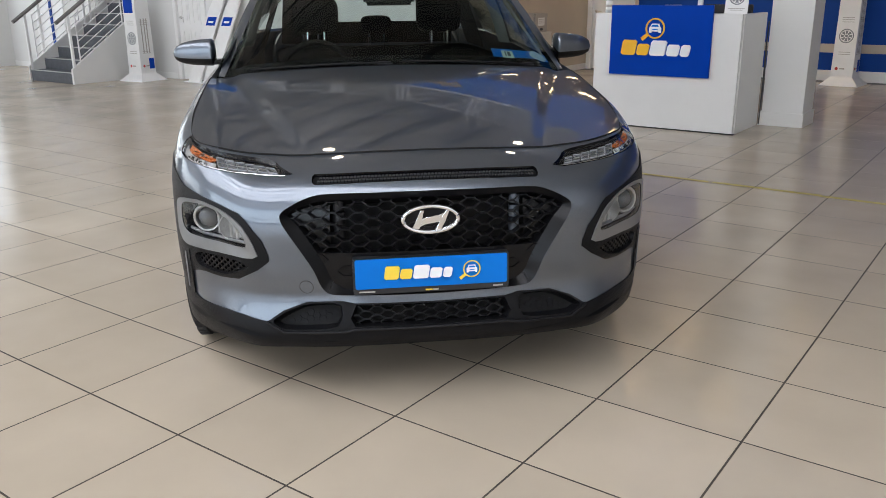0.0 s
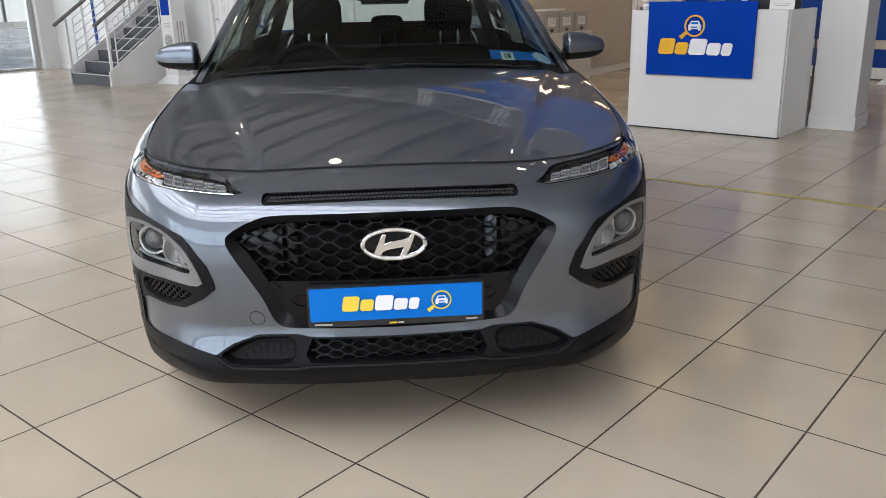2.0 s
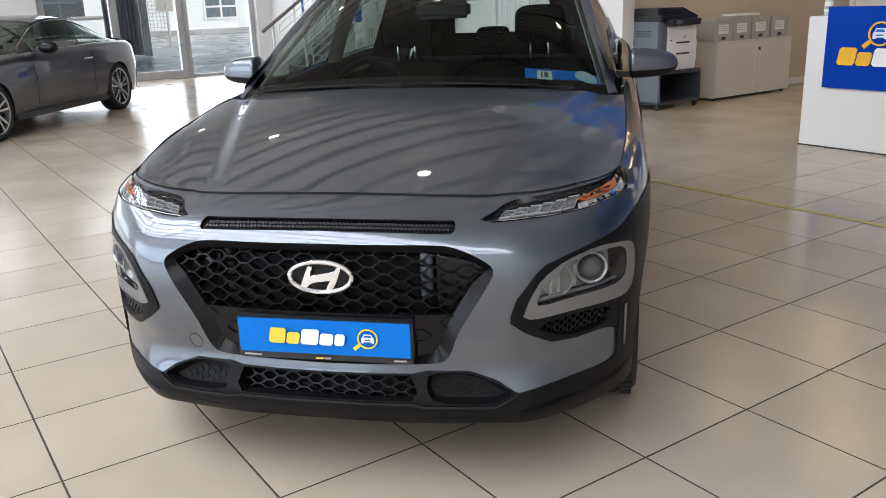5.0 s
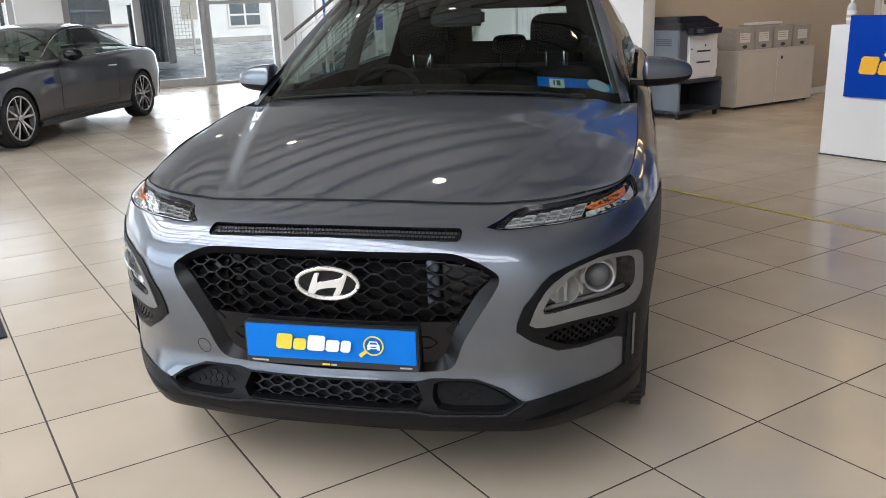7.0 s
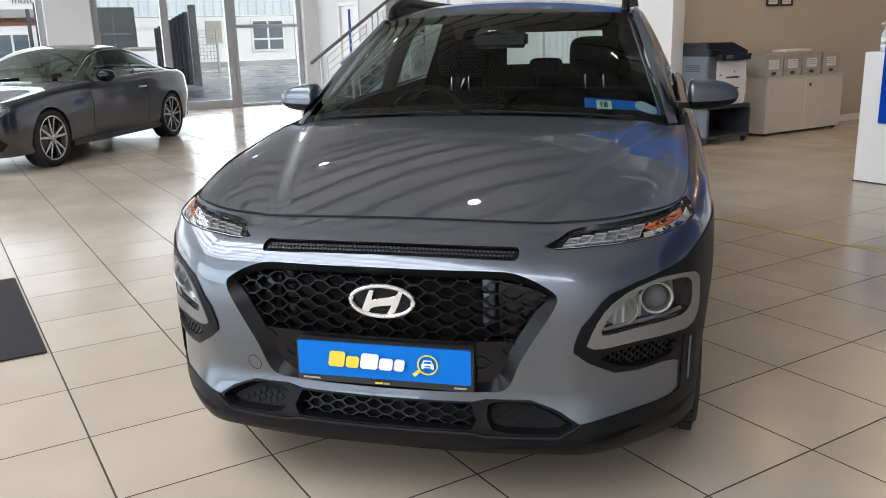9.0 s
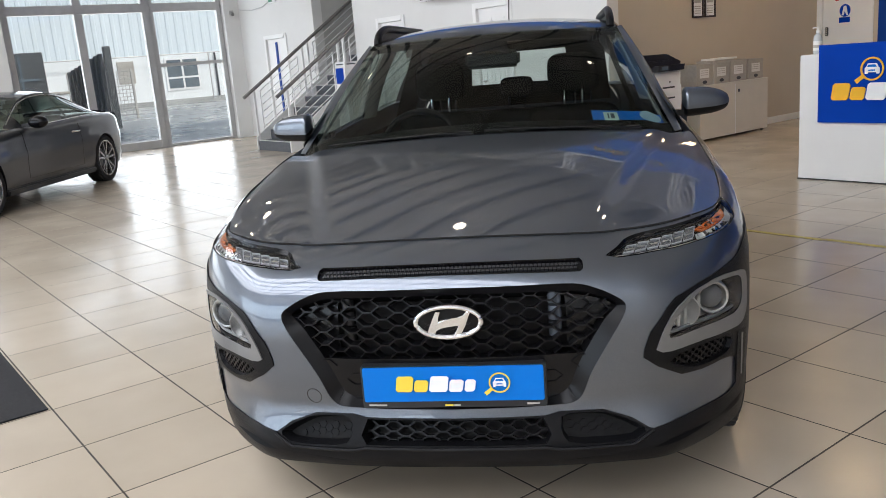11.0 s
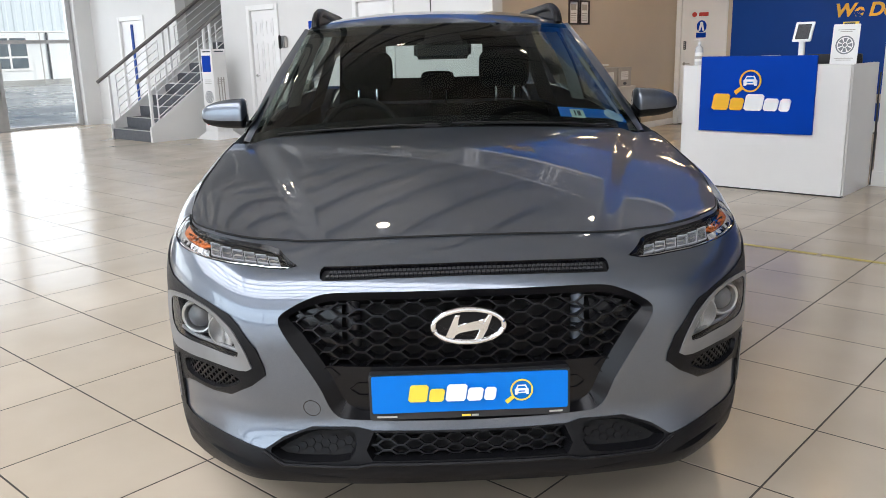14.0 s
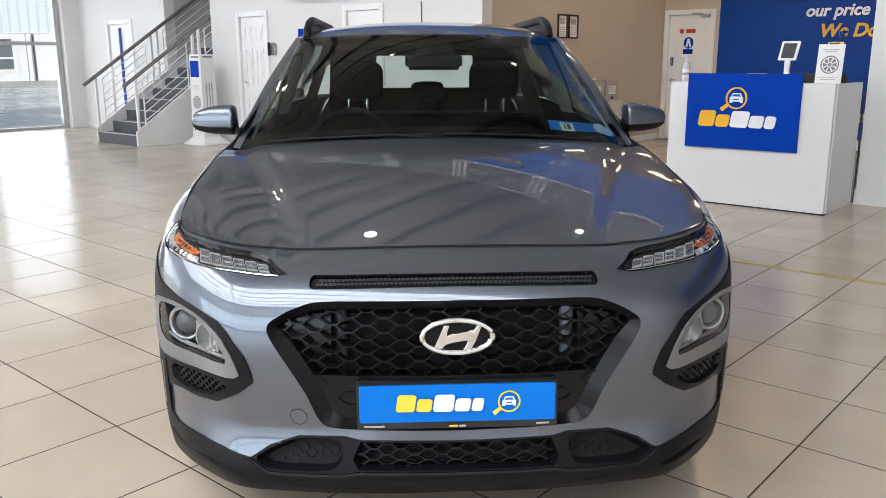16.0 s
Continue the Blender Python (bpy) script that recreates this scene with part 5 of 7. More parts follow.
part("roof", grid_mesh(roof, 40, 30), PAINT, suv, smooth=80)
part("headlining", grid_mesh(lambda s, v: roof(s, v) - Vector((0, 0, .035)), 20, 16), LINER, suv, smooth=80)
for s in (1, -1):
    S = lambda a, b: roof(1 if s > 0 else 0, b)
    # pillar beside the windscreen
    def a_pillar(a, v):
        p0 = wscreen(1 if s > 0 else 0, v)
        p1 = (V3(1.36, .812 * s, .995) * (1 - v) + V3(2.13, .63 * s, 1.445) * v)
        p1 += Vector((.035, 0.008 * s, .03)) * math.sin(math.pi * v)
        q = p0 * (1 - a) + p1 * a
        return q + Vector((.012, .016 * s, .012)) * math.sin(math.pi * a)
    part("front_pillar", grid_mesh(a_pillar, 8, 24), PAINT, suv, smooth=80)
    def trim_a(a, v):
        p0, p1 = wscreen(1 if s > 0 else 0, v), V3(1.33, .79 * s, 1.0) * (1 - v) + V3(2.06, .60 * s, 1.44) * v
        q = p0 * (1 - a) + p1 * a
        return q - Vector((.012, .022 * s * math.sin(math.pi * min(a + .25, 1)), .012))
    part("pillar_trim", grid_mesh(trim_a, 6, 16), PILLARGREY, suv, smooth=80)
    # door glass and frames along the flank
    def flank(a, b):
        x = 1.30 + 2.5 * a
        zb = K.ztop(ux(x)) - .01
        yt = float(np.interp(x, [1.3, 2.03, 3.4, 3.8], [.79, .645, .625, .56]))
        zt = float(np.interp(x, [1.3, 2.03, 2.5, 3.3, 3.8], [1.075, 1.435, 1.475, 1.455, 1.39]))
        return V3(x, s * (.815 * (1 - b) + yt * b + .02 * math.sin(math.pi * b)), zb * (1 - b) + zt * b)
    for a0, a1 in ((0.03, .47), (.52, .86)):
        g = part("door_glass", grid_mesh(lambda p, q: flank(a0 + (a1 - a0) * p, q), 12, 8), CARGLASS, suv, smooth=80)
    part("mirror_corner", grid_mesh(lambda p, q: flank(.02 + .075 * p, q) - Vector((0, .012 * s, 0)), 4, 8), DASH, suv, smooth=80)
    part("middle_trim", grid_mesh(lambda p, q: flank(.455 + .08 * p, q) - Vector((0, (.02 + .05 * math.sin(math.pi * p)) * s, 0)), 6, 8), PILLARGREY, suv, smooth=80)
    for a0, a1 in ((.47, .52), (.86, 1.0)):
        part("rear_pillar" if a0 > .5 else "middle_pillar", grid_mesh(lambda p, q: flank(a0 + (a1 - a0) * p, q), 6, 8), GLOSSBLK if a0 < .5 else PAINT, suv, smooth=80)
    part("roof_side", grid_mesh(lambda p, q: flank(p * .98 + .02, 1) * (1 - q) + roof(1 if s > 0 else 0, min(max((1.30 + 2.5 * (p * .98 + .02) - 1.93) / 1.79, 0), 1)) * q if p > .24 else flank(p * .98 + .02, 1), 30, 3), PAINT, suv, smooth=80)
    # roof rail
    pts = []
    for k in range(49):
        f = (k / 48) ** 1.5 if k < 24 else k / 48 + (.5 ** 1.5 - .5) * (2 - k / 24)
        pts.append(V3(1.98 + 1.6 * f, s * .572, 1.468 + .084 * (1 - (1 - min(f / .20, 1)) ** 2) ** .5 * (1 - (1 - min((1 - f) / .2, 1)) ** 2) ** .5))
    rail_ = part("roof_rail", tube(pts, .020, 10), CLAD, suv, "black roof rail")
    part("rail_web", grid_mesh(lambda a, b: (lambda p: Vector((p.x, p.y + .004 * s, p.z - .055 * b)))(pts[int(round(a * 48))]), 48, 2), CLAD, rail_)
    # door mirror
    def mirror_skin(a, b):
        """A housing lofted outwards: tall and square beside the car, drawn to a blunt tip."""
        th = 2 * math.pi * a
        pw = lambda q, e: abs(q) ** e * (1 if q > 0 else -1)
        near = min(b / .10, 1)
        near = (1 - (1 - near) ** 2.4) ** (1 / 2.4)
        far_ = (1 - b ** 3.4) ** .5
        hz, hx = .066 * near * (.16 + .84 * far_) * (1 - .10 * b), (.078 - .034 * b) * near * (.2 + .8 * far_)
        return V3(1.66 + .05 * b - hx * pw(math.cos(th), .75), s * (.858 + .212 * b), 1.106 - .008 * b * b + hz * pw(math.sin(th), .72))
    mir = part("door_mirror", grid_mesh(lambda a, b: mirror_skin(-.05 + .60 * a, b), 36, 26), PAINT, suv, "door mirror, grey above and black below", smooth=60)
    part("mirror_base", grid_mesh(lambda a, b: mirror_skin(.55 + .40 * a, b), 24, 26), CLAD, mir, smooth=60)
    bm = bmesh.new()
    slab([(.76, 1.052), (.76, 1.078), (.90, 1.070), (.93, 1.052), (.90, 1.046)], 1.63, 1.70, lambda a, b, h: V3(h, s * a, b), bm)
    part("mirror_arm", bm, GLOSSBLK, mir)
    wheel(suv, -.77, s * .795, .333, .21, s)
    wheel(suv, -3.37, s * .795, .333, .21, s)
    part("wheel_housing", half_arch(-.77, .335, .39, s * .55, s * .86), DARK, suv)

# tailgate trim round the rear screen, dark inside quarters
def tg(a, b, h):
    return V3(3.70 + (1.46 - b) * .80 - h, a, b)


part("tailgate_trim", ring_slab([(-.66, 1.0), (.66, 1.0), (.60, 1.47), (-.60, 1.47)], [(-.33, 1.165), (.38, 1.165), (.35, 1.385), (-.30, 1.385)], .03, .06, tg), DASH, suv, smooth=0)
for s in (1, -1):
    part("quarter_trim", grid_mesh(lambda a, b: V3(3.15 + .75 * a, s * (.77 - .17 * b), 1.0 + .47 * b), 4, 4), DASH, suv, smooth=0)
# rear screen, tail, underside
part("rear_screen", grid_mesh(lambda s, v: V3(3.72 + .30 * v - .02 * math.sin(math.pi * s), (.54 + .10 * v) * (2 * s - 1), 1.455 - .34 * v), 16, 8), WINDOWGLASS, suv, smooth=80).visible_shadow = False
part("tail", grid_mesh(lambda s, v: V3(4.02 + .10 * math.sin(math.pi * min(v * 1.2, 1)) * (1 - .2 * (2 * s - 1) ** 2), (.64 + .12 * min(v * 4, 1)) * (2 * s - 1), 1.115 - .8 * v), 16, 16), PAINT, suv, smooth=80)
part("underbody", box(-3.9, -.10, -.55, .55, .20, .32, .02), DARK, suv)
part("bulkhead", box(-1.24, -1.20, -.74, .74, .22, .95), DARK, suv)
part("cabin_floor", box(-3.9, -1.24, -.80, .80, .33, .36), DASH, suv)
for s in (1, -1):
    part("door_lining", grid_mesh(lambda a, b: V3(1.40 + 2.45 * a, s * .78, .36 + .63 * b), 4, 3), DASH, suv)

# cabin
part("dashboard", grid_mesh(lambda s, v: V3(1.24 + .60 * v, .68 * (2 * s - 1), (1.045 + .012 * math.sin(math.pi * v) if v < .75 else 1.045 - (v - .75) * 1.0) - .05 * v + .03 * math.exp(-(((2 * s - 1) + .46) / .18) ** 2) * math.sin(math.pi * v)), 40, 16), DASH, suv, "dark moulded dashboard", smooth=60)
sw = part("steering_wheel", tube([V3(1.83 + .07 * math.sin(a) * 1, -.37 + .185 * math.cos(a), .965 + .165 * math.sin(a)) for a in [2 * math.pi * k / 36 for k in range(36)]], .016, 8, closed=True), DASH, suv)
part("wheel_boss", slab(ellipse(-.37, .965, .075, .06, 20), -.02, .02, lambda a, b, h: V3(1.83 + h, a, b), bevel=.01), DASH, sw)
part("wheel_spoke", box(-1.845, -1.815, -.545, -.195, .95, .98, .006), DASH, sw)


def cushion(c, dx, dy, dz):
    """A stuffed block with full round corners."""
    pw = lambda q, k: abs(q) ** k * (1 if q > 0 else -1)
    def fn(a, b):
        th, ph = 2 * math.pi * a, math.pi * (b - .5)
        r = pw(math.cos(ph), .55)
        return Vector((c.x + dx * pw(math.sin(ph), .55), c.y + dy * pw(math.cos(th), .5) * r, c.z + dz * pw(math.sin(th), .5) * r))
    return grid_mesh(fn, 32, 16)


def seat(x, y, wide, high, headz, parent, heads=(0,), hw=.15, hh=.10):
    st = part("seat_back", grid_mesh(lambda a, b: V3(x + .10 * b + .16 * (b * (high - .55)) - .05 * math.sin(math.pi * a) * math.sin(math.pi * b), y + wide * (a - .5) * (1 - .22 * b ** 3), .5 + (high - .5) * b), 14, 14), CLOTH, parent, "dark cloth seat", smooth=80)
    part("seat_rear", grid_mesh(lambda a, b: V3(x + .12 + .10 * b + .16 * (b * (high - .55)), y + wide * (a - .5) * (1 - .22 * b ** 3), .5 + (high - .5) * b), 6, 6), CLOTH, st, smooth=80)
    part("seat_top", cushion(V3(x + .21, y, high - .06), .07, wide * .43, .085), CLOTH, st, smooth=80)
    part("seat_cushion", box(-x - .05, -x + .45, y - wide / 2, y + wide / 2, .42, .60, .06), CLOTH, st)
    for dy in heads:
        hr = part("headrest", cushion(V3(x + .24, y + dy, headz), .06, hw, hh), CLOTH, st, smooth=80)
        for q in (-.05, .05):
            part("headrest_post", tube([V3(x + .20, y + dy + q, high - .08), V3(x + .20, y + dy + q, headz - .06)], .007, 8), CHROME, hr)
    return st


seat(2.42, .385, .58, 1.045, 1.245, suv, hw=.14, hh=.11)
seat(2.42, -.375, .58, 1.045, 1.245, suv, hw=.14, hh=.11)
seat(3.05, 0, 1.30, 1.00, 1.165, suv, (-.42, .03, .45), .105, .06)
rv = part("rear_view_mirror", box(-1.80, -1.765, -.115, .145, 1.315, 1.395, .018, seg=3), BLACKPLASTIC, suv, "black rear-view mirror and sensor housing")
part("sensor_housing", grid_mesh(lambda a, b: V3(1.66 + .17 * b, .015 + (.09 - .025 * b) * (2 * a - 1), 1.375 + .085 * b + .02 * math.sin(math.pi * a)), 8, 6), BLACKPLASTIC, rv)
part("mirror_stem", tube([V3(1.79, .015, 1.39), V3(1.83, .015, 1.44)], .012, 8), BLACKPLASTIC, rv)

# wipers
for yy, y2, nm in ((-.05, -.62, "wiper"), (.58, .02, "wiper")):
    bm = bmesh.new()
    pts = [wscreen((q / .735 + 1) / 2, vv) + Vector((.012, 0, .006)) for q, vv in ((yy, .0), (yy - .12, .012), (y2 + .1, .014), (y2, .012))]
    tube(pts, .0045, 8, bm)
    q = wscreen((yy / .735 + 1) / 2, .0)
    box(q.x - .025, q.x + .025, q.y - .035, q.y + .03, q.z - .008, q.z + .014, .008, bm)
    part(nm, bm, CLAD, suv)

# stickers inside the windscreen, and the blue strip on the wing
def glass_to(y0, y1, v0, v1, lift=-.006):
    return lambda a, b: wscreen(((y0 + (y1 - y0) * a) / .715 + 1) / 2, v0 + (v1 - v0) * b) + Vector((lift * .45, 0, lift * .89))


stk = part("windscreen_strip", grid_mesh(glass_to(.425, .695, .055, .145), 12, 4), STRIPBLUE, suv, "blue advertising strip with tax disc inside the windscreen")
part("label", grid_mesh(glass_to(.468, .522, .068, .128, -.003), 4, 4), PALEGREEN, stk, "pale green square label")
part("label_mark", grid_mesh(glass_to(.482, .488, .08, .116, -.001), 2, 2), PRINTDARK, stk)
part("label_mark", grid_mesh(glass_to(.494, .508, .08, .116, -.001), 2, 2), PRINTDARK, stk)
dsk = glass_to(.606, .688, .066, .150, -.003)
bm = bmesh.new()
ctr = bm.verts.new(dsk(.5, .5))
rg = [bm.verts.new(dsk(.5 + .5 * math.cos(2 * math.pi * k / 28), .5 + .5 * math.sin(2 * math.pi * k / 28))) for k in range(28)]
for k in range(28):
    bm.faces.new((ctr, rg[k], rg[(k + 1) % 28]))
part("disc", bm, mat("pale_disc_print", (.42, .55, .66), .5, vary=.3, scale=200), stk, "round pale printed disc")
part("aerial", tube([V3(3.3, .0, 1.52), V3(3.45, .0, 1.72)], .004, 6), BLACKPLASTIC, suv)


# ---- reception ----
counter = thing("reception_counter", "tall white laminate reception counter", "counter")
part("front_panel", box(-4.055, -2.545, 8.16, 8.20, 0.0, 1.14, 0.004), LAMINATE, counter)
part("side_panel", box(-2.585, -2.535, 8.202, 8.95, 0.0, 1.14, 0.004), LAMINATE, counter)
part("side_panel", box(-4.055, -4.015, 8.202, 8.95, 0.0, 1.14, 0.004), LAMINATE, counter)
part("ledge", box(-4.05, -2.54, 8.202, 8.50, 1.10, 1.138, 0.004), LAMINATE, counter)
part("desk_top", box(-4.01, -2.59, 8.50, 8.95, 0.72, 0.75, 0.004), LAMINATE, counter)
part("kick_strip", box(-4.06, -2.53, 8.152, 8.20, 0.0, 0.012, 0.002), BLACKPLASTIC, counter, "thin dark strip at the floor")
sign = thing("counter_sign", "deep blue sign with yellow and white mark on the counter", "sign")
sto = lambda a, b, h: Vector((a, 8.155 - h, b))
board = part("board", slab(rounded(-3.865, -2.815, .535, 1.222, .004), 0.0, 0.022, sto, bevel=.002), SIGNBLUE, sign)
word_blocks(sign, sto, -3.74, .735, .148, .022, .034, GOLD, WHITEPRINT, True, (-3.385, 1.00), .100)

bottle = thing("sanitiser_bottle", "tall milky pump bottle standing on the counter", "bottle", pose(-4.0, 8.36, 1.138))
part("body", lathe([(0, 0), (.036, .003), (.038, .012), (.038, .14), (.03, .17), (.014, .185), (.014, .20), (0, .2)], 24, "z"), CLEARPLASTIC, bottle)
bm = lathe([(.016, .195), (.016, .215), (.006, .218), (.006, .245), (0, .245)], 16, "z")
tube([(0, 0, .242), (-.045, 0, .240), (-.05, 0, .23)], .006, 8, bm)
part("pump", bm, WHITEPRINT, bottle)
part("label", lathe([(.0385, .035), (.0385, .12)], 24, "z", caps=False), PAPER, bottle)
part("label_print", lathe([(.039, .06), (.039, .085)], 24, "z", caps=False), CARD, bottle)

card = thing("display_card", "white display card with a printed alloy wheel picture", "card")
cto = lambda a, b, h: Vector((a, 8.36 - h + (b - 1.14) * .12, b))
part("sheet", slab(rounded(-2.785, -2.565, 1.139, 1.475, .004), 0, .004, cto), PAPER, card)
part("easel", slab([(-2.72, 1.139), (-2.63, 1.139), (-2.66, 1.40), (-2.69, 1.40)], -.06, -.055, lambda a, b, h: Vector((a, 8.36 - h - (b - 1.14) * .0, b))), PAPER, card)


def wheel_print(parent, cx, cz, r, to, h):
    part("printed_wheel", ring_slab(ellipse(cx, cz, r, r, 36), ellipse(cx, cz, r * .86, r * .86, 36), h, h + .001, to), PRINTGREY, parent, smooth=0)
    for k in range(8):
        a = 2 * math.pi * k / 8
        p = [(cx + q * math.cos(a + d), cz + q * math.sin(a + d)) for q, d in ((r * .3, -.3), (r * .3, .3), (r * .78, .27), (r * .78, -.27))]
        part("printed_spoke", slab(p, h, h + .001, to), PRINTGREY, parent, smooth=0)
    part("printed_hub", slab(ellipse(cx, cz, r * .2, r * .2, 20), h, h + .001, to), PRINTGREY, parent, smooth=0)


wheel_print(card, -2.675, 1.30, .078, cto, .004)
for z_, w_ in ((1.425, .07), (1.41, .05), (1.185, .08), (1.17, .06)):
    part("print_line", slab([(-2.675 - w_, z_), (-2.675 + w_, z_), (-2.675 + w_, z_ + .006), (-2.675 - w_, z_ + .006)], .004, .005, cto), CARD, card, smooth=0)
note = thing("yellow_notice", "small yellow notice behind the display card", "notice")
part("sheet", slab([(-2.72, 1.139), (-2.59, 1.139), (-2.59, 1.495), (-2.72, 1.495)], 0, .003, lambda a, b, h: Vector((a, 8.43 - h, b))), YELLOW, note, smooth=0)
part("print", slab([(-2.71, 1.465), (-2.62, 1.465), (-2.62, 1.488), (-2.71, 1.488)], .003, .004, lambda a, b, h: Vector((a, 8.43 - h, b))), PRINTDARK, note, smooth=0)

tab = thing("payment_tablet", "small white framed screen on a stand behind the counter", "tablet", pose(-3.19, 8.82, 0.75))
part("base", lathe([(0, 0), (.09, 0), (.09, .012), (.02, .02), (0, .02)], 24, "z"), WHITEPRINT, tab)
part("stand", box(-.025, .025, -.02, .02, .02, .60, .006), WHITEPRINT, tab)
tto = lambda a, b, h: Vector((a + (b - .6) * .12, -.03 - h - (b - .6) * -.2, b))
frm = part("frame", slab(rounded(-.085, .085, .585, .765, .012), -.02, .0, tto, bevel=.003), WHITEPRINT, tab)
part("screen", slab(rounded(-.062, .062, .607, .745, .004), 0, .001, tto), GLOSSBLK, frm)
mon = thing("monitor", "black computer monitor seen from behind on the desk", "monitor", pose(-2.86, 8.72, 0.75))
part("panel", box(-.24, .24, -.015, .02, .16, .47, .008), BLACKPLASTIC, mon)
part("neck", box(-.03, .03, -.01, .03, .01, .2, .004), BLACKPLASTIC, mon)
part("foot", box(-.11, .11, -.08, .08, 0, .012, .004), BLACKPLASTIC, mon)
pap = thing("paper_tray", "flat white paper tray on a black riser behind the counter", "tray", pose(-3.42, 8.7, .75))
part("riser", box(-.10, .42, -.1, .1, 0, .44, .01), BLACKPLASTIC, pap)
part("paper", box(-.11, .05, -.11, .1, .441, .462, .003), PAPER, pap)
cab = thing("cables", "black cables hanging beside the counter end", "cables")
for k in range(4):
    part("cable", tube([(-2.515 - .004 * k, 8.955 + .006 * k, 1.05 - .1 * k), (-2.523, 8.965 + .008 * k, .8), (-2.512 - .006 * (k % 2), 8.955 + .008 * k, .5), (-2.52, 8.968, .2 - .04 * k), (-2.52, 8.96, .01)], .007, 6), BLACKPLASTIC, cab)


# ---- cardboard totems ----
def totem(m, h, label, top_blue=True, wheel_z=.68):
    t = thing("display_totem", label, "display stand", m, "printed totems")
    w0, w1 = .15, .135
    v = lambda a, b: [(-a, -a), (a, -a), (a, a), (-a, a)][b]
    bm = bmesh.new()
    rings = [[bm.verts.new((*v(w, k), z)) for k in range(4)] for w, z in ((.27, 0.0), (.25, .02), (.16, .11), (w0, .13), (w1, h))]
    for a, b in zip(rings, rings[1:]):
        for k in range(4):
            bm.faces.new((a[k], a[(k + 1) % 4], b[(k + 1) % 4], b[k]))
    bm.faces.new(rings[-1])
    body = part("body", bm, PAPER, t, smooth=0)
    for side in (0, 1):
        wz = lambda z: w0 + (w1 - w0) * (z - .13) / (h - .13)
        to = (lambda a, b, q: Vector((a, -wz(b) - q, b))) if side == 0 else (lambda a, b, q: Vector((wz(b) + q, a, b)))
        if top_blue:
            if side == 0:
                part("picture", slab([(-.12, h - .36), (.09, h - .36), (.09, h - .10), (-.12, h - .10)], .001, .002, to), SIGNBLUE, t, smooth=0)
        part("heading", slab([(-.09, h - .05), (.10, h - .05), (.10, h - .03), (-.09, h - .03)], .001, .002, to), PRINTDARK, t, smooth=0)
        if side == 0:
            wheel_print(t, 0, wheel_z, .10, to, .001)
        else:
            for q in (-.06, 0, .05):
                part("upright_print", slab([(q, .45), (q + .02, .45), (q + .02, h - .45), (q, h - .45)], .001, .002, to), CARD, t, smooth=0)
        part("mark", slab(ellipse(-.08, .24, .022, .022, 16), .001, .002, to), RED, t, smooth=0)
        part("mark", slab([(-.04, .23), (.03, .23), (.03, .25), (-.04, .25)], .001, .002, to), CARD, t, smooth=0)
        part("low_picture", slab([(.03, .19), (.13, .19), (.13, .36), (.03, .36)], .001, .002, to), SIGNBLUE if side else PAPER, t, smooth=0)
        for z in (.95, .92, .89, .47, .44):
            part("print_line", slab([(-.08, z), (.08, z), (.08, z + .008), (-.08, z + .008)], .001, .002, to), CARD, t, smooth=0)
    return t


totem(pose(-12.36, 8.36, 0, 0, 0, 6), 1.44, "white folded cardboard totem with printed wheel beside the stairs")
totem(pose(-2.58, 13.38, 0, 0, 0, -4), 1.75, "white folded cardboard totem before the blue wall", wheel_z=.70)
for x in (-10.86, -10.49):
    t = thing("leaflet_board", "white leaning display board with a blue printed square by the wall", "display stand", pose(x, 8.6, 0), "white boards")
    lean = lambda a, b, h: Vector((a + .5 * (b - .95), -h + b * .08, b))
    part("board", slab([(-.15, 0), (.15, 0), (.15, .3), (.15, .6), (.15, .9), (.15, 1.15), (.13, 1.36), (-.09, 1.36), (-.15, 1.15), (-.15, .9), (-.15, .6), (-.15, .3)], -.015, .015, lean, bevel=.003), PAPER, t)
    part("blue_square", slab([(-.11, .89), (.10, .89), (.10, 1.02), (-.11, 1.02)], .0152, .017, lean), SIGNBLUE, t, smooth=0)
    part("square_print", slab([(-.07, .93), (.05, .93), (.05, .96), (-.07, .96)], .017, .018, lean), PAPER, t, smooth=0)
    part("foot", box(-.66, -.30, -.08, .12, 0, .012, .003), PAPER, t)
note = thing("wall_notice", "small blue notice on the white wall", "notice", pose(-10.29, STAIR_Y, 1.745))
part("sheet", box(-.13, .13, -.008, -.001, -.06, .06, .002), SIGNBLUE, note)
icom = thing("wall_intercom", "small grey handset box on the wall by the door", "intercom", pose(-11.0, STAIR_Y, 1.51))
part("body", box(-.055, .055, -.04, -.001, -.085, .085, .01), CARD, icom)
part("handset", box(-.045, -.01, -.055, -.038, -.07, .07, .008), STEPGREY, icom)

# ---- office end: cabinet, archive boxes, copier ----
cabn = thing("storage_cabinet", "low cream two-door storage cabinet with archive boxes on it", "cabinet")
X0, X1, Y0, Y1, CH = -7.0, -6.60, 10.22, 11.83, .745
part("body", box(X0, X1 - .02, Y0, Y1, .03, CH - .02, .003), CABINET, cabn)
part("top", box(X0, X1 + .005, Y0 - .005, Y1 + .005, CH - .02, CH, .003), CABINET, cabn)
for a, b in ((Y0 + .003, (Y0 + Y1) / 2 - .002), ((Y0 + Y1) / 2 + .002, Y1 - .003)):
    dr_ = part("door", box(X1 - .019, X1, a, b, .035, CH - .024, .003), CABINET, cabn)
part("edge_strip", box(X1 - .01, X1 + .003, (Y0 + Y1) / 2 - .006, (Y0 + Y1) / 2 + .006, .04, CH - .03, .002), WHITEPRINT, cabn)
part("lock", box(X1, X1 + .012, 11.09, 11.12, .60, .64, .003), PRINTDARK, cabn, "small dark lock")
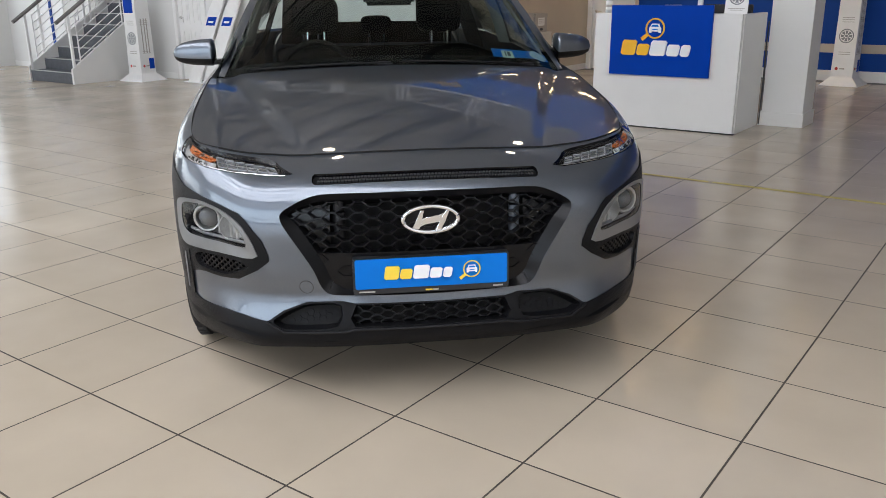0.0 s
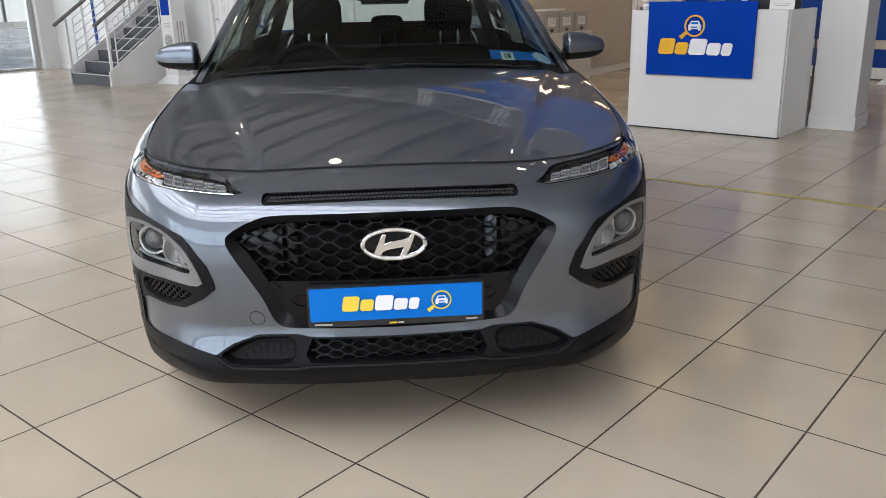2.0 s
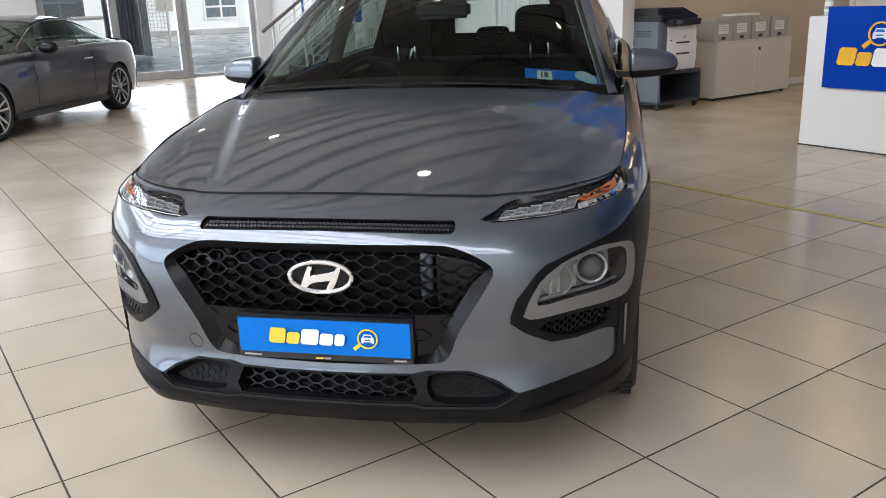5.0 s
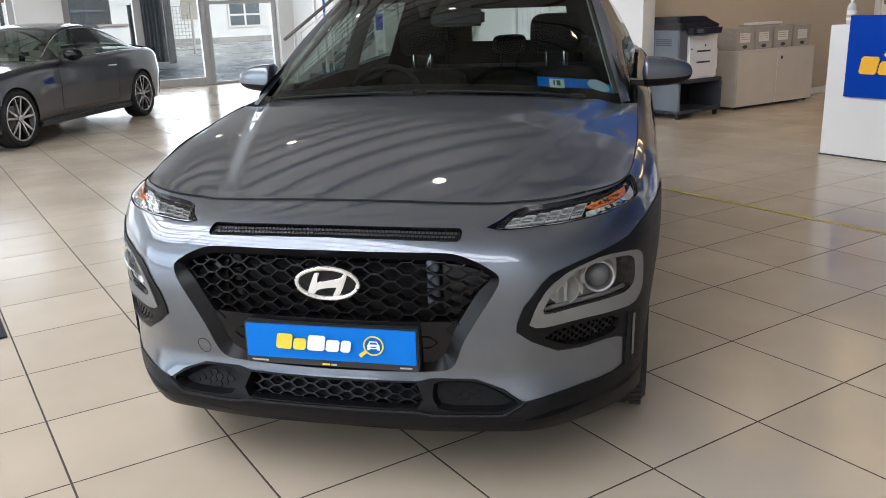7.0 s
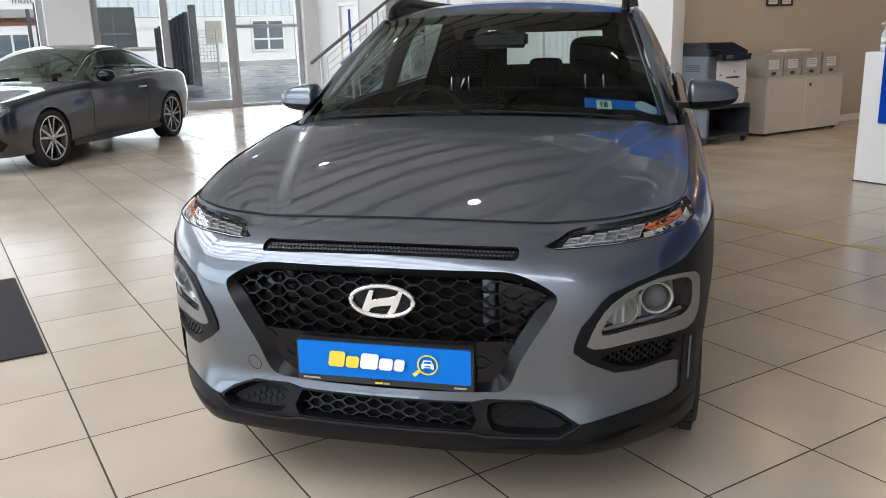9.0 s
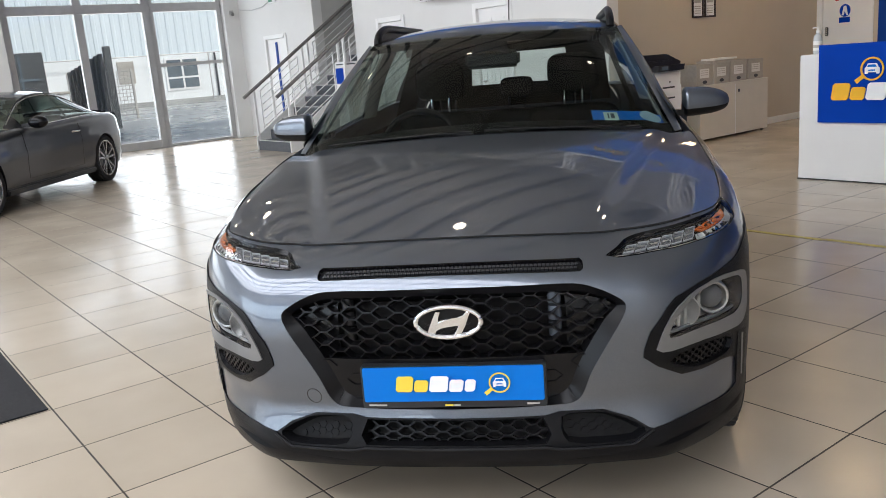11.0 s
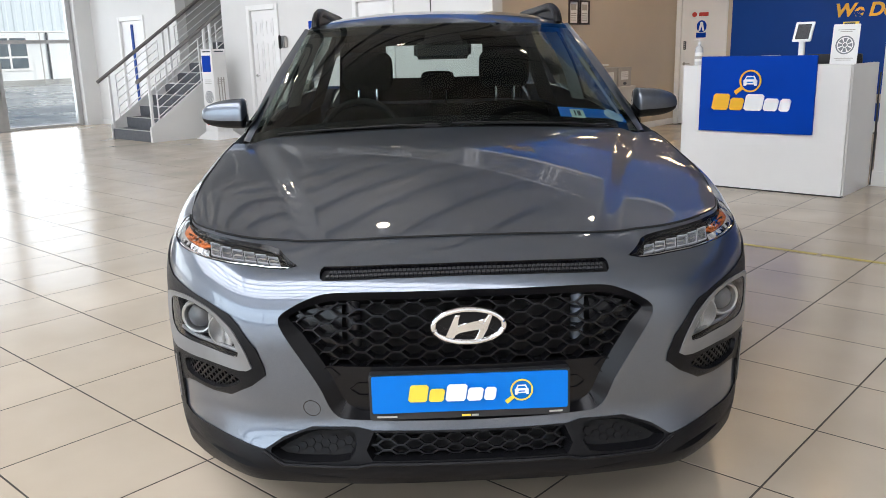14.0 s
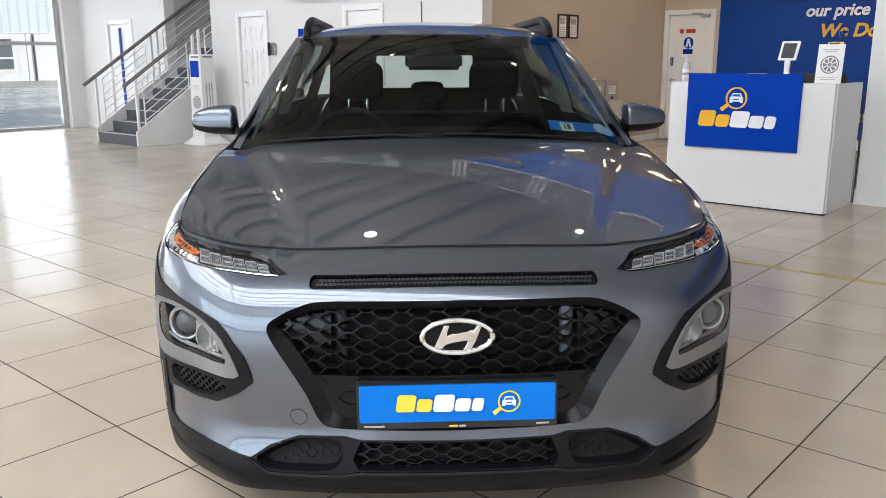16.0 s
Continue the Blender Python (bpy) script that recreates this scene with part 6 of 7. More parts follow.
for a in (Y0 + .06, Y1 - .06):
    for xx in (X0 + .06, X1 - .06):
        part("foot", lathe([(.02, 0), (.025, .03)], 12, "z", centre=(xx, a, 0)), BLACKPLASTIC, cabn)


def archive_box(y, w, h, x=-6.80):
    b = thing("archive_box", "grey cardboard archive box with a white label and oval hand hole", "box", pose(x, y, CH), "archive boxes")
    part("carton", box(-.17, .15, -w / 2, w / 2, 0, h, .004), CARD, b)
    part("lid", box(-.175, .155, -w / 2 - .004, w / 2 + .004, h - .05, h + .006, .004), CARD, b)
    to = lambda p, q, r: Vector((.15 + r, p, q))
    part("label", slab([(-w * .3, h * .36), (w * .26, h * .36), (w * .26, h * .80), (-w * .3, h * .80)], .001, .003, to), PAPER, b, smooth=0)
    part("hand_hole", slab(ellipse(0, h * .16, .05, .022, 24), .001, .002, to), PRINTDARK, b, smooth=0)
    for q in (.5, .6, .7):
        part("label_line", slab([(-w * .26, h * q), (w * .2, h * q), (w * .2, h * q + .006), (-w * .26, h * q + .006)], .003, .004, to), CARD, b, smooth=0)


for y, w in ((10.40, .36), (10.78, .36), (11.18, .38), (11.60, .36)):
    archive_box(y, w, .27)
fold = thing("folder_stack", "flat grey folders lying on the boxes", "folders", pose(-6.82, 10.92, CH + .277))
part("folder", box(-.12, .12, -.30, .22, 0, .03, .003), CARD, fold)
part("folder", box(-.10, .12, -.22, .30, .031, .055, .003), PAPER, fold)

cop = thing("photocopier", "white and blue-grey office photocopier on a dark trolley", "copier", pose(-6.70, 9.42, 0))
tr = part("trolley", box(-.27, .22, -.42, .36, .36, .40, .01), TROLLEY, cop, "dark trolley on castors")
part("trolley_side", box(-.27, .22, -.42, -.38, .07, .36, .006), COPIERGREY, tr)
part("trolley_side", box(-.27, .22, .32, .36, .07, .36, .006), TROLLEY, tr)
part("trolley_back", box(-.27, -.25, -.38, .32, .07, .36, .003), DARK, tr)
part("trolley_floor", box(-.27, .22, -.42, .36, .06, .09, .006), TROLLEY, tr)
for a in (-.37, .31):
    for xx in (-.22, .17):
        part("castor", lathe([(.0, -.015), (.03, -.015), (.03, .015), (0, .015)], 16, "y", centre=(xx, a, .03)), BLACKPLASTIC, tr)
body = part("body", box(-.27, .20, -.26, .27, .40, .92, .015), WHITEPRINT, cop)
part("side_cover", box(-.27, .195, -.42, -.262, .40, .98, .012), COPIERGREY, cop)
for z in (.50, .63):
    part("paper_drawer", box(.195, .212, -.25, .26, z, z + .12, .006), WHITEPRINT, body)
    part("drawer_slot", box(.205, .216, -.12, .12, z + .085, z + .105, .002), PRINTDARK, body)
part("mark", slab(ellipse(0, .79, .012, .012, 16), .001, .003, lambda p, q, r: Vector((.2 + r, p + .04, q))), PRINTDARK, body)
part("scanner", box(-.27, .22, -.42, .10, .98, 1.06, .015), BLACKPLASTIC, cop)
# dark block for the shade inside the output bay
part("output_bay", box(-.25, .16, -.26, .24, .925, .978, .004), DARK, cop)
part("feeder", box(-.25, .17, -.41, .06, 1.06, 1.135, .012), BLACKPLASTIC, cop, "black document feeder")
part("feeder_hood", slab([(-.05, 1.09), (.10, 1.125), (.12, 1.105), (.34, 1.03), (.33, 1.01), (.02, 1.04)], -.22, .15, lambda a, b, h: Vector((h, a, b)), bevel=.004), BLACKPLASTIC, cop)
part("feeder_tray", slab([(.08, .985), (.30, 1.0), (.30, 1.02), (.08, 1.03)], -.2, .17, lambda a, b, h: Vector((h, a, b))), BLACKPLASTIC, cop)
pnl = part("control_panel", slab([(-.30, .93), (.20, .93), (.22, 1.0), (-.30, 1.0)], .20, .30, lambda a, b, h: Vector((h, a, b)), bevel=.004), BLACKPLASTIC, cop)
part("display", slab([(-.24, .945), (-.12, .945), (-.12, .99), (-.24, .99)], .3005, .303, lambda a, b, h: Vector((h, a, b))), PANEGREY, pnl, smooth=0)
part("round_lock", lathe([(0, .004), (.022, .004), (.024, 0)], 16, "x", centre=(.2, -.20, .74)), BLACKPLASTIC, body)
part("side_tray", slab([(.27, .50), (.34, .50), (.36, .58), (.30, .66), (.27, .66)], -.2, .12, lambda a, b, h: Vector((h, a, b))), BLACKPLASTIC, cop)
for k in range(4):
    part("side_vent", box(-.16, .08, -.4225, -.4205, .80 + .022 * k, .812 + .022 * k), PRINTDARK, cop, smooth=0)

for piece in cop.children:
    if piece == tr:
        piece.scale.z = 1.18
    else:
        piece.location.z += .072

for y in (10.735, 11.015):
    f = thing("picture_frame", "dark framed certificate on the office wall", "picture", pose(-6.998, y, 1.80), "certificates")
    to = lambda a, b, h: Vector((h, a, b))
    o, i = [(-.122, -.165), (.122, -.165), (.122, .165), (-.122, .165)], [(-.1, -.143), (.1, -.143), (.1, .143), (-.1, .143)]
    part("frame", ring_slab(o, i, 0, .02, to), mat("dark_frame_wood", (.03, .02, .016), .4, vary=.2, scale=40) if "dark_frame_wood" not in bpy.data.materials else bpy.data.materials["dark_frame_wood"], f, smooth=0)
    part("sheet", slab(i, .002, .006, to), PAPER, f, smooth=0)
    part("picture_block", slab([(-.07, .03), (.07, .03), (.07, .11), (-.07, .11)], .006, .007, to), CARD, f, smooth=0)
    for k in range(4):
        part("print_line", slab([(-.07, -.02 - .03 * k), (.07, -.02 - .03 * k), (.07, -.01 - .03 * k), (-.07, -.01 - .03 * k)], .006, .007, to), CARD, f, smooth=0)

# ---- stair wall fittings ----
ac = thing("air_conditioner", "white wall-mounted air conditioner", "air conditioner", pose(-9.75, STAIR_Y, 2.24))
part("casing", slab([(-.03, 0), (-.17, .02), (-.20, .08), (-.19, .26), (-.14, .30), (-.0, .30)], -.82, .82, lambda a, b, h: Vector((h, a, b))), WHITEPRINT, ac)
part("outlet", slab([(-.05, -.004), (-.165, .012), (-.165, .02), (-.05, .02)], -.72, .72, lambda a, b, h: Vector((h, a, b))), PRINTDARK, ac)
for k in range(3):
    part("vane", box(-.72, .72, -.16 + .035 * k, -.155 + .035 * k, -.006, .022, .001), WHITEPRINT, ac)
ph = thing("wall_phone", "small grey wall telephone by the door", "telephone", pose(-11.03, STAIR_Y, 1.42))
part("cradle", box(-.06, .06, -.05, 0, 0, .19, .012), SATIN, ph)
part("handset", box(-.05, -.01, -.09, -.05, -.01, .2, .012), BLACKPLASTIC, ph)
ex = thing("exit_sign", "small green and white exit sign", "sign", pose(-15.64, STAIR_Y, 2.72))
part("plate", box(-.16, .16, -.03, 0, 0, .16, .006), WHITEPRINT, ex)
part("symbol", box(-.14, .02, -.034, -.029, .02, .14, .002), GREEN, ex)
cn = thing("cable_conduit", "thin grey cable running along the wall top", "cable", pose(0, 0, 0))
part("conduit", tube([(-17.2, STAIR_Y - .02, 2.72), (-16.6, STAIR_Y - .02, 2.66), (-16.1, STAIR_Y - .02, 2.68), (-15.8, STAIR_Y - .02, 2.76)], .01, 6), ALU, cn)
cam2 = thing("security_camera", "small grey security camera at the window head", "camera", pose(-17.25, 8.62, 2.62))
part("mount", box(-.06, .0, -.04, .04, 0, .1, .01), ALU, cam2)
part("barrel", tube([(0, 0, .04), (.16, -.06, 0)], .035, 12), SATIN, cam2)

# ---- on the floor ----
matt = thing("entrance_mat", "black rubber entrance mat set flush in the tiles", "mat")
part("mat_surface", box(-5.26, -3.745, .42, 1.41, .0005, .008, .003), MATBLACK, matt)
tape = thing("floor_tape", "worn yellow marking tape across the tiles", "tape")
random.seed(4)
bm = bmesh.new()
x = -6.6
while x < 3.0:
    w = random.uniform(.5, 1.2)
    y = 6.03 + .012 * math.sin(x * 2.1)
    box(x, x + w - random.choice((.0, .0, .03)), y - .022, y + .022, .0004, .0016, 0, bm)
    x += w
part("strip", bm, TAPE, tape, smooth=0)

# louvred ceiling lights over the reception
for x in (-5.9, -4.3, -2.7):
    for y in (9.9, 12.2):
        cl = thing("ceiling_light", "square louvred ceiling light in the reception", "ceiling light", pose(x, y, UP), "reception lights")
        part("frame", ring_slab([(-.31, -.31), (.31, -.31), (.31, .31), (-.31, .31)], [(-.28, -.28), (.28, -.28), (.28, .28), (-.28, .28)], -.05, -.001, lambda a, b, h: Vector((a, b, h))), RAILWHITE, cl, smooth=0)
        for k in range(4):
            part("tube", box(-.245 + .14 * k, -.175 + .14 * k, -.27, .27, -.026, -.012, .004), PANELGLOW, cl)
        for k in range(3):
            part("louvre", box(-.279, .279, -.15 + .145 * k, -.14 + .145 * k, -.048, -.028), ALU, cl, smooth=0)
kp = thing("door_keypad", "small grey keypad lock above the office door lever", "keypad lock", pose(-6.82, BACK_Y, 1.30))
part("body", box(-.022, .022, -.02, .006, -.07, .07, .006), STEPGREY, kp)
for k in range(4):
    part("key", box(-.014, .014, -.024, -.019, -.055 + .03 * k, -.037 + .03 * k, .002), CARD, kp)


# ---- the dark coupe by the sliding doors ----
cplan = [(0, 0), (.01, .35), (.05, .6), (.14, .78), (.30, .87), (.55, .905), (.9, .92), (1.8, .915), (2.8, .925), (3.75, .925), (4.3, .88), (4.62, .74), (4.72, .5)]
cfront = ([0, .02, .05, .10, .18, .3, .45, .6, .75], [.26, .15, .08, .03, .0, -.01, .0, .02, .06])
cside = ([0, .02, .05, .1, .2, .3, .36, .45, .6, .75], [.10, .06, .035, .018, .01, -.005, .0, .012, .02, .06])
c0 = Shell(cplan, cfront, cside, [0, 9], [.75, .75], [0, 9], [.2, .2])
cx_ = c0.u_at_x
ctop = [(0, .74), (.6, .75), (cx_(.3), .80), (cx_(.9), .88), (cx_(1.6), .945), (cx_(2.6), .955), (cx_(3.4), .985), (cx_(4.2), .985), (cx_(4.6), .95), (9, .95)]
cg, cz_ = soft_table([a for a, _ in ctop], [b for _, b in ctop], .06, .02)
C = Shell(cplan, cfront, cside, cg, cz_, [0, cx_(.3), cx_(1.2), cx_(3.4), 9], [.19, .2, .22, .22, .26])
coupe = thing("coupe", "dark grey two-door coupe with five-spoke alloy wheels", "car", pose(-10.37, 1.10, 0, 0, 0, -41.4))
CA = [[(C.u_at_x(ax + .36 * math.cos(radians(a))), .335 + .36 * math.sin(radians(a))) for a in range(-22, 203, 8)] for ax in (.84, 3.77)]
cl_light = C.outline([(.52, .66), (.60, .735), (.72, .755), (.80, .752), (.83, .70), (.76, .635), (.62, .62)])
cl_in = C.outline([(.40, .30), (.44, .42), (.60, .44), (.74, .42), (.80, .34), (.76, .27), (.5, .26)])
cl_gr = C.outline([(0, .62), (.34, .62), (.44, .52), (.38, .40), (0, .38)])
holes = CA + [cl_light, cl_in, cl_gr]
cl_lines = [dense(h, .03) for h in holes[2:]] + CA
clv = [.01, .025, .045, .07] + [.1 + .05 * k for k in range(15)]
C.mesh(C.patch(cl_lines, lambda c: not any(inside(c, h) for h in holes), lip=.02, mirror=0, levels=clv, ustep=.05), "body_skin", COUPE, coupe)
for s in (1, -1):
    C.mesh(C.patch([dense(cl_light, .03)], lambda c: inside(c, cl_light), off=-.03, umax=1.6, levels=clv, mirror=s), "headlamp_back", SATIN, coupe)
    hl_ = C.mesh(C.patch([dense(cl_light, .03)], lambda c: inside(c, cl_light), off=.0, umax=1.6, levels=clv, mirror=s), "headlamp", LENS, coupe, "clear swept headlamp")
    for y_, z_ in ((.62, .68), (.72, .70)):
        p = C.at(C.u_of(y_, z_), z_, -.02)
        part("lamp_bulb", lathe([(.0, .04), (.03, .03), (.04, .0)], 16, "x", centre=(p.x - .01, p.y * s, p.z)), CHROME, hl_)
    C.mesh(C.patch([dense(cl_in, .03)], lambda c: inside(c, cl_in), off=-.03, umax=1.6, levels=clv, mirror=s), "air_intake", MESHBLK, coupe)
    for ax in (.84, 3.77):
        wheel(coupe, -ax, s * .80, .335, .225, s, 5, None, .78, 1.25)
        part("wheel_housing", half_arch(-ax, .335, .375, s * .5, s * .89), DARK, coupe)
C.mesh(C.patch([dense(cl_gr, .03)], lambda c: inside(c, cl_gr), off=-.03, umax=.6, levels=clv, mirror=0), "grille", MESHBLK, coupe)


def ctop_pt(u, s):
    p = C.at(u, C.ztop(u))
    return Vector((p.x, p.y * s, p.z))


CUC, CUR = C.u_of(.70, .75), C.u_at_x(1.62)


def bonnet_c(a, b):
    t = 2 * a - 1
    F_ = ctop_pt(abs(t) * CUC, 1 if t >= 0 else -1)
    u = CUC + (CUR - CUC) * b
    q = ctop_pt(u, 1)
    R_ = Vector((ctop_pt(CUR, 1).x + .12 * (1 - t * t), ctop_pt(CUR, 1).y * t, ctop_pt(CUR, 1).z + .02 * (1 - t * t)))
    A = F_ * (1 - b) + R_ * b
    B = Vector((q.x, q.y * t, q.z))
    D = Vector((ctop_pt(CUC, 1).x, ctop_pt(CUC, 1).y * t, ctop_pt(CUC, 1).z)) * (1 - b) + Vector((ctop_pt(CUR, 1).x, ctop_pt(CUR, 1).y * t, ctop_pt(CUR, 1).z)) * b
    p = A + B - D
    p.z += .035 * math.sin(math.pi * b) * (1 - t * t)
    return p


part("bonnet", grid_mesh(bonnet_c, 24, 20), COUPE, coupe, smooth=80)
# glasshouse: one arch of roof from windscreen to boot
def arch(x):
    return float(np.interp(x, [1.60, 1.85, 2.15, 2.45, 2.8, 3.1, 3.45, 3.8, 4.15], [.975, 1.15, 1.31, 1.385, 1.40, 1.385, 1.30, 1.16, 1.02]))


agx, agz = soft_table([1.5 + .05 * k for k in range(54)], [arch(1.5 + .05 * k) for k in range(54)], .12, .02)
arch2 = lambda x: float(np.interp(x, agx, agz))
half = lambda x: float(np.interp(x, [1.60, 2.2, 2.8, 3.4, 4.15], [.72, .60, .585, .57, .62]))


def crown(a, b, x0, x1):
    t = 2 * a - 1
    x = x0 + (x1 - x0) * b
    return Vector((-(x - .10 * (1 - t * t) * max(0, 1 - (x - 1.6) / 1.0)), half(x) * t, arch2(x) - .05 * abs(t) ** 2.5))


part("windscreen", grid_mesh(lambda a, b: crown(a, b, 1.60, 2.30), 16, 14), COUPEGLASS, coupe, smooth=80)
part("roof", grid_mesh(lambda a, b: crown(a, b, 2.30, 3.20), 16, 14), COUPE, coupe, smooth=80)
part("rear_screen", grid_mesh(lambda a, b: crown(a, b, 3.20, 4.0), 16, 12), COUPEGLASS, coupe, smooth=80)
part("boot_lid", grid_mesh(lambda a, b: Vector((-(4.0 + .62 * b - .04 * (2 * a - 1) ** 2 * b), (2 * a - 1) * (.66 + .12 * math.sin(math.pi * b / 2) * (1 - b)), 1.06 - .08 * b - .02 * abs(2 * a - 1) ** 2)), 16, 8), COUPE, coupe, smooth=80)
for s in (1, -1):
    def flank_c(a, b):
        x = 1.62 + 2.5 * a
        q = ctop_pt(C.u_at_x(x), s)
        z1, y1 = arch2(x) - .05, half(x) * s
        return Vector((-x, q.y * (1 - b) + y1 * b + .02 * s * math.sin(math.pi * b), (q.z - .004) * (1 - b) + max(z1, q.z) * b))
    part("door_glass", grid_mesh(lambda a, b: flank_c(.10 + .80 * a, .04 + .86 * b), 24, 8), COUPEGLASS, coupe, smooth=80)
    part("door_lining", grid_mesh(lambda a, b: Vector((-(1.7 + 2.3 * a), .80 * s, .4 + .54 * b)), 4, 3), DASH, coupe)
    pil = lambda a, b: flank_c(.53 + .02 * a, b) - Vector((0, .004 * s, 0))
    part("window_post", grid_mesh(pil, 2, 6), GLOSSBLK, coupe, smooth=80)
    bm = bmesh.new()
    tube([flank_c(.03 + .93 * k / 30, .93) + Vector((0, .006 * s, 0)) for k in range(31)], .008, 6, bm)
    tube([flank_c(.03 + .93 * k / 30, .02) + Vector((0, .006 * s, 0)) for k in range(31)], .007, 6, bm)
    part("window_trim", bm, CHROME, coupe, "bright window trim")
    part("front_pillar", grid_mesh(lambda a, b: flank_c(.0 + .11 * a, b), 4, 8), COUPE, coupe, smooth=80)
    part("rear_pillar", grid_mesh(lambda a, b: flank_c(.86 + .14 * a, b), 4, 8), COUPE, coupe, smooth=80)
    part("roof_edge", grid_mesh(lambda a, b: flank_c(a, .9 + .1 * b) + Vector((0, .004 * s, .002)), 30, 3), COUPE, coupe, smooth=80)
    def egg_c(a, b):
        th, ph = 2 * math.pi * a, math.pi * b
        r = math.sin(ph) ** .7
        return Vector((-1.93 + .08 * math.cos(ph), s * (1.0 + .125 * math.cos(th) * r), 1.0 + .078 * math.sin(th) * r))
    mr = part("door_mirror", grid_mesh(egg_c, 24, 14), GLOSSBLK, coupe, "dark door mirror", smooth=80)
    part("mirror_arm", box(-1.96, -1.88, min(s * .80, s * .92), max(s * .80, s * .92), .95, .99, .01), BLACKPLASTIC, mr)
    q = C.at(C.u_at_x(2.95), .80, .012)
    hb = tube([(q.x + .09, (q.y - .012) * s, q.z), (q.x + .06, (q.y + .022) * s, q.z), (q.x - .06, (q.y + .022) * s, q.z), (q.x - .09, (q.y - .012) * s, q.z)], .013, 8)
    part("door_handle", hb, CHROME, coupe, "bright door handle")
    # black bars draw the shade in the door gaps
    bm = bmesh.new()
    for xd in (1.72, 3.08):
        u = C.u_at_x(xd)
        tube([((p := C.at(u, z, .001)).x, p.y * s, p.z) for z in np.arange(.34, .90, .04)], .0025, 5, bm)
    tube([((p := C.at(C.u_at_x(x), .335, .001)).x, p.y * s, p.z) for x in np.arange(1.72, 3.1, .06)], .0025, 5, bm)
    part("door_gap", bm, DARK, coupe)
    part("sill", box(-3.4, -1.2, min(s * .82, s * .915), max(s * .82, s * .915), .19, .27, .02), BLACKPLASTIC, coupe)
    part("tail_lamp", box(-4.69, -4.62, min(s * .40, s * .66), max(s * .40, s * .66), .76, .85, .03), RED, coupe)
    for xs in (2.35,):
        part("seat", box(-xs - .18, -xs, s * .36 - .25, s * .36 + .25, .5, 1.10, .10, seg=4), CREAM, coupe)
        part("headrest", box(-xs - .20, -xs - .10, s * .36 - .12, s * .36 + .12, 1.12, 1.28, .045, seg=4), CREAM, coupe)
part("underbody", box(-4.6, -.25, -.6, .6, .17, .45, .02), DARK, coupe)
part("tail_panel", grid_mesh(lambda a, b: Vector((-(4.62 + .08 * math.sin(math.pi * b)), (2 * a - 1) * .72, .96 - .70 * b)), 10, 8), COUPE, coupe, smooth=80)
part("dashboard", box(-2.1, -1.62, -.68, .68, .80, .93, .05), DASH, coupe)

part("rear_seat", box(-3.45, -3.2, -.60, .60, .5, 1.02, .08, seg=4), CREAM, coupe)
part("headlining", grid_mesh(lambda a, b: crown(a, b, 2.30, 3.20) - Vector((0, 0, .03)), 8, 6), CREAM, coupe, smooth=80)
part("cabin_floor", box(-4.4, -1.7, -.78, .78, .42, .46), DASH, coupe)


# ---- the yard outside ----
tagged(part("ground", box(-400, 400, -400, 400, -.30, -.205), ASPHALT, smooth=0), "wet grey concrete yard outside", "ground", kind="structure")
tagged(part("yard", box(-80, -17.8, -60, 60, -.2049, -.03), ASPHALT, smooth=0), "wet pale grey concrete yard with puddles", "yard", kind="structure")
far = thing("industrial_building", "long white industrial building with profiled sheet upper wall", "building", pose(-47, 0, 0))
part("lower_wall", box(-6, 0, -14, 52, -.03, 2.75), RENDERWHITE, far)
bm = bmesh.new()
for k in range(132):
    y = -14 + .5 * k
    slab([(y, 0), (y + .06, .035), (y + .2, .035), (y + .26, 0)], 2.78, 7.5, lambda a, b, h: Vector((b - .052, a, h)), bm)
part("profiled_sheet", bm, CLADWHITE, far, smooth=0)
part("sheet_backing", box(-6, -.05, -14, 52, 2.75, 7.5), CLADWHITE, far)
part("roof", box(-6.4, .35, -14.4, 52.4, 7.5, 7.8), STEELGREY, far)
part("base_kerb", box(0, .25, -14, 52, -.03, .25), ASPHALT, far)
def far_window(y0, y1, z0, z1, nx=2):
    w = part("window", box(.0, .06, y0, y1, z0, z1, .01), WHITEPRINT, far)
    n = (y1 - y0 - .12 * (nx + 1)) / nx
    for k in range(nx):
        a = y0 + .12 + k * (n + .12)
        for p, q in ((z0 + .12, z0 + (z1 - z0) * .36), (z0 + (z1 - z0) * .36 + .1, z1 - .12)):
            part("pane", box(.05, .07, a, a + n, p, q), PANEGREY, w, smooth=0)
for y in (-6.0, 3.0, 17.6, 30.0, 40.0):
    far_window(y, y + 2.0, .75, 2.55)
far_window(9.6, 11.4, .75, 2.5)
for y in (14.3, 20.6, 25.0):
    part("downpipe", tube([(.09, y, .0), (.09, y, 2.7)], .06, 8), STEELGREY, far)
part("notice", box(0, .04, 15.0, 15.9, 1.3, 2.5), CARD, far)
shd = thing("brick_annexe", "low brick and white shop front beyond the yard", "building", pose(-42, 1.9, 0))
part("wall", box(-4, 0, -6, 4.5, -.03, 2.6), RENDERWHITE, shd)
part("brick_band", box(-.02, .03, -6, 4.5, 2.3, 2.64), mat("red_brick", (.22, .09, .06), .8, vary=.3, scale=6), shd)
part("roof", box(-4.3, .25, -6.3, 4.6, 2.64, 2.98), ALU, shd)
sgn = part("sign_panel", box(-.1, .12, -6, 4.45, 3.0, 4.1), WHITEPRINT, shd, "white sign panel with dark lettering")
letters("motor", .44, .01, Matrix(((0, 0, 1, .13), (1, 0, 0, 3.14), (0, 1, 0, 3.24), (0, 0, 0, 1))), PRINTDARK, sgn)
posts = thing("yard_posts", "two dark steel posts with a small blue sign in the yard", "post", pose(-38, 5.2, 0))
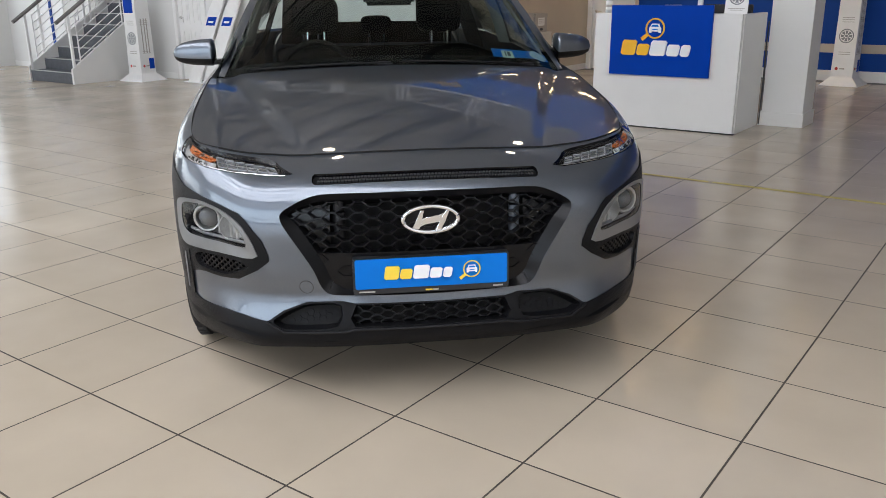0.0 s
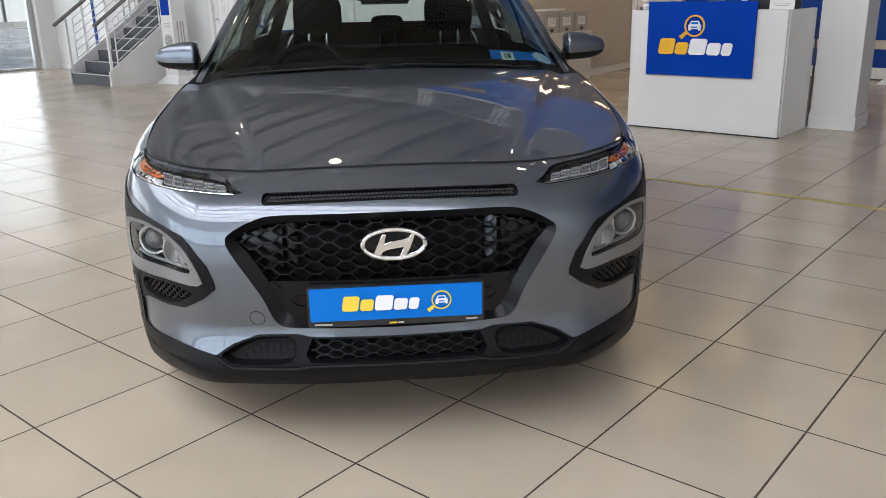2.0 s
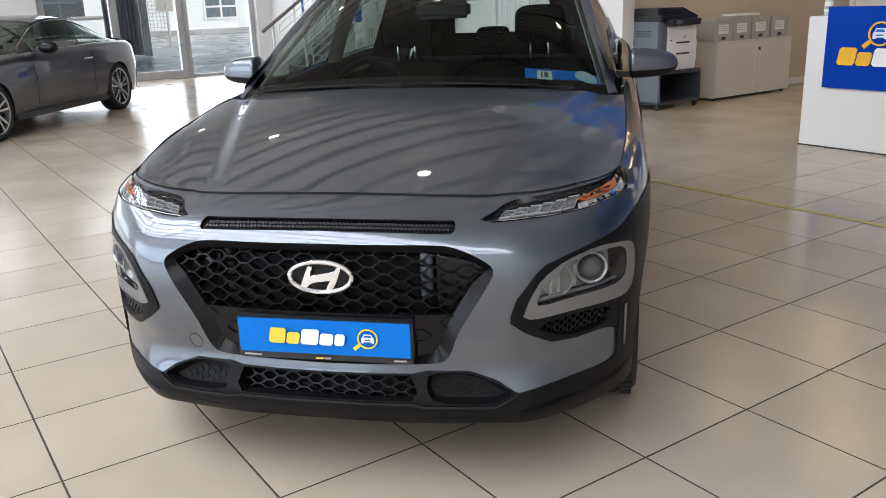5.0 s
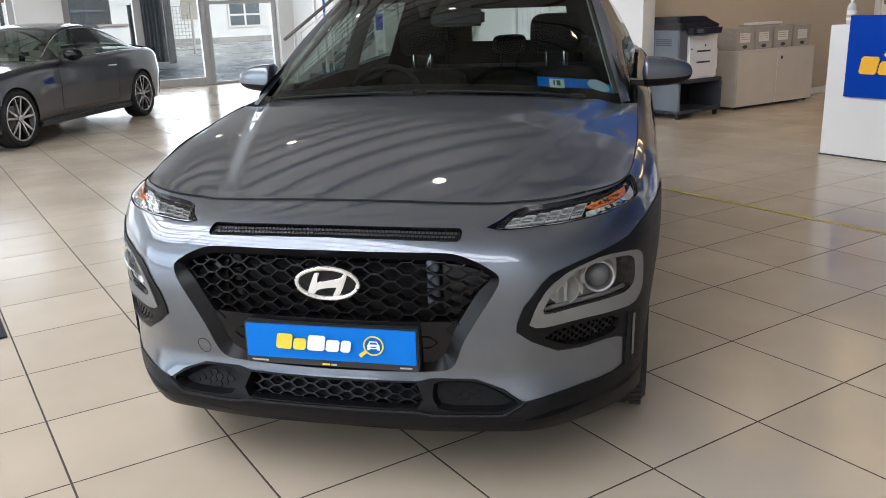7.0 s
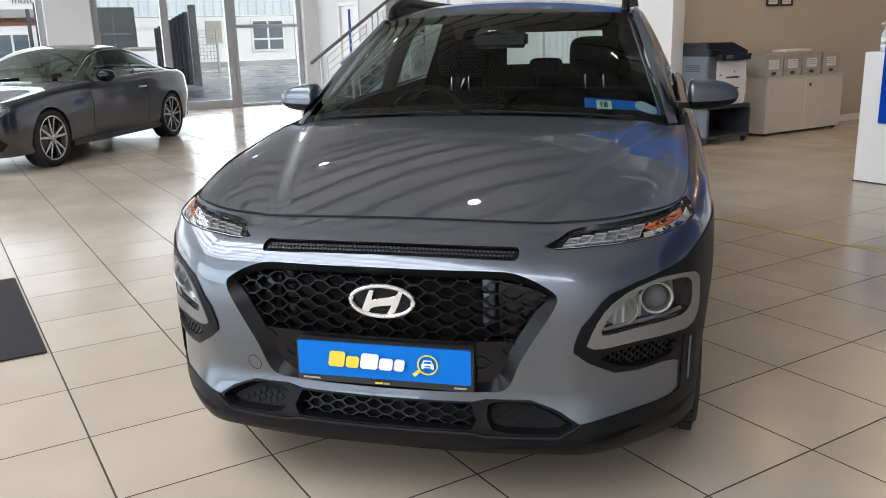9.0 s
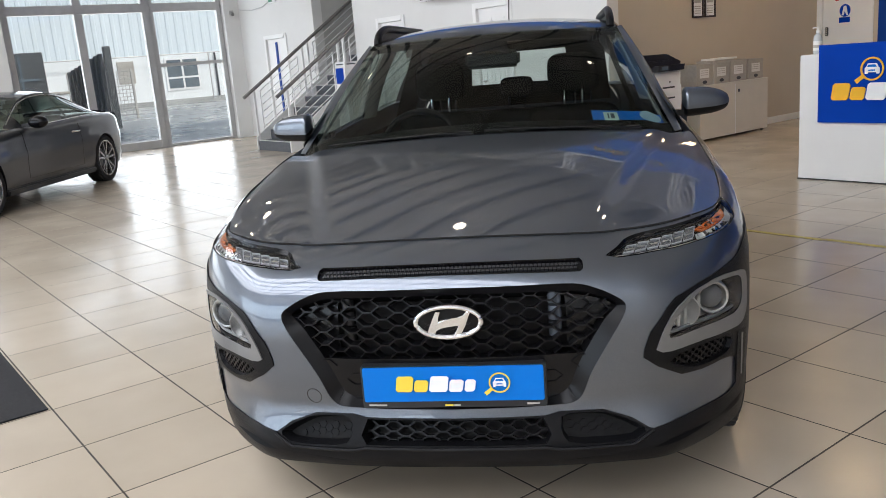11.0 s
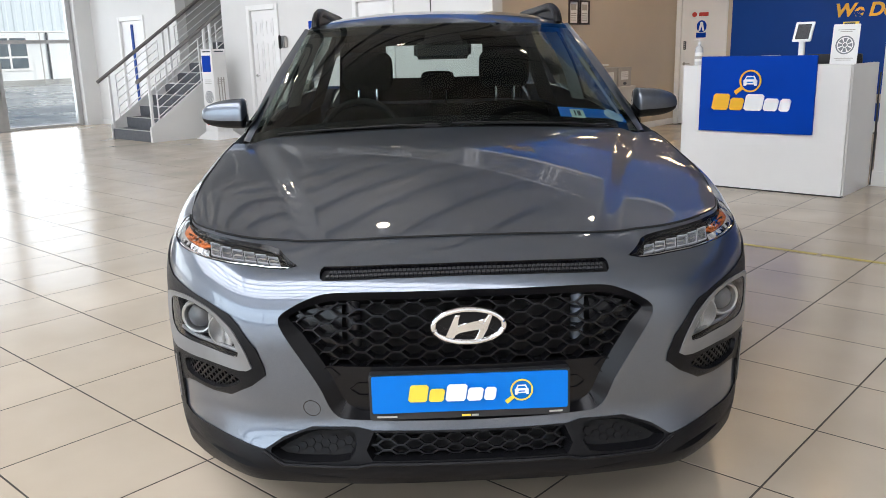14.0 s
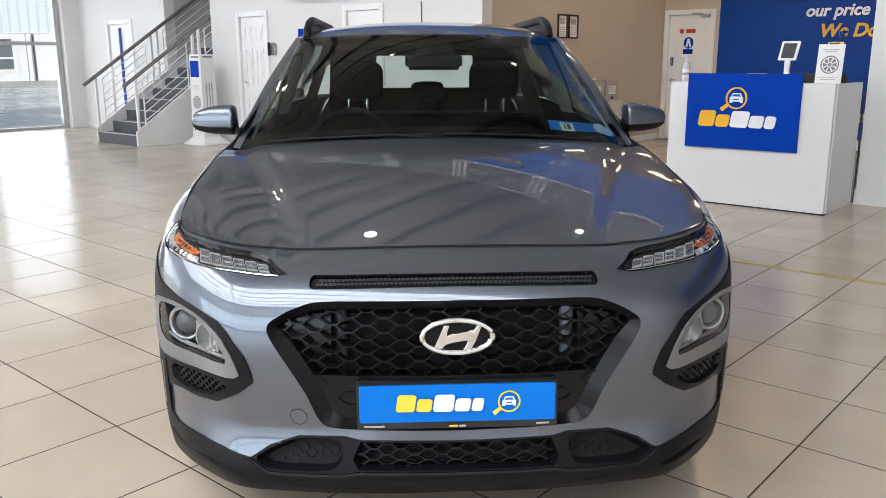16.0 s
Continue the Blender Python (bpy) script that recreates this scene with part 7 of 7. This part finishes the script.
for y, h in ((0, 2.85), (.30, 3.1)):
    part("post", box(-.06, .06, y - .07, y + .07, -.03, h, .01), STEELGREY, posts)
part("blue_sign", box(.06, .08, .32, .62, 1.55, 2.05, .005), STRIPBLUE, posts)
for y in (-4.5, -1.5, 1.5):
    wd = part("window", box(0, .05, y, y + 2.2, .8, 2.0), WHITEPRINT, shd)
    for k in range(3):
        part("pane", box(.04, .06, y + .1 + .7 * k, y + .7 + .7 * k, .9, 1.9), PANEGREY, wd, smooth=0)
# steel gate panel, mesh fence and skip
gate = thing("steel_gate", "dark grey corrugated steel gate leaf standing in the yard", "gate", pose(-27.6, 8.9, 0, 0, 0, 0))
for k in range(9):
    a = -.30 - k * .13
    part("sheet_rib", box(a * 1.6 - .04, a * 1.6 + .16, a * .55, a * .55 + .12, .0, 2.35 - .06 * k, .01), STEELGREY, gate)
part("post", box(-.1, .1, -.1, .1, -.03, 2.55, .01), STEELGREY, gate)
part("wheel_rail", box(-2.6, .1, -.95, -.85, .1, .2, .01), STEELGREY, gate)
cont = thing("dark_container", "dark blue-grey container at the yard edge", "container", pose(-38, 8.5, 0))
part("shell", box(-6, 0, -1.0, .85, 0.0, 2.9, .03), STEELGREY, cont)
for z in (1.75,):
    part("door_bar", box(.0, .04, -.75, .6, z, z + .09), PANEGREY, cont)
part("door_gap", box(.0, .03, -.13, -.05, .1, 2.8), PANEGREY, cont)
fence = thing("mesh_fence", "grey steel mesh fence panels in the yard", "fence", pose(-34, 7.2, 0))
for y in (2.0, 4.4):
    part("post", box(-.04, .04, y - .04, y + .04, -.03, 1.9), ALU, fence)
bm = bmesh.new()
for k in range(13):
    tube([(0, 2.0, .15 + .14 * k), (0, 4.4, .15 + .14 * k)], .012, 4, bm)
for k in range(18):
    tube([(0, 2.0 + .14 * k, .1), (0, 2.0 + .14 * k, 1.85)], .012, 4, bm)
part("mesh", bm, ALU, fence)
rail = thing("yard_rail", "long thin grey rail along the building", "rail", pose(-46.4, 0, 0))
part("top_rail", tube([(0, 8, 2.72), (0, 40, 2.72)], .035, 6), ALU, rail)
for y in (8, 14, 20, 26, 32, 40):
    part("post", tube([(0, y, -.03), (0, y, 2.72)], .03, 6), ALU, rail)
cage = thing("pallet_cage", "white wire cage and grey bins by the fence", "cage", pose(-33, 8.3, 0))
part("bin", box(-.6, .0, -.5, .6, -.03, 1.15, .05), RENDERWHITE, cage)
part("lid", box(-.65, .05, -.55, .65, 1.15, 1.25, .03), CARD, cage)


# ---- floor tiles, laid square to the walls ----
JOINT = 0.0068


def tile_shape(bm, x, y):
    w, b = T / 2 - JOINT / 2, 0.0016
    lo = [bm.verts.new((x + sx * w, y + sy * w, -0.003)) for sx, sy in ((-1, -1), (1, -1), (1, 1), (-1, 1))]
    md = [bm.verts.new((x + sx * w, y + sy * w, -b * .5)) for sx, sy in ((-1, -1), (1, -1), (1, 1), (-1, 1))]
    hi = [bm.verts.new((x + sx * (w - b), y + sy * (w - b), 0)) for sx, sy in ((-1, -1), (1, -1), (1, 1), (-1, 1))]
    bm.faces.new(hi)
    for i in range(4):
        j = (i + 1) % 4
        bm.faces.new((lo[i], lo[j], md[j], md[i]))
        bm.faces.new((md[i], md[j], hi[j], hi[i]))


bm = bmesh.new()
tile_shape(bm, 0, 0)
tile_mesh = bpy.data.meshes.new("tile")
bm.to_mesh(tile_mesh)
bm.free()
tile_mesh.materials.append(TILE)
rest = bmesh.new()
for i in range(-33, 23):
    for j in range(-23, 23):
        x, y = GX + T * (i + 0.5), GY + T * (j + 0.5)
        if x < WEST_X + 0.1 or x > EAST_X or y < SOUTH_Y + 0.2 or y > BACK_Y:
            continue
        if -11 <= i <= 5 and -6 <= j <= 10:
            t_ = new("tile", tile_mesh)
            t_.parent = floor
            t_.location = (x, y, 0)
        else:
            tile_shape(rest, x, y)
tagged(part("tiles_far", rest, TILEFAR, floor, smooth=0, recalc=False), kind="stuff")
